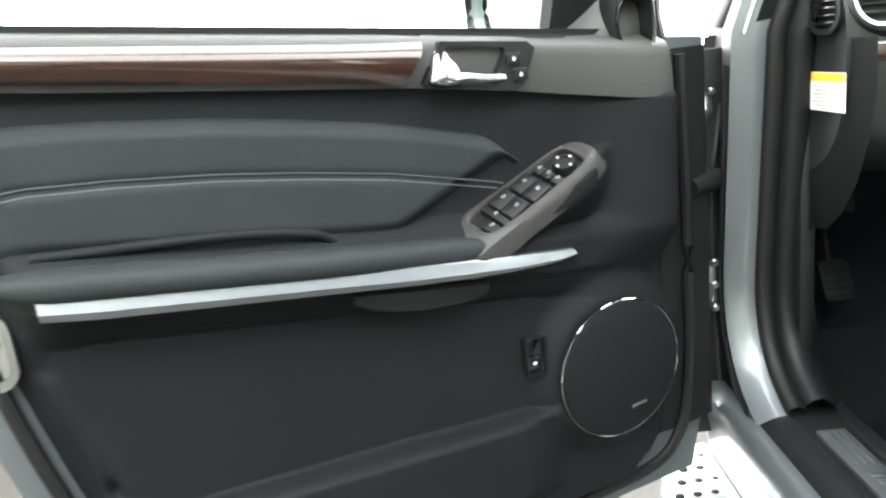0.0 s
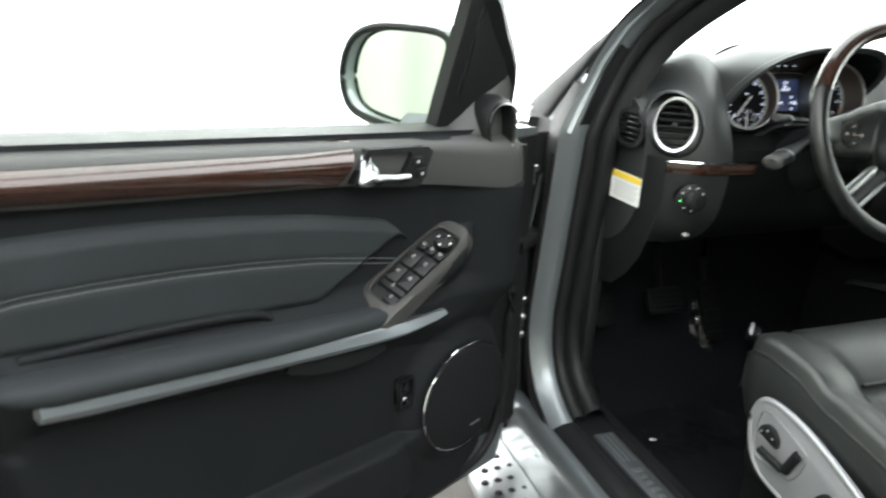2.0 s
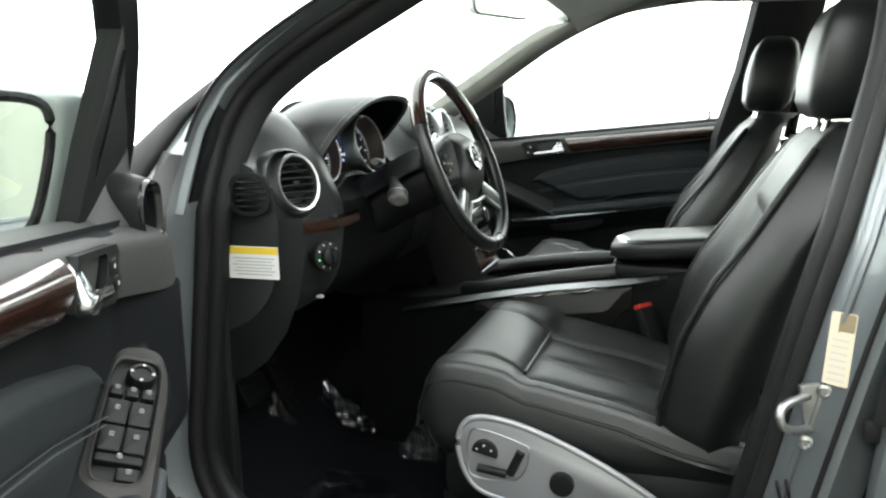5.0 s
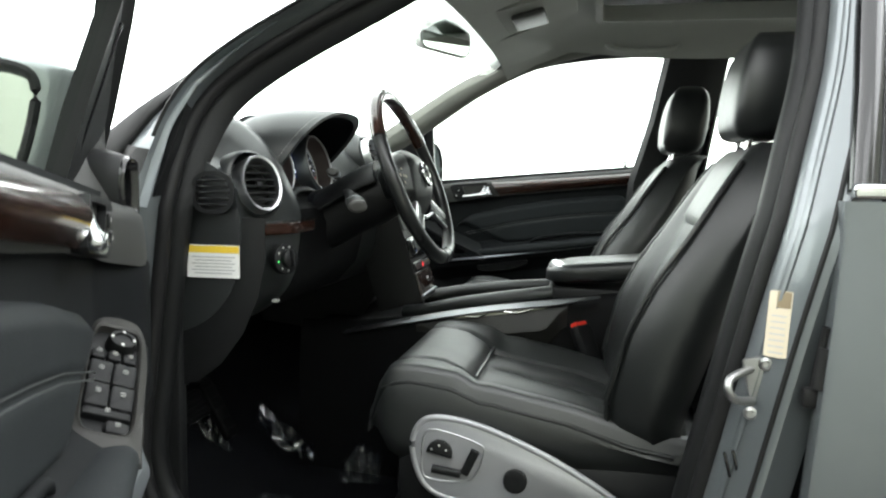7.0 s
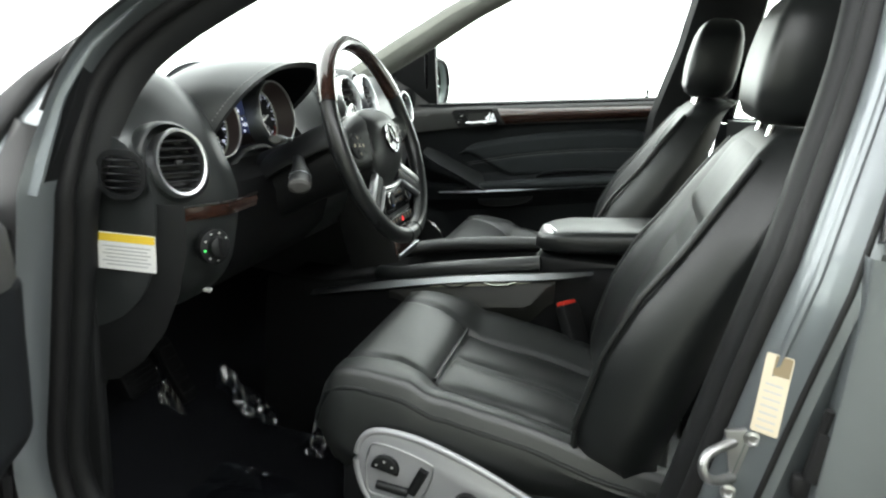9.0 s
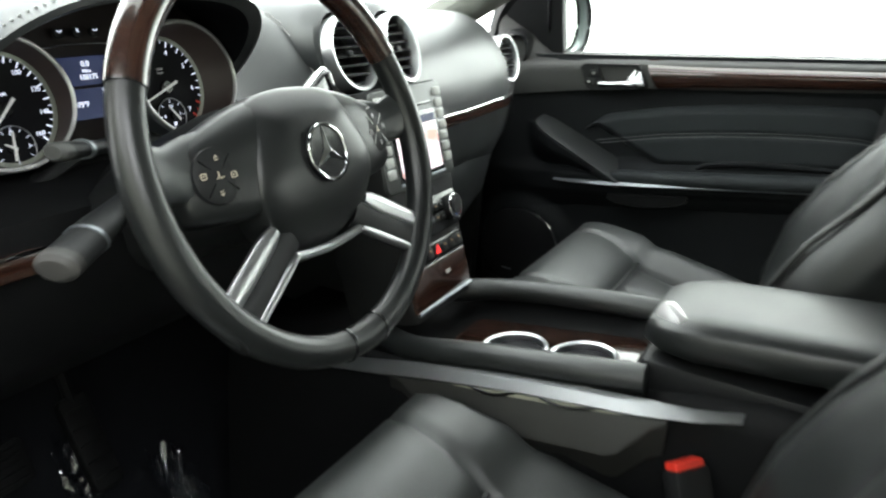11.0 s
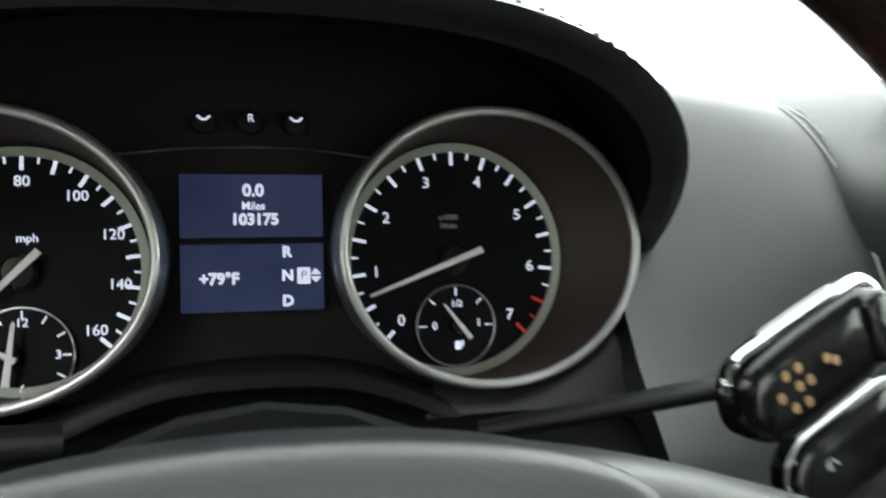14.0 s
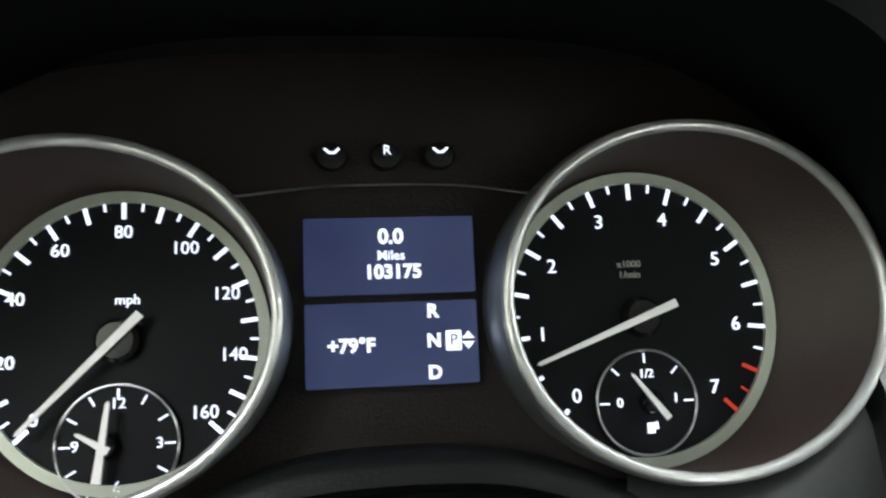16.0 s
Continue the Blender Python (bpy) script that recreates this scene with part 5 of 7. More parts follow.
def hood_ring(y, hw, h, base, thick):
    out, inn = [], []
    ex = lerp(0.74, 0.60, smooth_step(1.08, 1.20, y))
    ez = lerp(0.84, 0.72, smooth_step(1.08, 1.20, y))
    for k in range(73):
        q = math.pi * k / 72
        c, s = math.cos(q), math.sin(q)
        px = HX + hw * (abs(c) ** ex) * (1 if c > 0 else -1)
        pz = base + h * (s ** ez)
        slant = lerp(0.62, 1.1, smooth_step(-0.5, 0.4, c))
        yy = y + slant * max(0.0, 1.40 - pz) * smooth_step(1.26, 1.08, y)
        out.append(V(px, yy, pz))
        inn.append(V(HX + (hw - thick) * (abs(c) ** ex) * (1 if c > 0 else -1), yy, base + (h - thick) * (s ** ez)))
    return out, inn


prof = [(1.262, 0.214, 0.149, 1.25, 0.006), (1.16, 0.214, 0.150, 1.25, 0.008), (1.075, 0.211, 0.149, 1.25, 0.010)]
inner = [hood_ring(*p)[1] for p in prof]
outer = [hood_ring(*p)[0] for p in ((1.060, 0.206, 0.144, 1.25, 0.0), (1.063, 0.213, 0.150, 1.25, 0), (1.09, 0.217, 0.154, 1.25, 0.0), (1.14, 0.220, 0.156, 1.25, 0.0), (1.21, 0.222, 0.153, 1.25, 0), (1.33, 0.227, 0.110, 1.24, 0), (1.5, 0.22, 0.05, 1.215, 0))]
loft(bm, [inner[-1]] + outer, closed=False)
hood_ob = part("instrument_hood", bm, VINYL, dash, "black stitched instrument hood", 50)
# inner skin of the hood, its shade put in as black
bm = bmesh.new()
loft(bm, inner, closed=False)
part("hood_underside", bm, CARPET, hood_ob, "underside of the hood, black for its shade")
bm = bmesh.new()
edge_pts = hood_ring(1.078, 0.2160, 0.1530, 1.25, 0.0)[0]
fine = catmull(edge_pts, 2)
for i in range(0, len(fine) - 1, 2):
    d = (fine[i + 1] - fine[i]).normalized()
    tube(bm, [fine[i], fine[i] + d * 0.0028], 0.0007, 5)
st = part("stitching", bm, DIMMARK, dash, "grey hood stitching")
st["kind"] = "stuff"
# seam with twin stitches over the pad beside the hood
bm = bmesh.new()
for x in (-0.131, -0.124):
    seam = catmull([(x, y, z) for y, z in dash_profile(x)[2:10]], 26)
    for i in range(30, len(seam) - 1):
        d = (seam[i + 1] - seam[i]).normalized()
        nrm = Vector((0, d.z, -d.y)) * -0.0016
        for k in range(max(1, int((seam[i + 1] - seam[i]).length / 0.006))):
            a = seam[i] + d * 0.006 * k + nrm
            tube(bm, [a, a + d * 0.0034], 0.0007, 5)
st = part("seam_stitching", bm, DIMMARK, dash, "grey seam stitching")
st["kind"] = "stuff"
# defroster slots along the foot of the windscreen
for x0, x1 in ((-0.52, -0.06), (0.06, 0.52)):
    bm = bmesh.new()
    rows = []
    for x in np.linspace(x0, x1, 12):
        rows.append([V(x, 1.585, 1.2185), V(x, 1.575, 1.2290), V(x, 1.545, 1.2445), V(x, 1.535, 1.2430)])
    loft(bm, rows, closed=False)
    slot_ob = part("defroster_slot", bm, PLASTIC, dash, "black defroster slot below the windscreen", 30)
    for k in range(14):
        bm = bmesh.new()
        box(bm, (lerp(x0 + 0.02, x1 - 0.02, k / 13), 1.560, 1.2385), (0.004, 0.030, 0.006), 0.001, Matrix.Rotation(-0.47, 4, "X"))
        part("slat", bm, GLOSSBLACK, slot_ob)
# walnut strip with chrome line


def strip_y(x):
    return 1.089 + (0.05 * smooth_step(0.68, 0.82, -x) if x < 0 else 0.05 * smooth_step(0.60, 0.755, x)) + face_back(x)


for x0, x1 in ((-0.79, -0.60), (0.11, 0.735)):
    bm = bmesh.new()
    rings = []
    for x in np.linspace(x0, x1, 15):
        fy = strip_y(x)
        rings.append([V(x, fy + 0.02, 1.168), V(x, fy - 0.003, 1.166), V(x, fy - 0.005, 1.155), V(x, fy - 0.002, 1.145), V(x, fy + 0.02, 1.143)])
    loft(bm, rings)
    w = part("walnut_strip", bm, WOOD, dash, "dark walnut strip")
    bm = bmesh.new()
    tube(bm, [(x, strip_y(x) - 0.004, 1.169) for x in np.linspace(x0, x1, 15)], 0.0019, 6)
    part("chrome_line", bm, CHROME, w)


def vent(place, facing, r, tall=1.12, name="air_vent", owner=None):
    n = Vector(facing).normalized()
    xaxis = Vector((0, 0, 1)).cross(n)
    m = frame_matrix(place, xaxis, n.cross(xaxis))
    k = 44
    bm = bmesh.new()
    prof = [(1.0, -0.03), (1.0, 0.004), (0.965, 0.010), (0.88, 0.009), (0.82, -0.004), (0.81, -0.04)]
    loft(bm, [[m @ Vector((r * f * math.cos(2 * math.pi * i / k), r * tall * f * math.sin(2 * math.pi * i / k), h)) for i in range(k)] for f, h in prof], caps=False)
    ring = part(name, bm, SILVER, owner or dash, "round vent with satin silver ring", 50)
    bm = bmesh.new()
    plate(bm, ellipse(r * 0.84, r * tall * 0.84, 36), m @ Matrix.Translation((0, 0, -0.042)), 0.002)
    part("vent_back", bm, GLOSSBLACK, ring)
    for j in range(-3, 4):
        y = r * tall * 0.235 * j
        hw = r * 0.84 * math.sqrt(max(0, 1 - (y / (r * tall * 0.84)) ** 2))
        if hw < 0.008:
            continue
        bm = bmesh.new()
        box(bm, (0, 0, 0), (2 * hw, 0.0035, 0.024), 0.0012, m @ Matrix.Translation((0, y, -0.014)) @ Matrix.Rotation(radians(18), 4, "X"))
        part("slat", bm, PLASTIC, ring)
    bm = bmesh.new()
    box(bm, (0, 0, 0), (0.012, 0.010, 0.010), 0.002, m @ Matrix.Translation((0, 0, -0.004)))
    part("thumb_tab", bm, PLASTIC, ring)
    return ring


vent((-0.780, 1.124, 1.242), (-0.50, -0.82, 0.28), 0.0425, 1.30)
vent((-0.073, 1.116, 1.309), (-0.06, -0.93, 0.36), 0.052)
vent((0.059, 1.116, 1.309), (0.06, -0.93, 0.36), 0.052)
vent((0.685, 1.205, 1.241), (-0.05, -0.93, 0.28), 0.050)
# pod behind each centre vent
for x in (-0.073, 0.059):
    bm = bmesh.new()
    loft(bm, [[V(x + r * math.cos(q), y + 0.39 * 1.12 * math.sin(q) * r, 1.309 + dz + 1.12 * r * math.sin(q)) for q in (2 * math.pi * k / 24 for k in range(24))] for r, y, dz in ((0.05, 1.13, 0), (0.058, 1.135, 0), (0.062, 1.16, 0.0), (0.06, 1.25, 0.0))], caps=False)
    part("vent_pod", bm, VINYL, dash)
bm = bmesh.new()
loft(bm, [[V(-0.776 - 0.50 * d + 0.88 * r * math.cos(q), 1.131 - 0.82 * d - 0.50 * r * math.cos(q) + 0.3 * r * math.sin(q), 1.244 + 0.28 * d + 1.1 * r * math.sin(q)) for q in (2 * math.pi * k / 28 for k in range(28))] for r, d in ((0.053, -0.002), (0.057, -0.006), (0.061, -0.03), (0.066, -0.08))], caps=False)
part("vent_pod", bm, VINYL, dash)
# side window vent on the end of the dashboard
m = frame_matrix((-0.834, 1.190, 1.226), (0.16, -1, 0), (0, 0, 1))
bm = bmesh.new()
band(bm, round_rect(0.080, 0.078, 0.032, 6), round_rect(0.064, 0.062, 0.026, 6), m, 0.006)
sv = part("side_vent", bm, PLASTIC, dash, "small black side window vent")
for j in range(5):
    bm = bmesh.new()
    box(bm, (0, 0, 0), (0.060, 0.004, 0.008), 0.001, m @ Matrix.Translation((0, -0.022 + 0.011 * j, 0.002)))
    part("slat", bm, GLOSSBLACK, sv)
# end cap below, with the warning sticker
bm = bmesh.new()
loft(bm, [[V(-0.80, 1.105 + b, z), V(-0.815, 1.125 + b, z), V(-0.823, 1.16 + b, z), V(-0.825, 1.25, z), V(-0.82, 1.32, z), V(-0.70, 1.35, z)] for z, b in ((0.86, 0.14), (0.90, 0.09), (0.96, 0.045), (1.03, 0.015), (1.10, 0.0), (1.18, 0.0))], closed=False)
part("end_cap", bm, PLASTIC, dash, "black dash end cap")
ms = frame_matrix((-0.8275, 1.195, 1.0985), (0.06, -1, 0.0), (0, 0, 1))
label_ob = thing("warning_label", "white paper warning label with yellow header on the dash end", "label")
bm = bmesh.new()
plate(bm, round_rect(0.102, 0.061, 0.002), ms, 0.0006)
part("paper", bm, WHITEPAPER, label_ob)
bm = bmesh.new()
plate(bm, round_rect(0.100, 0.013, 0.001), ms @ Matrix.Translation((0, 0.0225, 0.0007)), 0.0003)
part("header", bm, YELLOW, label_ob, "yellow header band")
bm = bmesh.new()
for k in range(6):
    plate(bm, round_rect(0.085 - 0.012 * (k % 2), 0.0022, 0.0005, 2), ms @ Matrix.Translation((0, 0.008 - 0.006 * k, 0.0007)), 0.0003)
part("text_bar", bm, GREYINK, label_ob)
# light switch
m = frame_matrix((-0.738, 1.092, 1.098), (0.92, -0.38, 0.0), (0, 0.15, 1))
bm = bmesh.new()
lathe(bm, [(0.030, -0.01), (0.030, 0.004), (0.026, 0.006)], m, 30)
ls = part("light_switch", bm, PLASTIC, dash, "round headlight switch")
bm = bmesh.new()
lathe(bm, [(0.018, 0.004), (0.0175, 0.016), (0.015, 0.018)], m, 26)
box(bm, (0, 0, 0), (0.006, 0.032, 0.012), 0.002, m @ Matrix.Translation((0, 0, 0.020)))
part("knob", bm, PLASTIC, ls)
for k in range(7):
    q = radians(30 + 40 * k)
    bm = bmesh.new()
    plate(bm, ellipse(0.002, 0.002, 8), m @ Matrix.Translation((0.0235 * math.cos(q), 0.0235 * math.sin(q), 0.006)), 0.0004)
    part("symbol", bm, GREENLED if k == 4 else SOFTMARK, ls)
bm = bmesh.new()
box(bm, (-0.715, 1.122, 1.011), (0.012, 0.014, 0.006), 0.002)
part("hood_release", bm, PALEGREY, dash, "small release lever")

# ---------------- instrument cluster ----------------
cl = thing("instrument_cluster", "lit instrument cluster with two round dials and a blue display", "instrument cluster")
B15 = radians(15)
CC = Vector((-0.441, 1.212, 1.284))
CM = frame_matrix(CC, (1, 0, 0), (0, math.sin(B15), math.cos(B15)))


def cpl(x, y, h=0.0):
    return CM @ Matrix.Translation((x, y, h))


bm = bmesh.new()
plate(bm, [(0.212 * (abs(math.cos(q)) ** 0.60) * (1 if math.cos(q) > 0 else -1), (-0.03 + 0.1425 * math.sin(q) ** 0.72) if math.sin(q) > 0 else -0.09) for q in [math.pi * i / 40 for i in range(41)]] + [(-0.212, -0.09), (0.212, -0.09)], cpl(0, 0.0, -0.012), 0.006)
part("cluster_face", bm, FACEBROWN, cl, "brown black cluster face")


def dial(cx, cy, bx, k_=1.0, dep=0.030, rx=0.0672, ry=0.0625):
    bm = bmesh.new()
    plate(bm, ellipse(0.0555 * k_, 0.0575 * k_, 56), cpl(cx, cy, -0.006), 0.006)
    d = part("dial", bm, DIALBLACK, cl, "round black dial", 30)
    bm = bmesh.new()
    band(bm, ellipse(0.0555 * k_, 0.0575 * k_, 64), ellipse(0.0512 * k_, 0.0531 * k_, 64), cpl(cx, cy, 0.0004), 0.0018)
    part("dial_ring", bm, DIALRING, d, "pale silver dial ring")
    # funnel to the bezel
    k = 56
    o = ellipse(0.0557 * k_, 0.0578 * k_, k, cx, cy)
    f = ellipse(rx, ry, k, bx, cy + 0.006)
    bm = bmesh.new()
    loft(bm, [[CM @ Vector((x, y, -0.002)) for x, y in o], [CM @ Vector((lerp(x, u, 0.5), lerp(y, v, 0.5), 0.012)) for (x, y), (u, v) in zip(o, f)], [CM @ Vector((x, y, dep)) for x, y in f]], caps=False)
    part("dial_tube", bm, BINNACLE, d, "brown black dial tube", 60)
    bm = bmesh.new()
    tube(bm, [CM @ Vector((x, y, dep + 0.001)) for x, y in f], 0.0025, 10, closed=True, up=tuple(CM.to_3x3() @ Vector((0, 0, 1))))
    part("bezel", bm, BEZEL, d, "satin silver bezel")
    g = ellipse(rx + 0.0033, ry + 0.0035, k, bx, cy + 0.006)
    bm = bmesh.new()
    loft(bm, [[CM @ Vector((x, y, dep)) for x, y in f], [CM @ Vector((x, y, dep - 0.004)) for x, y in g], [CM @ Vector((x, y, -0.01)) for x, y in g]], caps=False)
    part("bezel_skirt", bm, GREYSILVER, d)
    return d


def ticks(d, cx, cy, a0, a1, n, r, big, mats=None):
    """Marks from angle a0 to a1 (degrees, clockwise); every big-th is long."""
    for i in range(n + 1):
        q = radians(lerp(a0, a1, i / n))
        ln, w = (0.0075, 0.0016) if i % big == 0 else (0.0042, 0.0009)
        rr = r - ln / 2
        bm = bmesh.new()
        box(bm, (0, 0, 0), (ln, w, 0.0006), 0, cpl(cx + rr * math.cos(q), cy + rr * 1.045 * math.sin(q), 0.0008) @ Matrix.Rotation(q, 4, "Z"))
        part("tick", bm, REDMARK if mats and i >= mats else MARK, d, smooth=0)


def needle(d, cx, cy, ang, length, tail, w, hub):
    q = radians(ang)
    bm = bmesh.new()
    lathe(bm, [(hub, 0.001), (hub, 0.004), (hub * 0.8, 0.006)], cpl(cx, cy), 24)
    part("needle_hub", bm, GLOSSBLACK, d)
    bm = bmesh.new()
    m = cpl(cx, cy, 0.0075) @ Matrix.Rotation(q, 4, "Z")
    vs = [(-tail, -w), (length, -w * 0.45), (length + 0.001, 0), (length, w * 0.45), (-tail, w)]
    plate(bm, vs, m, 0.0012)
    part("needle", bm, NEEDLE, d, "white needle")


R_C = 0.104
L_C = -0.1046
tach = dial(R_C, -0.010, 0.118, 1.08, 0.030, 0.0762, 0.0682)
ticks(tach, R_C, -0.010, 226.5, -44.5, 28, 0.0556, 2, 26)
for i in range(8):
    a = radians(226.5 - 38.7 * i)
    rr = 0.0425
    words("numeral", str(i), cpl(R_C + rr * math.cos(a), -0.010 + rr * 1.02 * math.sin(a), 0.0008), 0.0082, MARK, tach)
words("unit_mark", "x1000", cpl(R_C - 0.003, 0.0125, 0.0008), 0.0042, SOFTMARK, tach)
words("unit_mark", "1/min", cpl(R_C - 0.003, 0.0080, 0.0008), 0.0042, SOFTMARK, tach)
needle(tach, R_C, -0.010, 201, 0.049, 0.0145, 0.0017, 0.0085)
# fuel dial
fd_c = (R_C, -0.045)
bm = bmesh.new()
plate(bm, ellipse(0.0212, 0.0212, 36), cpl(*fd_c, 0.0006), 0.0008)
fuel = part("fuel_gauge", bm, DIALBLACK, cl, "small round fuel gauge")
bm = bmesh.new()
tube(bm, [CM @ Vector((fd_c[0] + 0.0214 * math.cos(q), fd_c[1] + 0.0214 * math.sin(q), 0.0018)) for q in np.linspace(0, 2 * math.pi, 40, endpoint=False)], 0.0006, 6, closed=True)
part("rim", bm, SILVER, fuel)
for a in (0, 45, 90, 135, 180):
    q = radians(a)
    bm = bmesh.new()
    box(bm, (0, 0, 0), (0.004, 0.0007, 0.0004), 0, cpl(fd_c[0] + 0.0180 * math.cos(q), fd_c[1] + 0.0180 * math.sin(q), 0.0018) @ Matrix.Rotation(q, 4, "Z"))
    part("tick", bm, MARK, fuel, smooth=0)
words("numeral", "0", cpl(fd_c[0] - 0.0115, fd_c[1], 0.0018), 0.0055, MARK, fuel)
words("numeral", "1", cpl(fd_c[0] + 0.0125, fd_c[1] + 0.001, 0.0018), 0.0055, MARK, fuel)
words("numeral", "1/2", cpl(fd_c[0] + 0.0005, fd_c[1] + 0.0115, 0.0018), 0.005, MARK, fuel)
bm = bmesh.new()
box(bm, (0, 0, 0), (0.0032, 0.0042, 0.0005), 0, cpl(fd_c[0] + 0.001, fd_c[1] - 0.0105, 0.0018))
box(bm, (0, 0, 0), (0.001, 0.003, 0.0005), 0, cpl(fd_c[0] + 0.0035, fd_c[1] - 0.0095, 0.0018))
part("pump_symbol", bm, MARK, fuel, smooth=0)
needle(fuel, fd_c[0] + 0.0015, fd_c[1], 128, 0.0145, 0.008, 0.0013, 0.005)
# speedometer
spd = dial(L_C, -0.0115, -0.119, 1.02, 0.026, 0.0762, 0.0665)
ticks(spd, L_C, -0.0115, 223, -43, 32, 0.0530, 2)
for i, t in enumerate(("0", "20", "40", "60", "80", "100", "120", "140", "160")):
    q = radians(90 - 33.3 * (i - 4))
    words("numeral", t, cpl(L_C + 0.0430 * math.cos(q), -0.0115 + 0.0423 * math.sin(q), 0.0008), 0.0072, MARK, spd)
words("unit_mark", "mph", cpl(L_C + 0.002, 0.0040, 0.0008), 0.0055, MARK, spd)
needle(spd, L_C - 0.001, -0.0115, 225, 0.047, 0.0135, 0.0017, 0.0085)
ck_c = (L_C - 0.0005, -0.0510)
bm = bmesh.new()
plate(bm, ellipse(0.0225, 0.0225, 36), cpl(*ck_c, 0.0006), 0.0008)
clock = part("clock", bm, DIALBLACK, cl, "small analogue clock")
bm = bmesh.new()
tube(bm, [CM @ Vector((ck_c[0] + 0.0227 * math.cos(q), ck_c[1] + 0.0227 * math.sin(q), 0.0018)) for q in np.linspace(0, 2 * math.pi, 40, endpoint=False)], 0.0006, 6, closed=True)
part("rim", bm, SILVER, clock)
for k in range(12):
    q = radians(30 * k)
    bm = bmesh.new()
    box(bm, (0, 0, 0), (0.004, 0.0007, 0.0004), 0, cpl(ck_c[0] + 0.0192 * math.cos(q), ck_c[1] + 0.0192 * math.sin(q), 0.0018) @ Matrix.Rotation(q, 4, "Z"))
    part("tick", bm, MARK, clock, smooth=0)
for t, a in (("3", 0), ("12", 90), ("9", 180), ("6", 270)):
    q = radians(a)
    words("numeral", t, cpl(ck_c[0] + 0.0155 * math.cos(q), ck_c[1] + 0.0155 * math.sin(q), 0.0018), 0.0058, MARK, clock)
needle(clock, ck_c[0] - 0.004, ck_c[1], 83, 0.016, 0.013, 0.0017, 0.005)
needle(clock, ck_c[0] - 0.004, ck_c[1], 150, 0.010, 0.003, 0.0014, 0.004)
# display
for y, h in ((0.0190, 0.0315), (-0.0170, 0.0335)):
    bm = bmesh.new()
    plate(bm, round_rect(0.0695, h, 0.0006, 1), cpl(0, y, -0.002), 0.003)
    part("display", bm, LCD, cl, "blue lit display", 0)
for t, x, y, s in (("0.0", 0.0005, 0.0265, 0.0085), ("Miles", 0.0005, 0.0188, 0.0055), ("103175", 0.0012, 0.0120, 0.0078), ("+79°F", -0.0165, -0.0175, 0.0078), ("R", 0.0165, -0.0045, 0.0075), ("N", 0.0168, -0.0165, 0.0075), ("D", 0.0168, -0.0292, 0.0075)):
    words("display_text", t, cpl(x, y, 0.0012), s, MARK, cl, bold=0.00028 if s > 0.006 else 0.00008)
bm = bmesh.new()
plate(bm, round_rect(0.0064, 0.0082, 0.0004, 1), cpl(0.0248, -0.0165, 0.0010), 0.0003)
plate(bm, [(-0.0026, 0.0006), (0.0026, 0.0006), (0, 0.0036)], cpl(0.0308, -0.0165, 0.0012), 0.0003)
plate(bm, [(-0.0026, -0.0006), (0, -0.0036), (0.0026, -0.0006)], cpl(0.0308, -0.0165, 0.0012), 0.0003)
part("gear_symbol", bm, MARK, cl, smooth=0)
words("display_text", "P", cpl(0.0248, -0.0165, 0.0016), 0.0065, LCD, cl)
# thin arched line and the three buttons above
bm = bmesh.new()
tube(bm, catmull([CM @ Vector((x, y, 0.004)) for x, y in ((-0.065, 0.0435), (-0.03, 0.0472), (0.0, 0.048), (0.03, 0.0472), (0.062, 0.0430))], 6), 0.0006, 6)
part("arch_line", bm, SILVER, cl)
for x, t in ((-0.0225, ""), (0.0, "R"), (0.0222, "")):
    bm = bmesh.new()
    plate(bm, ellipse(0.0065, 0.006, 20), cpl(x, 0.0605, 0.0), 0.004, 0.0015)
    b_ = part("reset_button", bm, PLASTIC, cl)
    if t:
        words("button_text", t, cpl(x, 0.0622, 0.0045), 0.0056, MARK, b_)
    else:
        bm = bmesh.new()
        tube(bm, [cpl(x, 0.0622, 0.0045) @ Vector(p) for p in ((-0.003, 0.001, 0), (-0.001, -0.0008, 0), (0.001, -0.0008, 0), (0.003, 0.001, 0))], 0.0006, 5)
        part("symbol", bm, MARK, b_)
# lower lip of the bay: arched between the dials, with a recess below it
LIP = [(-0.20, -0.118), (-0.15, -0.106), (-0.109, -0.086), (-0.085, -0.077), (-0.047, -0.0626), (-0.0137, -0.0586), (0.021, -0.0587), (0.0449, -0.0615), (0.0694, -0.0688), (0.0869, -0.077), (0.1096, -0.0905), (0.15, -0.112), (0.20, -0.122)]
bm = bmesh.new()
rings = []
for p in catmull([(x, y, 0) for x, y in LIP], 3):
    x, y = p.x, p.y
    rings.append([CM @ Vector((x, y + 0.001, -0.006)), CM @ Vector((x, y + 0.002, 0.014)), CM @ Vector((x, y, 0.022)), CM @ Vector((x, y - 0.004, 0.026)), CM @ Vector((x, y - 0.010, 0.026)), CM @ Vector((x, y - 0.013, 0.022)), CM @ Vector((x, y - 0.015, 0.010)), CM @ Vector((x, y - 0.045, 0.0))])
loft(bm, rings, closed=False)
part("bay_lip", bm, PLASTIC, cl, "black lip under the dials", 50)
bm = bmesh.new()
arc_in, arc_mid, arc_out = [], [], []
for k in range(25):
    q = radians(lerp(-112, -16, k / 24))
    c, n_ = math.cos(q), math.sin(q)
    far = 0.25 + 0.75 * math.sin(math.pi * k / 24) ** 0.6
    arc_in.append(CM @ Vector((0.118 + 0.0795 * c, -0.004 + 0.0715 * n_, 0.016)))
    arc_mid.append(CM @ Vector((0.118 + 0.090 * c, -0.004 + 0.083 * n_, 0.024)))
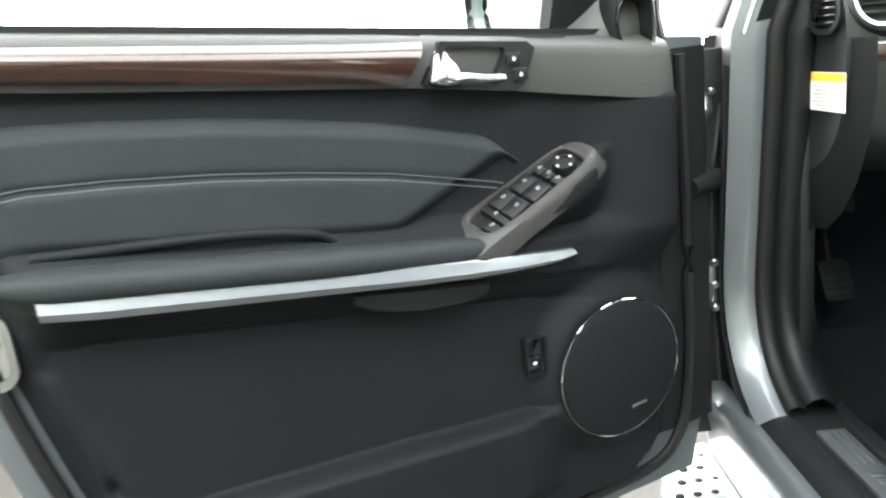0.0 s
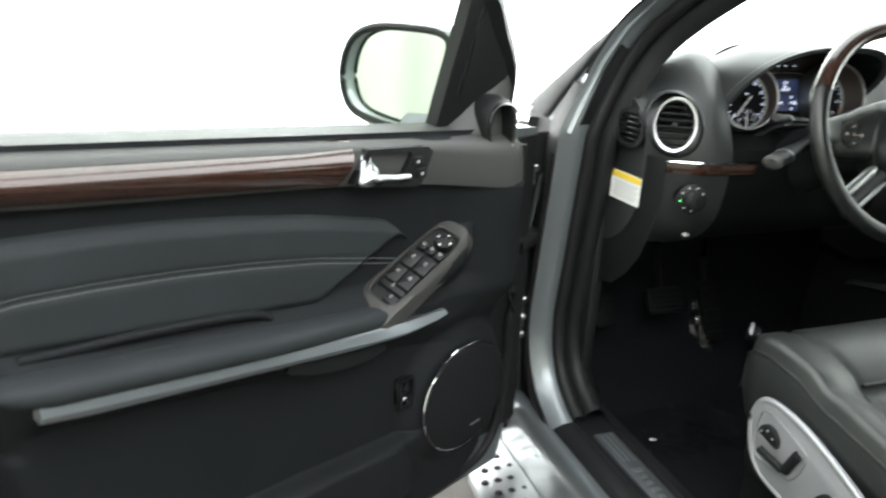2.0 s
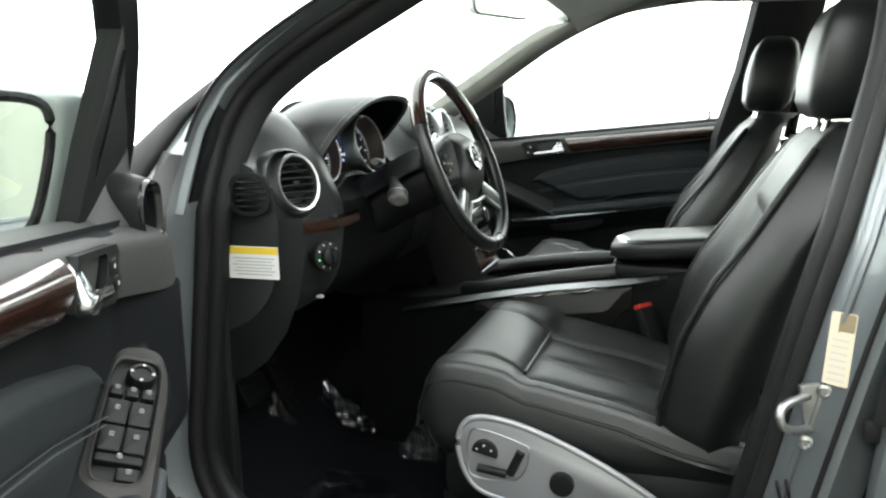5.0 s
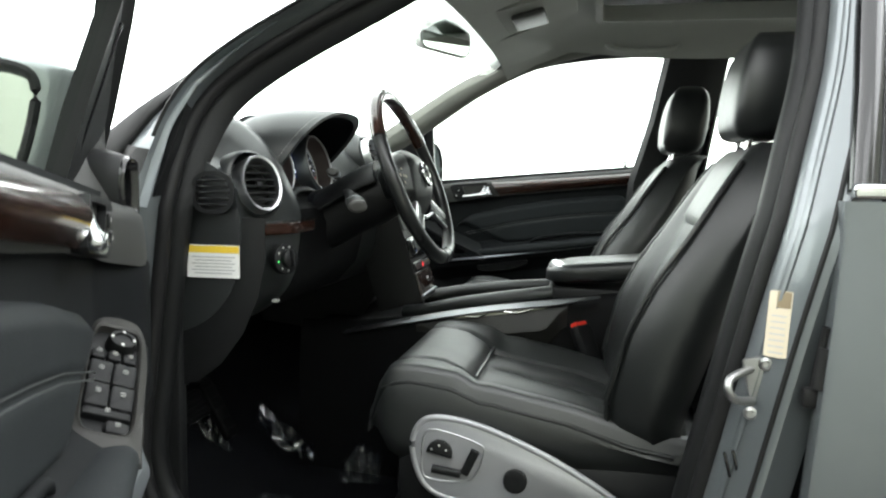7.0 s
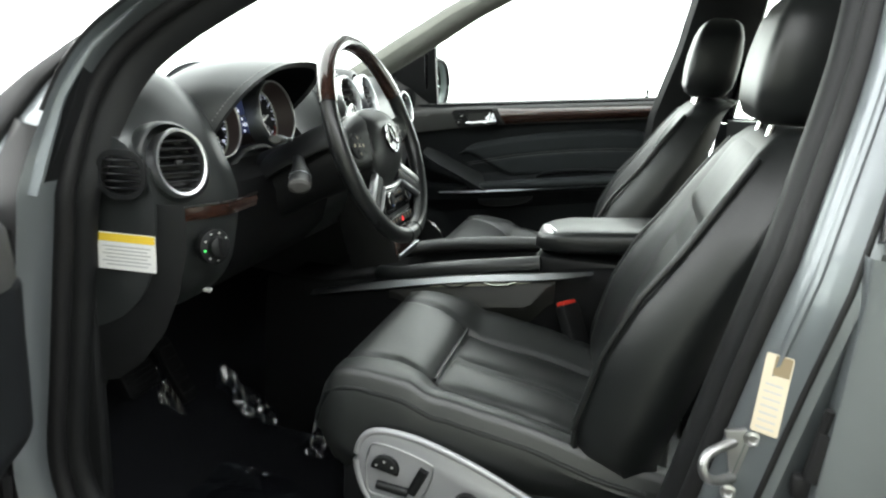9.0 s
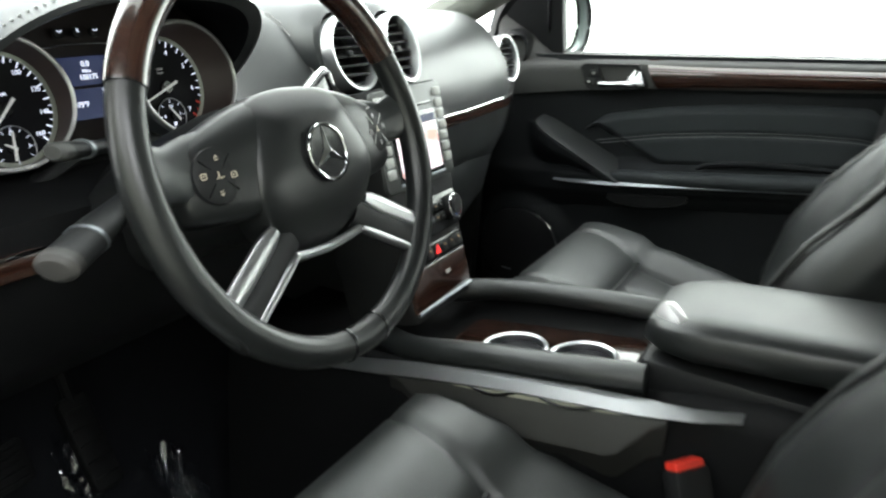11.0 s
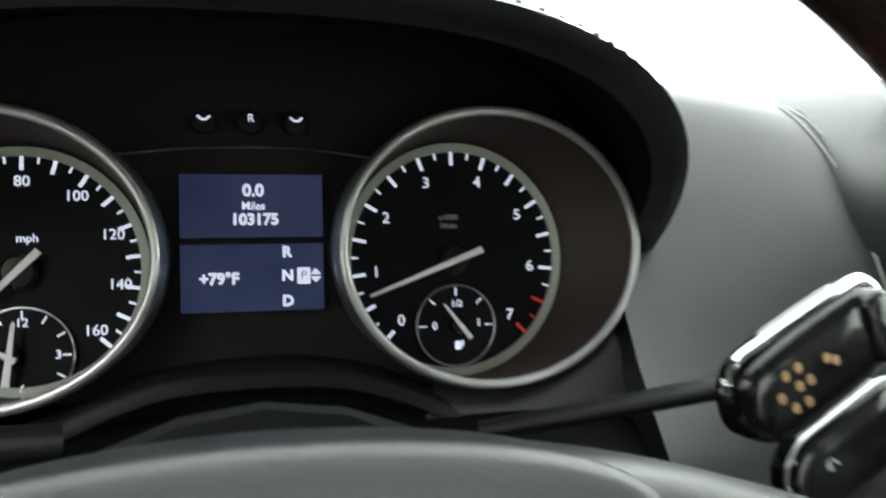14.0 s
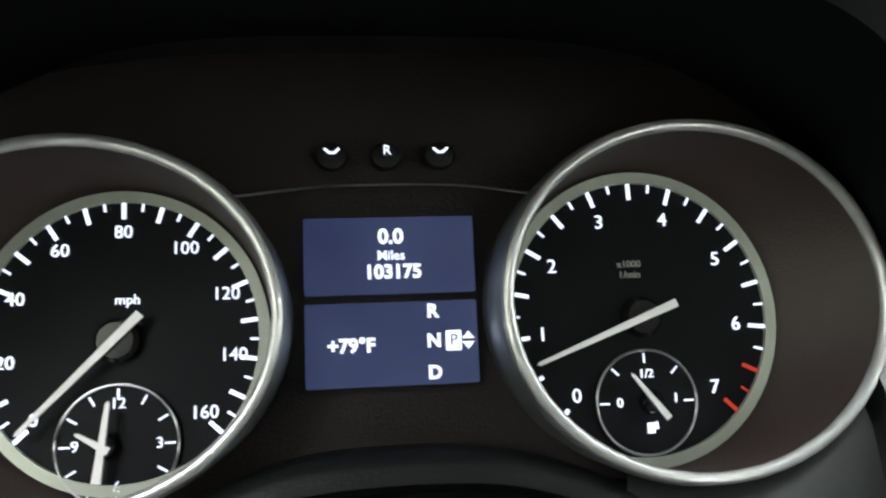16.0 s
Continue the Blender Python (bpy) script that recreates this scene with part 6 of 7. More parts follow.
    arc_out.append(CM @ Vector((0.118 + (0.090 + 0.045 * far) * c, -0.004 + (0.083 + 0.042 * far) * n_, 0.024 + 0.010 * far)))
loft(bm, [arc_in, arc_mid, arc_out], closed=False)
part("bay_corner", bm, VINYL, cl, "soft black corner beside the dial", 60)

# ---------------- steering wheel ----------------
sw = thing("steering_wheel", "black leather steering wheel with walnut upper rim and silver spokes", "steering wheel")
TILT_W = radians(22)
WC = Vector((-0.438, 0.911, 1.262))          # middle of the rim's plane
WM = frame_matrix(WC, (1, 0, 0), (0, math.sin(TILT_W), math.cos(TILT_W)))


def wp(x, y, h=0.0):
    return WM @ Vector((x, y, h))


def rim_arc(a0, a1, n, r=0.1935, closed=False):
    return [wp(r * math.cos(radians(lerp(a0, a1, i / n))), r * math.sin(radians(lerp(a0, a1, i / n)))) for i in range(n if closed else n + 1)]


axis = tuple(WM.to_3x3() @ Vector((0, 0, 1)))
bm = bmesh.new()
tube(bm, rim_arc(25, 155, 40), [0.0172] * 41, 16, flat=0.92, up=axis)
part("wood_rim", bm, WOOD, sw, "glossy walnut rim arc")
bm = bmesh.new()
arc = rim_arc(155, 385, 72)
rad = [0.0157 + 0.0015 * (math.exp(-((i - 12) / 6.0) ** 2) + math.exp(-((i - 60) / 6.0) ** 2)) for i in range(73)]
tube(bm, arc, rad, 16, flat=0.92, up=axis)
part("leather_rim", bm, RIMLEATHER, sw, "black leather rim")
for a in (25, 155, 262, 278):
    bm = bmesh.new()
    tube(bm, rim_arc(a - 0.4, a + 0.4, 2), 0.0172, 16, flat=0.92, up=axis)
    part("rim_joint", bm, GLOSSBLACK, sw)

WM = WM @ Matrix.Translation((0, -0.0075, 0))


WINGS = [(-0.152, 0.028), (-0.115, 0.047), (-0.06, 0.064), (0.0, 0.070), (0.06, 0.064), (0.115, 0.047), (0.152, 0.028), (0.153, 0.0), (0.146, -0.028), (0.11, -0.036), (0.06, -0.038), (0.0, -0.039), (-0.06, -0.038), (-0.11, -0.036), (-0.146, -0.028), (-0.153, 0.0)]
SHIELD = [(-0.073, 0.032), (-0.066, 0.056), (-0.044, 0.067), (0.0, 0.0710), (0.044, 0.067), (0.066, 0.056), (0.073, 0.032), (0.084, -0.008), (0.083, -0.031), (0.066, -0.060), (0.036, -0.079), (0.0, -0.083), (-0.036, -0.079), (-0.066, -0.060), (-0.083, -0.031), (-0.084, -0.008)]


def hub_ring(pts, f, h, cy=0.0, bend=0.0, tuck=0.0):
    """A ring of the hub, drawn in by f, falling away to the sides and towards the upper and lower edges."""
    out = []
    for p in catmull([(x, y, 0) for x, y in pts], 8, True):
        x, y = p.x * f, cy + (p.y - cy) * f
        out.append(wp(x, y, h - tuck * smooth_step(0.0, 0.055, y) * smooth_step(0.6, 0.95, f) - bend * smooth_step(0.06, 0.15, abs(x)) - 4.0 * max(0.0, -y) ** 2 - 6.0 * max(0.0, y - 0.024) ** 2))
    return out


bm = bmesh.new()
loft(bm, [hub_ring(WINGS, f, h, 0.008, 0.013) for f, h in ((0.90, -0.030), (1.0, -0.012), (1.0, -0.001), (0.985, 0.004), (0.96, 0.0075), (0.88, 0.0115), (0.74, 0.0135), (0.5, 0.0138), (0.2, 0.0138))])
part("hub_panel", bm, HUBVINYL, sw, "black hub panel behind the button pads", 60)
bm = bmesh.new()
loft(bm, [hub_ring(SHIELD, f, h, tuck=0.0035) for f, h in ((0.97, -0.030), (1.0, -0.010), (1.0, 0.0100), (0.99, 0.0122), (0.965, 0.0140), (0.92, 0.0157), (0.85, 0.0176), (0.74, 0.0198), (0.6, 0.0215), (0.45, 0.0228), (0.3, 0.0235), (0.12, 0.024))])
part("airbag_cover", bm, HUBVINYL, sw, "black padded airbag cover", 50)
# emblem: ring with a three armed star
em = WM @ Matrix.Translation((0, 0.001, 0.0275)) @ Matrix.Scale(1.08, 4)
bm = bmesh.new()
plate(bm, ellipse(0.0265, 0.0265, 48), em @ Matrix.Translation((0, 0, -0.003)), 0.003)
badge = part("badge", bm, GLOSSBLACK, sw, "round chrome badge")
bm = bmesh.new()
tube(bm, [em @ Vector((0.0245 * math.cos(q), 0.0245 * math.sin(q), 0.001)) for q in np.linspace(0, 2 * math.pi, 56, endpoint=False)], 0.0016, 8, closed=True, up=axis)
part("badge_ring", bm, CHROME, badge)
bm = bmesh.new()
for k in range(3):
    q = radians(90 + 120 * k)
    tip = em @ Vector((0.0245 * math.cos(q), 0.0245 * math.sin(q), 0.0006))
    l = em @ Vector((0.0052 * math.cos(q + 1.05), 0.0052 * math.sin(q + 1.05), 0.0006))
    r = em @ Vector((0.0052 * math.cos(q - 1.05), 0.0052 * math.sin(q - 1.05), 0.0006))
    c = em @ Vector((0, 0, 0.0036))
    vt, vl, vr, vc = (bm.verts.new(p) for p in (tip, l, r, c))
    bm.faces.new((vt, vl, vc))
    bm.faces.new((vt, vc, vr))
    bm.faces.new((vt, vr, vl))
part("badge_arm", bm, CHROME, badge, smooth=0)
# arms to the rim and button pads
for s in (-1, 1):
    bm = bmesh.new()
    rings = []
    for x, y, hy, h in ((0.10, 0.012, 0.036, -0.010), (0.13, 0.014, 0.032, -0.012), (0.155, 0.016, 0.024, -0.012), (0.178, 0.02, 0.026, -0.006), (0.196, 0.024, 0.040, 0.0)):
        rings.append([wp(s * x, y + hy * math.cos(q), h + 0.011 * math.sin(q)) for q in (2 * math.pi * k / 16 for k in range(16))])
    loft(bm, rings)
    part("upper_spoke", bm, VINYL, sw, "black upper spoke", 60)
    pm = WM @ Matrix.Translation((s * 0.118, 0.006 if s < 0 else 0.010, -0.0075)) @ Matrix.Rotation(s * 0.12, 4, "Y")
    bm = bmesh.new()
    plate(bm, ellipse(0.0240, 0.0250, 40), pm, 0.012, 0.003, 0.002)
    pad = part("button_pad", bm, PLASTIC, sw, "round four way button pad")
    for a in (45, 135):
        bm = bmesh.new()
        box(bm, (0, 0, 0), (0.044, 0.0011, 0.0006), 0, pm @ Matrix.Translation((0, 0, 0.0134)) @ Matrix.Rotation(radians(a), 4, "Z"))
        part("groove", bm, GLOSSBLACK, pad, smooth=0)
    for q in (0, 90, 180, 270):
        a = radians(q + 8 * s)
        sm = pm @ Matrix.Translation((0.0150 * math.cos(a), 0.0150 * math.sin(a), 0.0132))
        bm = bmesh.new()
        if q in (0, 180):
            band(bm, round_rect(0.0062, 0.0056, 0.0012, 2), round_rect(0.0044, 0.0038, 0.0008, 2), sm, 0.0006)
            plate(bm, round_rect(0.0030, 0.0010, 0.0003, 1), sm, 0.0006)
        else:
            up_ = 1 if q == 90 else -1
            plate(bm, [(-0.0022, 0), (0.0022, 0), (0, 0.0026 * up_)][::up_], sm, 0.0006)
            plate(bm, round_rect(0.0036, 0.0010, 0.0003, 1), sm @ Matrix.Translation((0, -0.0016 * up_, 0)), 0.0006)
        part("symbol", bm, TANMARK if s < 0 else GREYINK, pad)
    bm = bmesh.new()
    plate(bm, round_rect(0.0075, 0.0011, 0.0003, 1), pm @ Matrix.Translation((0, -0.002, 0.0145)), 0.0005)
    plate(bm, round_rect(0.0014, 0.0050, 0.0003, 1), pm @ Matrix.Translation((-0.001, 0.001, 0.0145)), 0.0005)
    part("symbol", bm, TANMARK, pad)
    # lower spoke: dark web with two silver bars
    bm = bmesh.new()
    rings = []
    for x, y, h in ((0.052, -0.062, -0.008), (0.075, -0.077, -0.008), (0.105, -0.097, -0.006), (0.142, -0.118, -0.004), (0.158, -0.127, 0.0)):
        rings.append([wp(s * (x + 0.011 * math.cos(q)), y + 0.017 * math.cos(q), h + 0.009 * math.sin(q)) for q in (2 * math.pi * k / 14 for k in range(14))])
    loft(bm, rings)
    part("lower_spoke", bm, PLASTIC, sw, "black lower spoke", 60)
    for (x0, y0), (x1, y1), r0 in (((0.070, -0.055), (0.160, -0.107), 0.0115), ((0.052, -0.084), (0.140, -0.135), 0.0052)):
        bm = bmesh.new()
        rings = []
        for t in np.linspace(0, 1, 9):
            x, y = lerp(x0, x1, t), lerp(y0, y1, t)
            rr = r0 * (0.55 + 0.45 * min(1, t * 6)) * (1.0 - 0.1 * t)
            d = Vector((x1 - x0, y1 - y0)).normalized()
            nx, ny = -d.y, d.x
            rings.append([wp(s * (x + nx * rr * math.cos(q)), y + ny * rr * math.cos(q), -0.003 + 0.003 * t + 0.006 * math.sin(q)) for q in (2 * math.pi * k / 12 for k in range(12))])
        loft(bm, rings)
        part("spoke_trim", bm, SILVER, sw, "satin silver spoke trim", 60)
    bm = bmesh.new()
    tube(bm, catmull([wp(s * 0.053, -0.084, -0.004), wp(s * 0.03, -0.087, -0.006), wp(0.0, -0.089, -0.007)], 5), 0.0048, 8, up=axis)
    part("lower_trim", bm, SILVER, sw)
# column shroud
bm = bmesh.new()
rings = []
for h, rx, ry, dy in ((-0.02, 0.045, 0.045, 0), (-0.05, 0.060, 0.055, -0.004), (-0.10, 0.066, 0.062, -0.006), (-0.16, 0.068, 0.064, -0.006), (-0.24, 0.075, 0.07, -0.01)):
    rings.append([wp(rx * math.cos(q), dy + ry * math.sin(q), h) for q in (2 * math.pi * k / 24 for k in range(24))])
loft(bm, rings)
part("column_shroud", bm, PLASTIC, sw, "black column shroud", 60)
bm = bmesh.new()
rings = []
for h, rx, dy in ((-0.07, 0.075, 0.052), (-0.10, 0.085, 0.052), (-0.16, 0.09, 0.045), (-0.22, 0.10, 0.035)):
    rings.append([wp(rx * math.cos(q), dy + 0.020 * math.sin(q) - 0.03 * math.cos(q) ** 2, h) for q in (2 * math.pi * k / 24 for k in range(24))])
loft(bm, rings)
part("shroud_gaiter", bm, PLASTIC, sw, "black gaiter over the column", 60)


def stalk(name, label, pts, rads, mat=PLASTIC, tipmat=None):
    t = thing(name, label, "control stalk")
    bm = bmesh.new()
    path = catmull(pts, 6)
    n = len(rads) - 1
    rr = [lerp(rads[min(n, int(i / 6))], rads[min(n, int(i / 6) + 1)], (i % 6) / 6) for i in range(len(path))]
    tube(bm, path, rr, 14, flat=0.66)
    part("lever", bm, mat, t, smooth=50)
    if tipmat:
        bm = bmesh.new()
        d = (path[-1] - path[-2]).normalized()
        tube(bm, [path[-1] - d * 0.002, path[-1] + d * 0.008, path[-1] + d * 0.012], [rads[-1] * 1.02, rads[-1] * 1.0, rads[-1] * 0.7], 14, flat=0.66)
        part("tip", bm, tipmat, t, "grey stalk tip")
        bm = bmesh.new()
        p_ = path[-5]
        tube(bm, [p_ - d * 0.002, p_ + d * 0.002], rads[-1] * 1.04, 14, flat=0.68)
        part("collar", bm, GREYSILVER, t)
    return t


stalk("turn_signal_stalk", "black turn signal stalk with grey end below the wheel", [(-0.50, 1.05, 1.228), (-0.56, 1.02, 1.218), (-0.61, 0.995, 1.210), (-0.662, 0.972, 1.201)], [0.010, 0.012, 0.019, 0.0195], PLASTIC, CONSOLEGREY)
stalk("cruise_stalk", "short black cruise control stalk above the turn signal", [(-0.50, 1.07, 1.255), (-0.56, 1.055, 1.262), (-0.60, 1.045, 1.267)], [0.008, 0.010, 0.013], PLASTIC, GREYVINYL)
gs = stalk("gear_selector_stalk", "black gear selector stalk with silver edge and amber marks", [(-0.36, 1.075, 1.245), (-0.31, 1.055, 1.262), (-0.275, 1.045, 1.272)], [0.005, 0.0055, 0.006])
gm = frame_matrix((-0.255, 1.046, 1.279), (0.86, 0.22, 0.36), (-0.4, 0.12, 0.9)) @ Matrix.Scale(0.86, 4)
bm = bmesh.new()
plate(bm, [(p.x, p.y) for p in catmull([(-0.0425, -0.002, 0), (-0.038, 0.013, 0), (-0.022, 0.019, 0), (0.018, 0.020, 0), (0.036, 0.018, 0), (0.0425, 0.009, 0), (0.041, -0.010, 0), (0.030, -0.0185, 0), (0.0, -0.021, 0), (-0.025, -0.020, 0), (-0.038, -0.013, 0)], 5, True)], gm, 0.016, 0.006, 0.001)
part("paddle", bm, GLOSSBLACK, gs, "gloss black paddle", 50)
bm = bmesh.new()
ol = round_rect(0.088, 0.043, 0.013, 6)
seg_ = [gm @ Vector((x, y, 0.010)) for x, y in ol if y > -0.004]
tube(bm, seg_[:], 0.0022, 8)
part("silver_edge", bm, CHROME, gs)
bm = bmesh.new()
for x, y in ((-0.026, 0.001), (-0.021, 0.008), (-0.021, -0.006), (-0.016, 0.001), (-0.014, 0.008), (-0.014, -0.007), (-0.010, 0.0005), (0.001, 0.004), (0.005, 0.001)):
    plate(bm, round_rect(0.0034, 0.0040, 0.001, 2), gm @ Matrix.Translation((x, y, 0.0174)), 0.0004)
part("amber_symbol", bm, AMBERMARK, gs)
bm = bmesh.new()
plate(bm, round_rect(0.015, 0.032, 0.006, 4), gm @ Matrix.Translation((0.034, 0.0005, 0.011)), 0.0085, 0.003)
part("end_button", bm, GLOSSBLACK, gs, "black end button", 50)
lm_ = gm @ Matrix.Translation((0.018, -0.056, -0.010))
bm = bmesh.new()
plate(bm, round_rect(0.082, 0.042, 0.018, 6), lm_, 0.012, 0.005, 0.001)
lower = part("lower_pad", bm, GLOSSBLACK, gs, "gloss black pad below the paddle", 50)
bm = bmesh.new()
tube(bm, [lm_ @ Vector((x, y, 0.009)) for x, y in round_rect(0.083, 0.043, 0.0185, 8) if y > 0.004 or x > 0.03], 0.0008, 6)
part("bright_edge", bm, SILVER, lower)
bm = bmesh.new()
plate(bm, [(-0.003, -0.0015), (0.0, -0.003), (0.0, 0.003), (-0.003, 0.0015)], lm_ @ Matrix.Translation((-0.018, 0.006, 0.0125)), 0.0006)
plate(bm, round_rect(0.0012, 0.0055, 0.0004, 1), lm_ @ Matrix.Translation((-0.0155, 0.006, 0.0125)) @ Matrix.Rotation(0.6, 4, "Z"), 0.0006)
part("symbol", bm, GREYINK, lower)

# ---------------- centre stack ----------------
stack = thing("centre_stack", "black centre stack with lit navigation screen and climate knobs", "centre stack")
S0, S1 = Vector((0, 0.978, 0.925)), Vector((0, 1.072, 1.245))
SUP = (S1 - S0).normalized()
SM = frame_matrix(S0, (1, 0, 0), SUP)


def sp(x, y, h=0.0):
    return SM @ Matrix.Translation((x, y, h))


bm = bmesh.new()
rings = []
for y, hw in ((-0.01, 0.088), (0.05, 0.093), (0.12, 0.097), (0.25, 0.104), (0.337, 0.103), (0.350, 0.097)):
    rings.append([SM @ Vector(p) for p in ((-hw, y, 0), (-hw + 0.004, y, 0.006), (0, y, 0.008), (hw - 0.004, y, 0.006), (hw, y, 0), (hw, y, -0.12), (-hw, y, -0.12))])
loft(bm, rings)
part("stack_body", bm, PLASTIC, stack, "black stack body", 40)
bm = bmesh.new()
plate(bm, round_rect(0.203, 0.152, 0.010), sp(0, 0.271, 0.006), 0.006, 0.002)
hu = part("head_unit", bm, HEADGREY, stack, "satin grey head unit")
bm = bmesh.new()
plate(bm, round_rect(0.136, 0.100, 0.004), sp(0.002, 0.256, 0.011), 0.003, 0.001)
part("screen_frame", bm, GLOSSBLACK, hu)
bm = bmesh.new()
plate(bm, round_rect(0.122, 0.086, 0.001, 1), sp(0.002, 0.256, 0.0125), 0.002)
part("screen", bm, SCREEN, hu, "lit white navigation screen", 0)
bm = bmesh.new()
plate(bm, round_rect(0.122, 0.012, 0.0005, 1), sp(0.002, 0.293, 0.0148), 0.0004)
part("screen_header", bm, LCD, hu, "blue header line", 0)
bm = bmesh.new()
box(bm, (0, 0, 0), (0.138, 0.005, 0.003), 0.001, sp(0.002, 0.2035, 0.0128))
part("screen_edge", bm, GREYSILVER, hu)
bm = bmesh.new()
box(bm, (0, 0, 0), (0.128, 0.005, 0.003), 0.001, sp(0.0, 0.3165, 0.0112))
part("disc_slot", bm, GLOSSBLACK, hu)
for s in (-1, 1):
    for k in range(7):
        bm = bmesh.new()
        plate(bm, round_rect(0.021, 0.0145, 0.004), sp(s * 0.0855, 0.331 - 0.0178 * k, 0.0115), 0.0035, 0.0014)
        part("side_button", bm, PALEGREY, hu)
bm = bmesh.new()
plate(bm, round_rect(0.178, 0.060, 0.006), sp(0, 0.140, 0.006), 0.004, 0.001)
cp = part("climate_panel", bm, GLOSSBLACK, stack, "black climate panel")
for s in (-1, 1):
    m = sp(s * 0.067, 0.142, 0.009)
    bm = bmesh.new()
    lathe(bm, [(0.021, 0.0), (0.021, 0.010), (0.019, 0.013), (0.014, 0.013), (0.013, 0.016), (0.001, 0.0165)], m, 30)
    kb = part("climate_knob", bm, PLASTIC, cp, "climate knob with chrome rim")
    bm = bmesh.new()
    tube(bm, [m @ Vector((0.0205 * math.cos(q), 0.0205 * math.sin(q), 0.012)) for q in np.linspace(0, 2 * math.pi, 32, endpoint=False)], 0.0013, 6, closed=True)
    part("rim", bm, CHROME, kb)
    for x, mt in ((-0.004, BLUEMARK), (0.005, REDMARK)):
        bm = bmesh.new()
        plate(bm, round_rect(0.005, 0.003, 0.001, 2), m @ Matrix.Translation((x, -0.012, 0.0145)), 0.0004)
        part("symbol", bm, mt, kb)
for r_, y in ((0, 0.152), (1, 0.134)):
    for k in range(5):
        bm = bmesh.new()
        plate(bm, round_rect(0.0155, 0.012, 0.002, 2), sp(-0.036 + 0.018 * k, y, 0.009), 0.004, 0.001)
        b_ = part("climate_button", bm, PLASTIC, cp)
        bm = bmesh.new()
        plate(bm, round_rect(0.005, 0.002, 0.0005, 1), sp(-0.036 + 0.018 * k, y, 0.0131), 0.0003)
        part("symbol", bm, AMBERMARK if k % 2 else GREYINK, b_)
bm = bmesh.new()
plate(bm, round_rect(0.176, 0.028, 0.005), sp(0, 0.086, 0.006), 0.004, 0.001)
sr = part("switch_panel", bm, GLOSSBLACK, stack, "black switch row")
for k in range(-3, 4):
    bm = bmesh.new()
    plate(bm, round_rect(0.021, 0.020, 0.002, 2), sp(0.0235 * k, 0.086, 0.009), 0.004, 0.001)
    b_ = part("switch", bm, PLASTIC, sr)
    bm = bmesh.new()
    if k == 0:
        plate(bm, [(-0.008, -0.006), (0.008, -0.006), (0, 0.008)], sp(0.0, 0.086, 0.0131), 0.0006)
        part("hazard_symbol", bm, HAZARD, b_, "lit red hazard triangle", 0)
    else:
        plate(bm, round_rect(0.006, 0.0022, 0.0005, 1), sp(0.0235 * k, 0.089, 0.0131), 0.0003)
        part("symbol", bm, AMBERMARK, b_)
bm = bmesh.new()
plate(bm, round_rect(0.176, 0.066, 0.005), sp(0, 0.036, 0.005), 0.006, 0.002)
wf = part("walnut_flap", bm, WOOD, stack, "dark walnut flap")
bm = bmesh.new()
tube(bm, [sp(x, 0.004 + 0.2 * (0.09 - abs(x)) * 0.05, 0.012) @ Vector((0, 0, 0)) for x in np.linspace(-0.088, 0.088, 9)], 0.0032, 8)
part("silver_line", bm, GREYSILVER, wf)
bm = bmesh.new()
plate(bm, round_rect(0.014, 0.006, 0.001, 2), sp(0.02, 0.044, 0.0112), 0.001)
part("symbol", bm, GREYINK, wf)

# ---------------- centre console ----------------
con = thing("centre_console", "black centre console with silver rails and walnut cup holder deck", "centre console")


def con_z(y):
    return 0.862 + (1.157 - y) * 0.155


bm = bmesh.new()
rings = []
for y in np.linspace(1.30, -0.15, 20):
    z = con_z(min(y, 1.16)) if y > 0.45 else con_z(0.45)
    hw = 0.158 - 0.02 * smooth_step(0.9, 1.25, y) - 0.034 * smooth_step(0.66, 0.58, y)
    rings.append([V(-hw - 0.03, y, 0.44), V(-hw - 0.022, y, z - 0.12), V(-hw - 0.012, y, z - 0.04), V(-hw - 0.002, y, z - 0.008), V(-hw + 0.012, y, z - 0.002), V(-0.10, y, z - 0.03), V(0.10, y, z - 0.03),
                  V(hw - 0.012, y, z - 0.002), V(hw + 0.002, y, z - 0.008), V(hw + 0.012, y, z - 0.04), V(hw + 0.022, y, z - 0.12), V(hw + 0.03, y, 0.44)])
loft(bm, rings)
part("console_body", bm, KNEEBLACK, con, "black console body", 50)
for s in (-1, 1):
    bm = bmesh.new()
    rings = []
    for k in range(25):
        t = k / 24
        y = lerp(1.165, 0.488, t)
        z = 0.846 + 0.118 * t - 0.006 + 0.026 * math.sin(math.pi * t * 0.9) * 0.8
        h = 0.017 * min(1, 0.35 + t * 2.2) * (1 - 0.80 * smooth_step(0.78, 1.0, t))
        x = 0.172 - 0.016 * smooth_step(0.90, 1.0, t) ** 2
        rings.append([V(s * (x - 0.012), y, z), V(s * (x + 0.001), y, z - 0.001), V(s * (x + 0.012), y, z - h * 0.75), V(s * (x + 0.008), y, z - h), V(s * (x - 0.010), y, z - h)])
    loft(bm, rings)
    part("silver_rail", bm, RAILSILVER, con, "satin silver side rail", 40)
    bm = bmesh.new()
    dz = 0.0 if s < 0 else 0.008
    tube(bm, catmull([(s * 0.105, 1.01, 0.888 + dz), (s * 0.128, 0.95, 0.899 + dz), (s * 0.136, 0.85, 0.924), (s * 0.136, 0.72, 0.947 - dz), (s * 0.132, 0.61, 0.964 - dz * 2)], 8), 0.023, 14, flat=0.85)
    part("grab_bar", bm, LEATHER, con, "black padded grab bar", 60)
bm = bmesh.new()
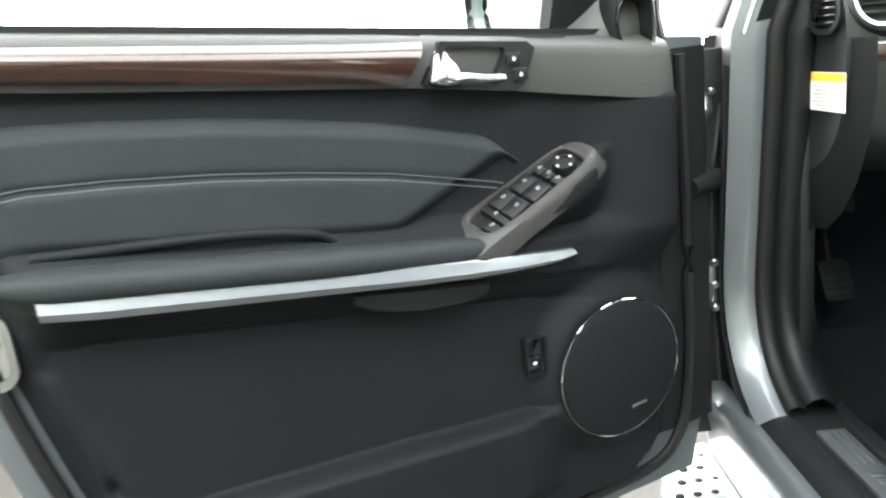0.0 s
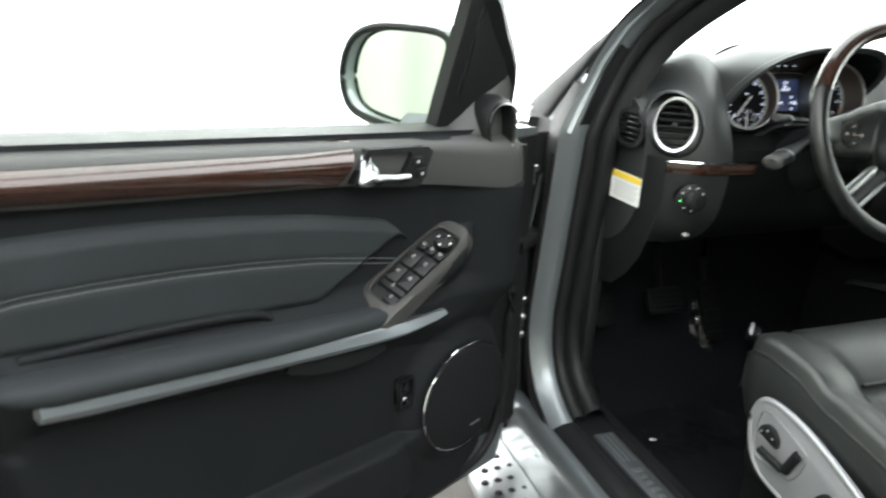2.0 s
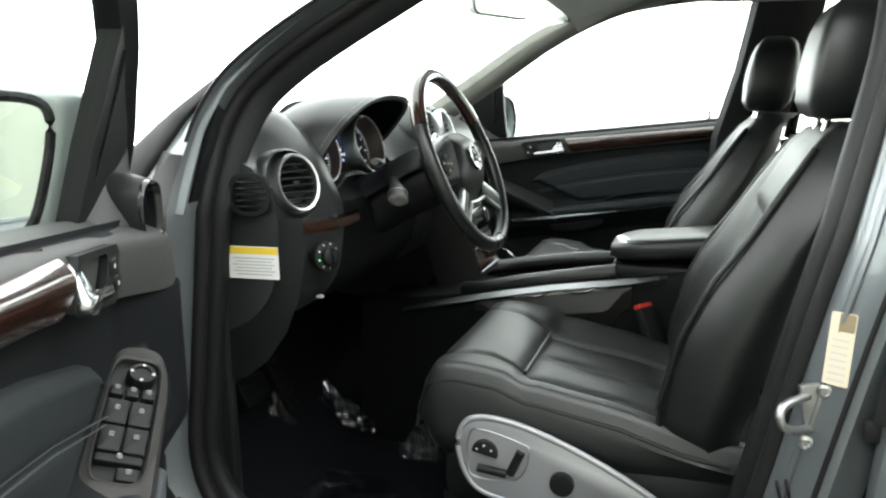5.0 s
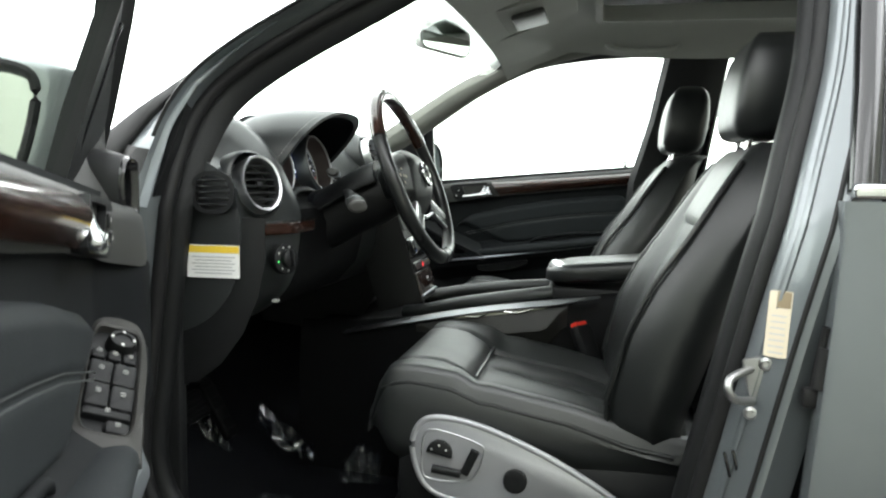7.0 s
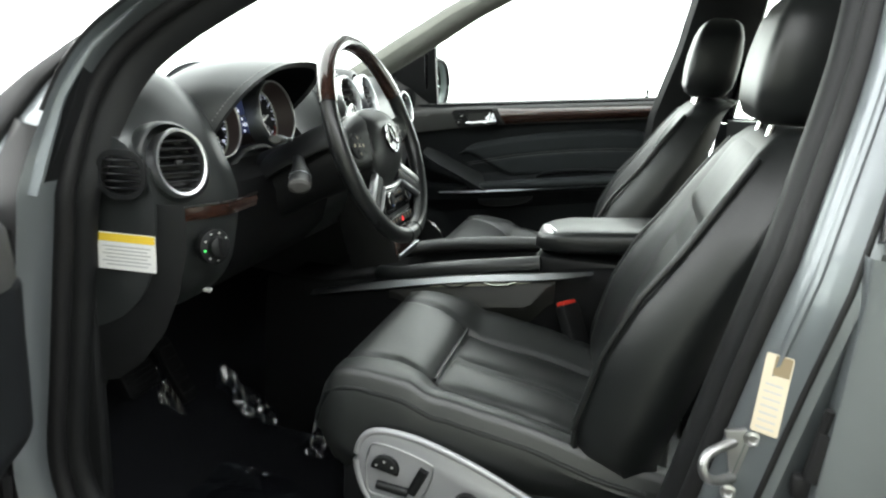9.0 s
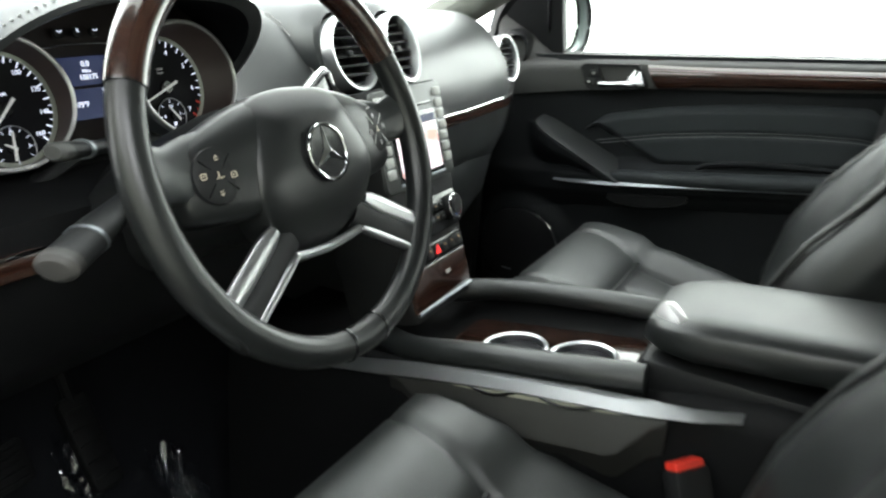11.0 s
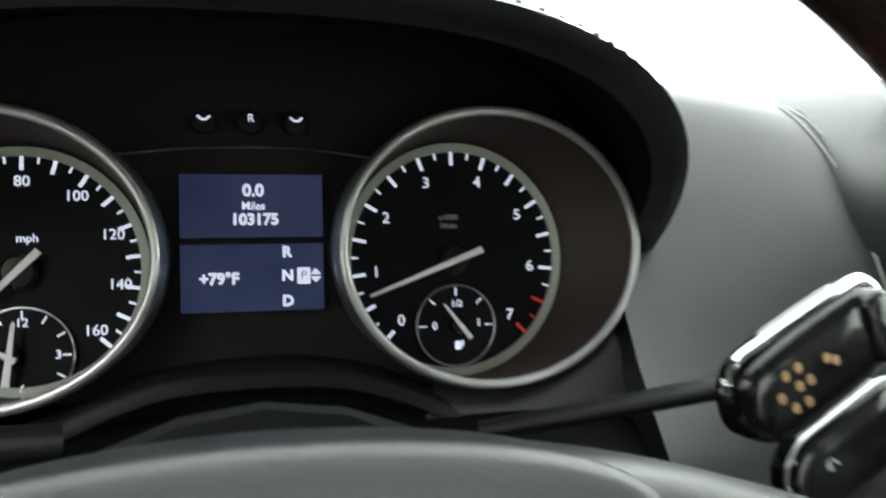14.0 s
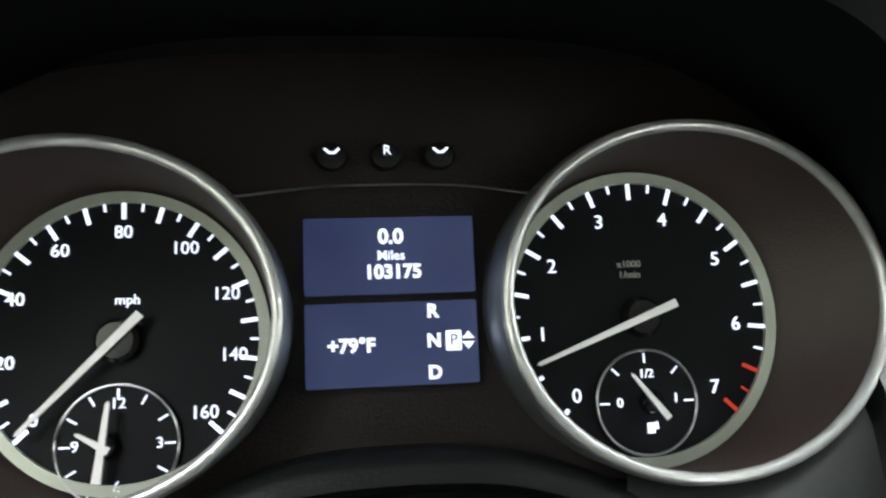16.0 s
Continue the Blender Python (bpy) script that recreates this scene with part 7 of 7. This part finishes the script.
plate(bm, round_rect(0.19, 0.30, 0.02), frame_matrix((0, 0.80, con_z(0.80) - 0.036), (1, 0, 0), (0, 1, -0.155)), 0.006, 0.002)
deck = part("walnut_deck", bm, WOOD, con, "dark walnut deck")
for y in (0.834, 0.725):
    m = frame_matrix((-0.022, y, con_z(y) - 0.020), (1, 0, 0), (0, 1, -0.155))
    bm = bmesh.new()
    lathe(bm, [(0.053, -0.012), (0.053, 0.002), (0.050, 0.005), (0.045, 0.003), (0.044, -0.05)], m, 36, cap=False)
    ch = part("cup_holder", bm, SILVER, con, "bright ringed cup holder")
    # shallow black disc stands in for the shade deep in the cup
    bm = bmesh.new()
    lathe(bm, [(0.0445, -0.006), (0.043, -0.008), (0.036, -0.009)], m, 30)
    part("cup_shade", bm, DIALBLACK, ch)
# scooped hollow below each rail, pale strip and bright crescents along its upper edge
def rail_foot(y):
    t = (1.165 - y) / 0.677
    return 0.840 + 0.118 * t + 0.0208 * math.sin(math.pi * t * 0.9) - 0.016


for s in (-1, 1):
    bm = bmesh.new()
    rings = []
    for k in range(25):
        t = k / 24
        y = lerp(0.965, 0.570, t)
        z = rail_foot(y)
        e = smooth_step(0.0, 0.24, t) * smooth_step(1.0, 0.84, t)
        d = 0.060 * (0.12 + 0.88 * e)
        rings.append([V(s * 0.162, y, z + 0.004), V(s * (0.168 + 0.001 * e), y, z - 0.003), V(s * (0.170 + 0.007 * e), y, z - d * 0.45), V(s * (0.172 + 0.017 * e), y, z - d * 0.9),
                      V(s * (0.172 + 0.018 * e), y, z - d), V(s * (0.170 + 0.012 * e), y, z - d - 0.010), V(s * 0.162, y, z - d - 0.05)])
    loft(bm, rings)
    part("side_scoop", bm, SCOOPGREY, con, "dark grey hollow below the rail", 40)
    # pale strip stands in for the light seen through the open gap
    bm = bmesh.new()
    rings = []
    for k in range(13):
        t = k / 12
        y = lerp(0.862, 0.625, t)
        z = rail_foot(y) - 0.002
        h = 0.0085 * math.sin(math.pi * (0.08 + 0.86 * t)) ** 0.6
        rings.append([V(s * 0.168, y, z), V(s * 0.1725, y, z), V(s * 0.1755, y, z - h), V(s * 0.168, y, z - h)])
    loft(bm, rings)
    part("gap_strip", bm, GAPCREAM, con, "pale strip standing in for the light gap under the rail", 40)
    # crescents stand in for the cup holder rings seen through the gap
    for y0, y1 in ((0.835, 0.765), (0.735, 0.655)):
        bm = bmesh.new()
        tube(bm, [(s * (0.177 + 0.002 * math.sin(math.pi * k / 8)), lerp(y0, y1, k / 8), rail_foot(lerp(y0, y1, k / 8)) - 0.001 - 0.008 * math.sin(math.pi * k / 8)) for k in range(9)], 0.0022, 8)
        part("crescent", bm, CHROME, con, "chrome crescent standing in for a cup holder ring")
arm = thing("armrest", "black leather centre armrest with a chrome release", "armrest")
bm = bmesh.new()
rings = []
for k in range(22):
    t = k / 21
    y = lerp(0.632, 0.16, t)
    e = min(1, (t * 7)) ** 0.5 * min(1, (1 - t) * 10) ** 0.5
    zc = 1.004 + 0.045 * min(t, 0.6)
    hw, hh = 0.108 * (0.72 + 0.28 * e), 0.030 * (0.5 + 0.5 * e)
    ring = []
    for j in range(24):
        q = 2 * math.pi * j / 24
        c, s_ = math.cos(q), math.sin(q)
        ring.append(V(hw * (abs(c) ** 0.42) * (1 if c > 0 else -1), y, zc + hh * (abs(s_) ** 0.5) * (1 if s_ > 0 else -1)))
    rings.append(ring)
loft(bm, rings)
part("cushion", bm, LEATHER, arm, "black leather cushion", 60)
bm = bmesh.new()
plate(bm, round_rect(0.062, 0.044, 0.018, 6), frame_matrix((-0.062, 0.598, 1.018), (-0.70, -0.62, -0.25), (-0.35, -0.45, 0.80)), 0.016, 0.008, 0.004)
part("release_button", bm, BEZEL, arm, "chrome release button")
bm = bmesh.new()
box(bm, (0, 0.38, 0.945), (0.20, 0.50, 0.06), 0.012)
part("armrest_base", bm, PLASTIC, arm)

# ---------------- seats ----------------


def seat(name, label, cx, driver):
    s = thing(name, label, "car seat", "front seats")

    def cushion_top(y, x, hw):
        a = abs(x) / hw
        base = interp([(0.30, 0.745), (0.43, 0.766), (0.54, 0.800), (0.66, 0.820), (0.72, 0.832), (0.755, 0.862), (0.80, 0.884), (0.85, 0.892), (0.89, 0.888), (0.915, 0.876), (0.945, 0.845)], y)
        bol = interp([(0.30, 0.035), (0.5, 0.034), (0.7, 0.036), (0.76, 0.020), (0.80, 0.006), (0.93, 0.0)], y)
        return base + bol * smooth_step(0.50, 0.86, a)
    # cushion
    bm = bmesh.new()
    rings = []
    for y in (0.28, 0.34, 0.40, 0.46, 0.52, 0.58, 0.64, 0.69, 0.715, 0.728, 0.737, 0.746, 0.758, 0.775, 0.80, 0.83, 0.865, 0.895, 0.920, 0.936, 0.944):
        f = smooth_step(0.87, 0.946, y)
        hw = (0.250 + 0.008 * smooth_step(0.3, 0.6, y)) * (1 - 0.16 * f ** 2)
        ring = []
        for k in range(85):
            x = lerp(-hw, hw, k / 84)
            sx = 0.142 + 0.030 * smooth_step(0.72, 0.92, y)
            crease = 0.008 * math.exp(-((abs(x) - sx) / 0.007) ** 2) + 0.009 * math.exp(-((y - 0.737) / 0.012) ** 2) * smooth_step(0.155, 0.140, abs(x))
            z = cushion_top(y, x, hw) - crease - 0.045 * smooth_step(0.90, 1.0, abs(x) / hw) ** 2 - 0.06 * f ** 3
            ring.append(V(cx + x, y, z))
        zb = 0.70 + 0.07 * f
        ring += [V(cx + hw * 0.985, y, 0.76), V(cx + hw * 0.93, y, zb), V(cx + hw * 0.5, y, zb - 0.03), V(cx - hw * 0.5, y, zb - 0.03), V(cx - hw * 0.93, y, zb), V(cx - hw * 0.985, y, 0.76)]
        rings.append(ring)
    loft(bm, rings)
    part("cushion", bm, LITLEATHER, s, "black leather seat cushion", 70)
    # centre insert in two lengthwise panels
    for k in range(2):
        x0 = -0.138 + 0.138 * k
        bm = bmesh.new()
        rings = []
        for y in np.linspace(0.34, 0.730, 15):
            e = smooth_step(0.730, 0.712, y)
            row = []
            for t in np.linspace(0, 1, 9):
                x = x0 + 0.138 * t
                z = cushion_top(y, 0, 0.27) + 0.014 * e * (math.sin(math.pi * t) ** 0.3) - 0.006
                row.append(V(cx + x, y, z))
            rings.append(row + [V(cx + x0 + 0.138, y, z - 0.03), V(cx + x0, y, z - 0.03)])
        loft(bm, rings)
        part("insert_panel", bm, LITLEATHER, s, smooth=60)
    bm = bmesh.new()
    tube(bm, [(cx + x, 0.737, cushion_top(0.737, 0, 0.27) + 0.002) for x in np.linspace(-0.14, 0.14, 9)], 0.004, 8)
    part("cross_seam", bm, LEATHER, s)
    for sd in (-1, 1):
        bm = bmesh.new()
        tube(bm, [(cx + sd * 0.251 * (1 - 0.16 * smooth_step(0.87, 0.946, y) ** 2), y, cushion_top(y, 0.262, 0.262) - 0.045 - 0.06 * smooth_step(0.87, 0.946, y) ** 3 + 0.012) for y in np.linspace(0.35, 0.935, 22)], 0.0042, 8)
        part("piping", bm, LEATHER, s)
    # backrest
    bm = bmesh.new()
    rings = []
    BACK = [(0.745, 0.425, 0.205), (0.765, 0.445, 0.235), (0.80, 0.450, 0.256), (0.84, 0.440, 0.264), (0.90, 0.420, 0.268), (0.98, 0.394, 0.268), (1.06, 0.360, 0.262), (1.14, 0.322, 0.252), (1.20, 0.295, 0.240), (1.26, 0.266, 0.222), (1.30, 0.245, 0.198), (1.325, 0.225, 0.168), (1.338, 0.200, 0.12)]

    def back_front(z, a):
        y = interp([(p[0], p[1]) for p in BACK], z)
        bol = interp([(0.77, 0.02), (0.86, 0.058), (0.98, 0.070), (1.08, 0.062), (1.16, 0.036), (1.23, 0.022), (1.33, 0.0)], z) * (0.72 if driver else 1.0)
        return y + bol * smooth_step(0.48, 0.80, a) - 0.075 * smooth_step(0.84, 1.0, a) ** 2
    for z, y, hw in BACK:
        ring = []
        for k in range(25):
            x = lerp(-hw, hw, k / 24)
            ring.append(V(cx + x, back_front(z, abs(x) / hw), z))
        th = 0.125 - 0.03 * smooth_step(1.2, 1.33, z)
        ring += [V(cx + hw * 1.01, y - 0.06, z), V(cx + hw * 0.9, y - th * 0.9, z), V(cx, y - th, z), V(cx - hw * 0.9, y - th * 0.9, z), V(cx - hw * 1.01, y - 0.06, z)]
        rings.append(ring)
    loft(bm, rings)
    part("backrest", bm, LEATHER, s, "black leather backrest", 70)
    # upper and lower inserts
    for z0, z1, hw0, hw1 in ((0.80, 1.145, 0.120, 0.130), (1.155, 1.322, 0.185, 0.150)):
        bm = bmesh.new()
        rings = []
        for t in np.linspace(0, 1, 13):
            z = lerp(z0, z1, t)
            hw = lerp(hw0, hw1, t)
            row = []
            for u in np.linspace(-1, 1, 15):
                e = smooth_step(0, 0.22, 1 - abs(u)) * smooth_step(0, 0.2, min(t, 1 - t))
                row.append(V(cx + hw * u, back_front(z, abs(hw * u) / 0.26) + 0.010 * e - 0.004, z))
            rings.append(row + [V(cx + hw, back_front(z, 0) - 0.03, z), V(cx - hw, back_front(z, 0) - 0.03, z)])
        loft(bm, rings)
        part("back_insert", bm, LEATHER, s, smooth=60)
    for sd in (-1, 1):
        bm = bmesh.new()
        tube(bm, [(cx + sd * interp([(p[0], p[2]) for p in BACK], z) * 0.90, back_front(z, 0.90) + 0.005, z) for z in np.linspace(0.80, 1.30, 24)], 0.0058, 8)
        part("piping", bm, LEATHER, s)
    # head restraint
    bm = bmesh.new()
    rings = []
    for z, hw, hd in ((1.345, 0.085, 0.034), (1.353, 0.110, 0.050), (1.375, 0.130, 0.062), (1.42, 0.138, 0.067), (1.46, 0.136, 0.066), (1.505, 0.128, 0.060), (1.533, 0.110, 0.050), (1.548, 0.08, 0.036), (1.554, 0.045, 0.018)):
        yc = 0.195 - 0.12 * (z - 1.35)
        ring = []
        for j in range(28):
            q = 2 * math.pi * j / 28
            c, sn = math.cos(q), math.sin(q)
            ring.append(V(cx + hw * (abs(c) ** 0.42) * (1 if c > 0 else -1), yc + hd * (abs(sn) ** 0.5) * (1 if sn > 0 else -1) + 0.018 * (c * c) * (1 if sn > 0 else 0), z))
        rings.append(ring)
    loft(bm, rings)
    hr = part("head_restraint", bm, LEATHER, s, "black leather head restraint", 70)
    for sd in (-1, 1):
        bm = bmesh.new()
        tube(bm, [(cx + sd * 0.06, 0.225, 1.30), (cx + sd * 0.06, 0.205, 1.39)], 0.006, 10)
        part("post", bm, CHROME, hr, "chrome post")
    # side valance with switches
    sd = -1 if driver else 1
    m = frame_matrix((cx + sd * 0.264, 0.60, 0.735), (0, 1 if sd > 0 else -1, 0), (0, 0, 1))
    f = -1 if sd < 0 else 1
    outl = catmull([(f * 0.235, -0.005, 0), (f * 0.225, 0.050, 0), (f * 0.185, 0.068, 0), (f * 0.10, 0.056, 0), (f * -0.02, 0.010, 0), (f * -0.13, -0.050, 0), (f * -0.165, -0.085, 0), (f * -0.08, -0.10, 0), (f * 0.10, -0.095, 0), (f * 0.20, -0.075, 0)], 5, True)
    bm = bmesh.new()
    plate(bm, [(p.x, p.y) for p in outl], m, 0.014, 0.006)
    val = part("side_valance", bm, SILVERPLASTIC, s, "satin silver side panel", 50)
    bm = bmesh.new()
    tube(bm, [m @ Vector((p.x, p.y, 0.010)) for p in outl], 0.0065, 10, closed=True)
    part("valance_edge", bm, SILVERPLASTIC, val)
    field = catmull([(f * 0.215, 0.022, 0), (f * 0.196, 0.046, 0), (f * 0.115, 0.028, 0), (f * 0.098, 0.010, 0), (f * 0.122, -0.046, 0), (f * 0.200, -0.052, 0), (f * 0.216, -0.030, 0)], 5, True)
    bm = bmesh.new()
    tube(bm, [m @ Vector((p.x, p.y, 0.0145)) for p in field], 0.0016, 6, closed=True)
    part("switch_field", bm, SILVER, val, "raised line round the switches")
    half = [(0.025 * math.cos(q), 0.025 * math.sin(q)) for q in np.linspace(-0.15, math.pi + 0.15, 22)]
    bm = bmesh.new()
    plate(bm, half, m @ Matrix.Translation((f * 0.182, 0.002, 0.012)) @ Matrix.Rotation(f * 0.2, 4, "Z"), 0.011, 0.003)
    lp_ = part("lumbar_pad", bm, PLASTIC, val, "black half round seat switch", 50)
    for q in (0.5, 1.57, 2.64):
        bm = bmesh.new()
        plate(bm, ellipse(0.0022, 0.0022, 8), m @ Matrix.Translation((f * 0.182 + 0.016 * math.cos(q), 0.002 + 0.016 * math.sin(q), 0.0236)), 0.0004)
        part("symbol", bm, SOFTMARK, lp_)
    bm = bmesh.new()
    tube(bm, [m @ Vector((f * 0.196, -0.030, 0.018)), m @ Vector((f * 0.140, -0.036, 0.018))], 0.008, 10)
    part("seat_switch", bm, PLASTIC, val, "black seat shaped switch")
    bm = bmesh.new()
    tube(bm, [m @ Vector((f * 0.133, -0.034, 0.018)), m @ Vector((f * 0.112, 0.012, 0.018))], 0.009, 10)
    part("back_switch", bm, PLASTIC, val, "black back shaped switch")
    bm = bmesh.new()
    lathe(bm, [(0.023, 0), (0.022, 0.012), (0.017, 0.014), (0.006, 0.012)], m @ Matrix.Translation((f * 0.036, -0.040, 0.012)), 26)
    part("lumbar_switch", bm, PLASTIC, val, "round lumbar switch")
    # lower side skirt and runners
    bm = bmesh.new()
    box(bm, (cx, 0.58, 0.665), (0.50, 0.60, 0.12), 0.03)
    part("seat_base", bm, PLASTIC, s)
    for x in (-0.19, 0.19):
        bm = bmesh.new()
        box(bm, (cx + x, 0.58, 0.52), (0.05, 0.62, 0.18), 0.01)
        part("runner", bm, PLASTIC, s)
    s.location.y = 0.0 if driver else 0.06
    return s


seat("driver_seat", "black leather driver seat with silver switch panel", -0.450, True)
seat("passenger_seat", "black leather passenger seat beside the console", 0.445, False)
# belt buckle
bk = thing("belt_buckle", "black seat belt buckle with red button", "seat belt buckle")
bmx = frame_matrix((-0.196, 0.518, 0.842), (0.80, -0.60, 0), (0.05, 0.52, 0.85))
bm = bmesh.new()
box(bm, (0, 0, 0), (0.054, 0.13, 0.030), 0.006, bmx @ Matrix.Translation((0, -0.01, 0)))
part("housing", bm, PLASTIC, bk)
bm = bmesh.new()
box(bm, (0, 0, 0), (0.044, 0.016, 0.022), 0.003, bmx @ Matrix.Translation((0, 0.056, 0)))
part("release", bm, RED, bk, "red release button")
bm = bmesh.new()
box(bm, (0, 0, 0), (0.026, 0.10, 0.010), 0.003, bmx @ Matrix.Translation((0, -0.09, 0)))
part("stem", bm, RUBBER, bk)

# ---------------- overhead ----------------
rm = thing("rear_view_mirror", "grey plastic rear view mirror under the roof", "mirror")
mm = frame_matrix((-0.04, 0.925, 1.632), (0.93, -0.36, 0.0), (0, -0.12, 1))
bm = bmesh.new()
k = 32
loft(bm, [[mm @ Vector((x * f, y * f, h)) for x, y in round_rect(0.25, 0.075, 0.03, 7)] for f, h in ((0.94, 0.0), (1.0, 0.002), (1.0, -0.012), (0.9, -0.03), (0.5, -0.04))], caps=True)
part("shell", bm, PALEGREY, rm, "grey mirror shell", 50)
bm = bmesh.new()
plate(bm, round_rect(0.235, 0.062, 0.026, 7), mm @ Matrix.Translation((0, 0, 0.001)), 0.003)
part("mirror_glass", bm, MIRROR, rm, "mirror glass", 30)
bm = bmesh.new()
tube(bm, catmull([mm @ Vector((0, 0.0, -0.03)), Vector((-0.005, 0.96, 1.665)), Vector((0, 0.89, 1.70))], 5), 0.016, 12)
part("arm", bm, PALEGREY, rm)
oc = thing("overhead_console", "grey overhead console in front of the sunroof", "overhead console")
bm = bmesh.new()
loft(bm, [[V(x, y, z) for x in np.linspace(-hw, hw, 7)] + [V(hw, y, z + 0.04), V(-hw, y, z + 0.04)] for y, z, hw in ((0.85, 1.675, 0.11), (0.77, 1.68, 0.15), (0.66, 1.705, 0.16), (0.58, 1.735, 0.15))])
part("shell", bm, HEADLINER, oc, "grey plastic shell", 50)
bm = bmesh.new()
box(bm, (0, 0.70, 1.688), (0.16, 0.09, 0.014), 0.006, Matrix.Rotation(radians(-14), 4, "X"))
part("lamp_lens", bm, GREYVINYL, oc)
for sd in (-1, 1):
    vz = thing("sun_visor", "grey folded sun visor against the roof", "sun visor", "sun visors")
    bm = bmesh.new()
    plate(bm, round_rect(0.36, 0.16, 0.03, 5), frame_matrix((sd * 0.36, 0.755, 1.690), (1, 0, -0.05 * sd), (0, 0.93, -0.33)), -0.016, 0.0)
    part("panel", bm, HEADLINER, vz, smooth=40)
    bm = bmesh.new()
    plate(bm, round_rect(0.05, 0.035, 0.003), frame_matrix((sd * 0.30, 0.72, 1.700), (1, 0, -0.05 * sd), (0, -0.9, 0.40)), 0.0014)
    part("visor_label", bm, WHITEPAPER, vz, "small white label")
bm = bmesh.new()
tube(bm, catmull([(0.60, 0.50, 1.73), (0.59, 0.46, 1.70), (0.585, 0.36, 1.695), (0.59, 0.28, 1.70), (0.60, 0.24, 1.735)], 6), 0.011, 10)
part("grab_handle", bm, HEADLINER, car, "folded grey grab handle")

# ---------------- footwell ----------------
mat_ob = thing("floor_mat", "black carpet floor mat in the driver footwell", "floor mat")
bm = bmesh.new()
loft(bm, [[V(x, y, 0.448 + dz) for x in np.linspace(-0.74, -0.24, 9)] + [V(-0.24, y, 0.44 + dz), V(-0.74, y, 0.44 + dz)] for y, dz in ((0.85, 0.0), (1.1, 0.0), (1.27, 0.008), (1.40, 0.07), (1.47, 0.13))])
part("carpet_pad", bm, CARPET, mat_ob, smooth=50)
bm = bmesh.new()
tube(bm, [(-0.742, 0.85, 0.45), (-0.742, 1.1, 0.45), (-0.742, 1.27, 0.458), (-0.742, 1.40, 0.52)], 0.008, 8)
part("binding", bm, RUBBER, mat_ob)
for nm, lab, x, y, z, w, h, mt in (("brake_pedal", "black rubber brake pedal under the dash", -0.50, 1.44, 0.70, 0.11, 0.07, KNEEBLACK), ("accelerator_pedal", "tall black accelerator pedal", -0.32, 1.47, 0.64, 0.055, 0.17, KNEEBLACK), ("parking_brake_pedal", "small ribbed parking brake pedal", -0.70, 1.42, 0.70, 0.06, 0.085, KNEEBLACK)):
    p = thing(nm, lab, "pedal")
    pm = frame_matrix((x, y, z), (1, 0, 0), (0, 0.5, 0.86))
    bm = bmesh.new()
    plate(bm, round_rect(w, h, 0.012), pm, 0.016, 0.005)
    part("pad", bm, mt, p)
    for k in range(5):
        bm = bmesh.new()
        box(bm, (0, 0, 0), (w * 0.8, 0.004, 0.005), 0.0015, pm @ Matrix.Translation((0, h * (-0.36 + 0.18 * k), 0.017)))
        part("rib", bm, KNEEBLACK, p)
    bm = bmesh.new()
    tube(bm, [(x, y + 0.01, z + 0.01), (x, y + 0.06, z + 0.14), (x, y + 0.05, z + 0.30)], 0.010, 8)
    part("arm", bm, KNEEBLACK, p)


def crumpled(name, label, cx, cy, cz, sx, sy, amp, seed, tilt=0.0):
    t = thing(name, label, "plastic film")
    bm = bmesh.new()
    n = 34
    rows = []
    for i in range(n):
        row = []
        for j in range(n):
            u, v = i / (n - 1) - 0.5, j / (n - 1) - 0.5
            q = Vector((u * 3.6 + seed, v * 3.6, seed * 0.7))
            r = 1 - abs(noise.noise(q)) * 2
            h = amp * (max(0, r) ** 2 + 0.5 * (1 - abs(noise.noise(q * 2.3)) * 2)) * min(1, (0.5 - abs(u)) * 6) + 0.3 * amp
            row.append(bm.verts.new((cx + u * sx + 0.02 * noise.noise(q + Vector((3, 1, 0))), cy + v * sy + 0.02 * noise.noise(q + Vector((9, 4, 0))), cz + h + tilt * v)))
        rows.append(row)
    for a, b in zip(rows, rows[1:]):
        for k_ in range(n - 1):
            bm.faces.new((a[k_], a[k_ + 1], b[k_ + 1], b[k_]))
    o = part("sheet", bm, FILM, t, smooth=55)
    o.visible_shadow = False
    return t


crumpled("plastic_film", "crumpled clear plastic film by the pedals", -0.335, 1.47, 0.565, 0.07, 0.08, 0.04, 4.0, 0.10)
crumpled("plastic_film", "crumpled clear plastic film along the console", -0.250, 1.30, 0.525, 0.06, 0.16, 0.04, 2.3, 0.10)
crumpled("plastic_film", "crumpled clear plastic film before the seat", -0.26, 1.07, 0.47, 0.13, 0.10, 0.05, 7.0)
crumpled("plastic_film", "clear plastic film lying over the floor mat", -0.54, 1.16, 0.449, 0.32, 0.30, 0.006, 1.0, 0.03)
crumpled("plastic_film", "crumpled clear plastic film beside the mat", -0.30, 1.49, 0.46, 0.20, 0.12, 0.06, 11.0)
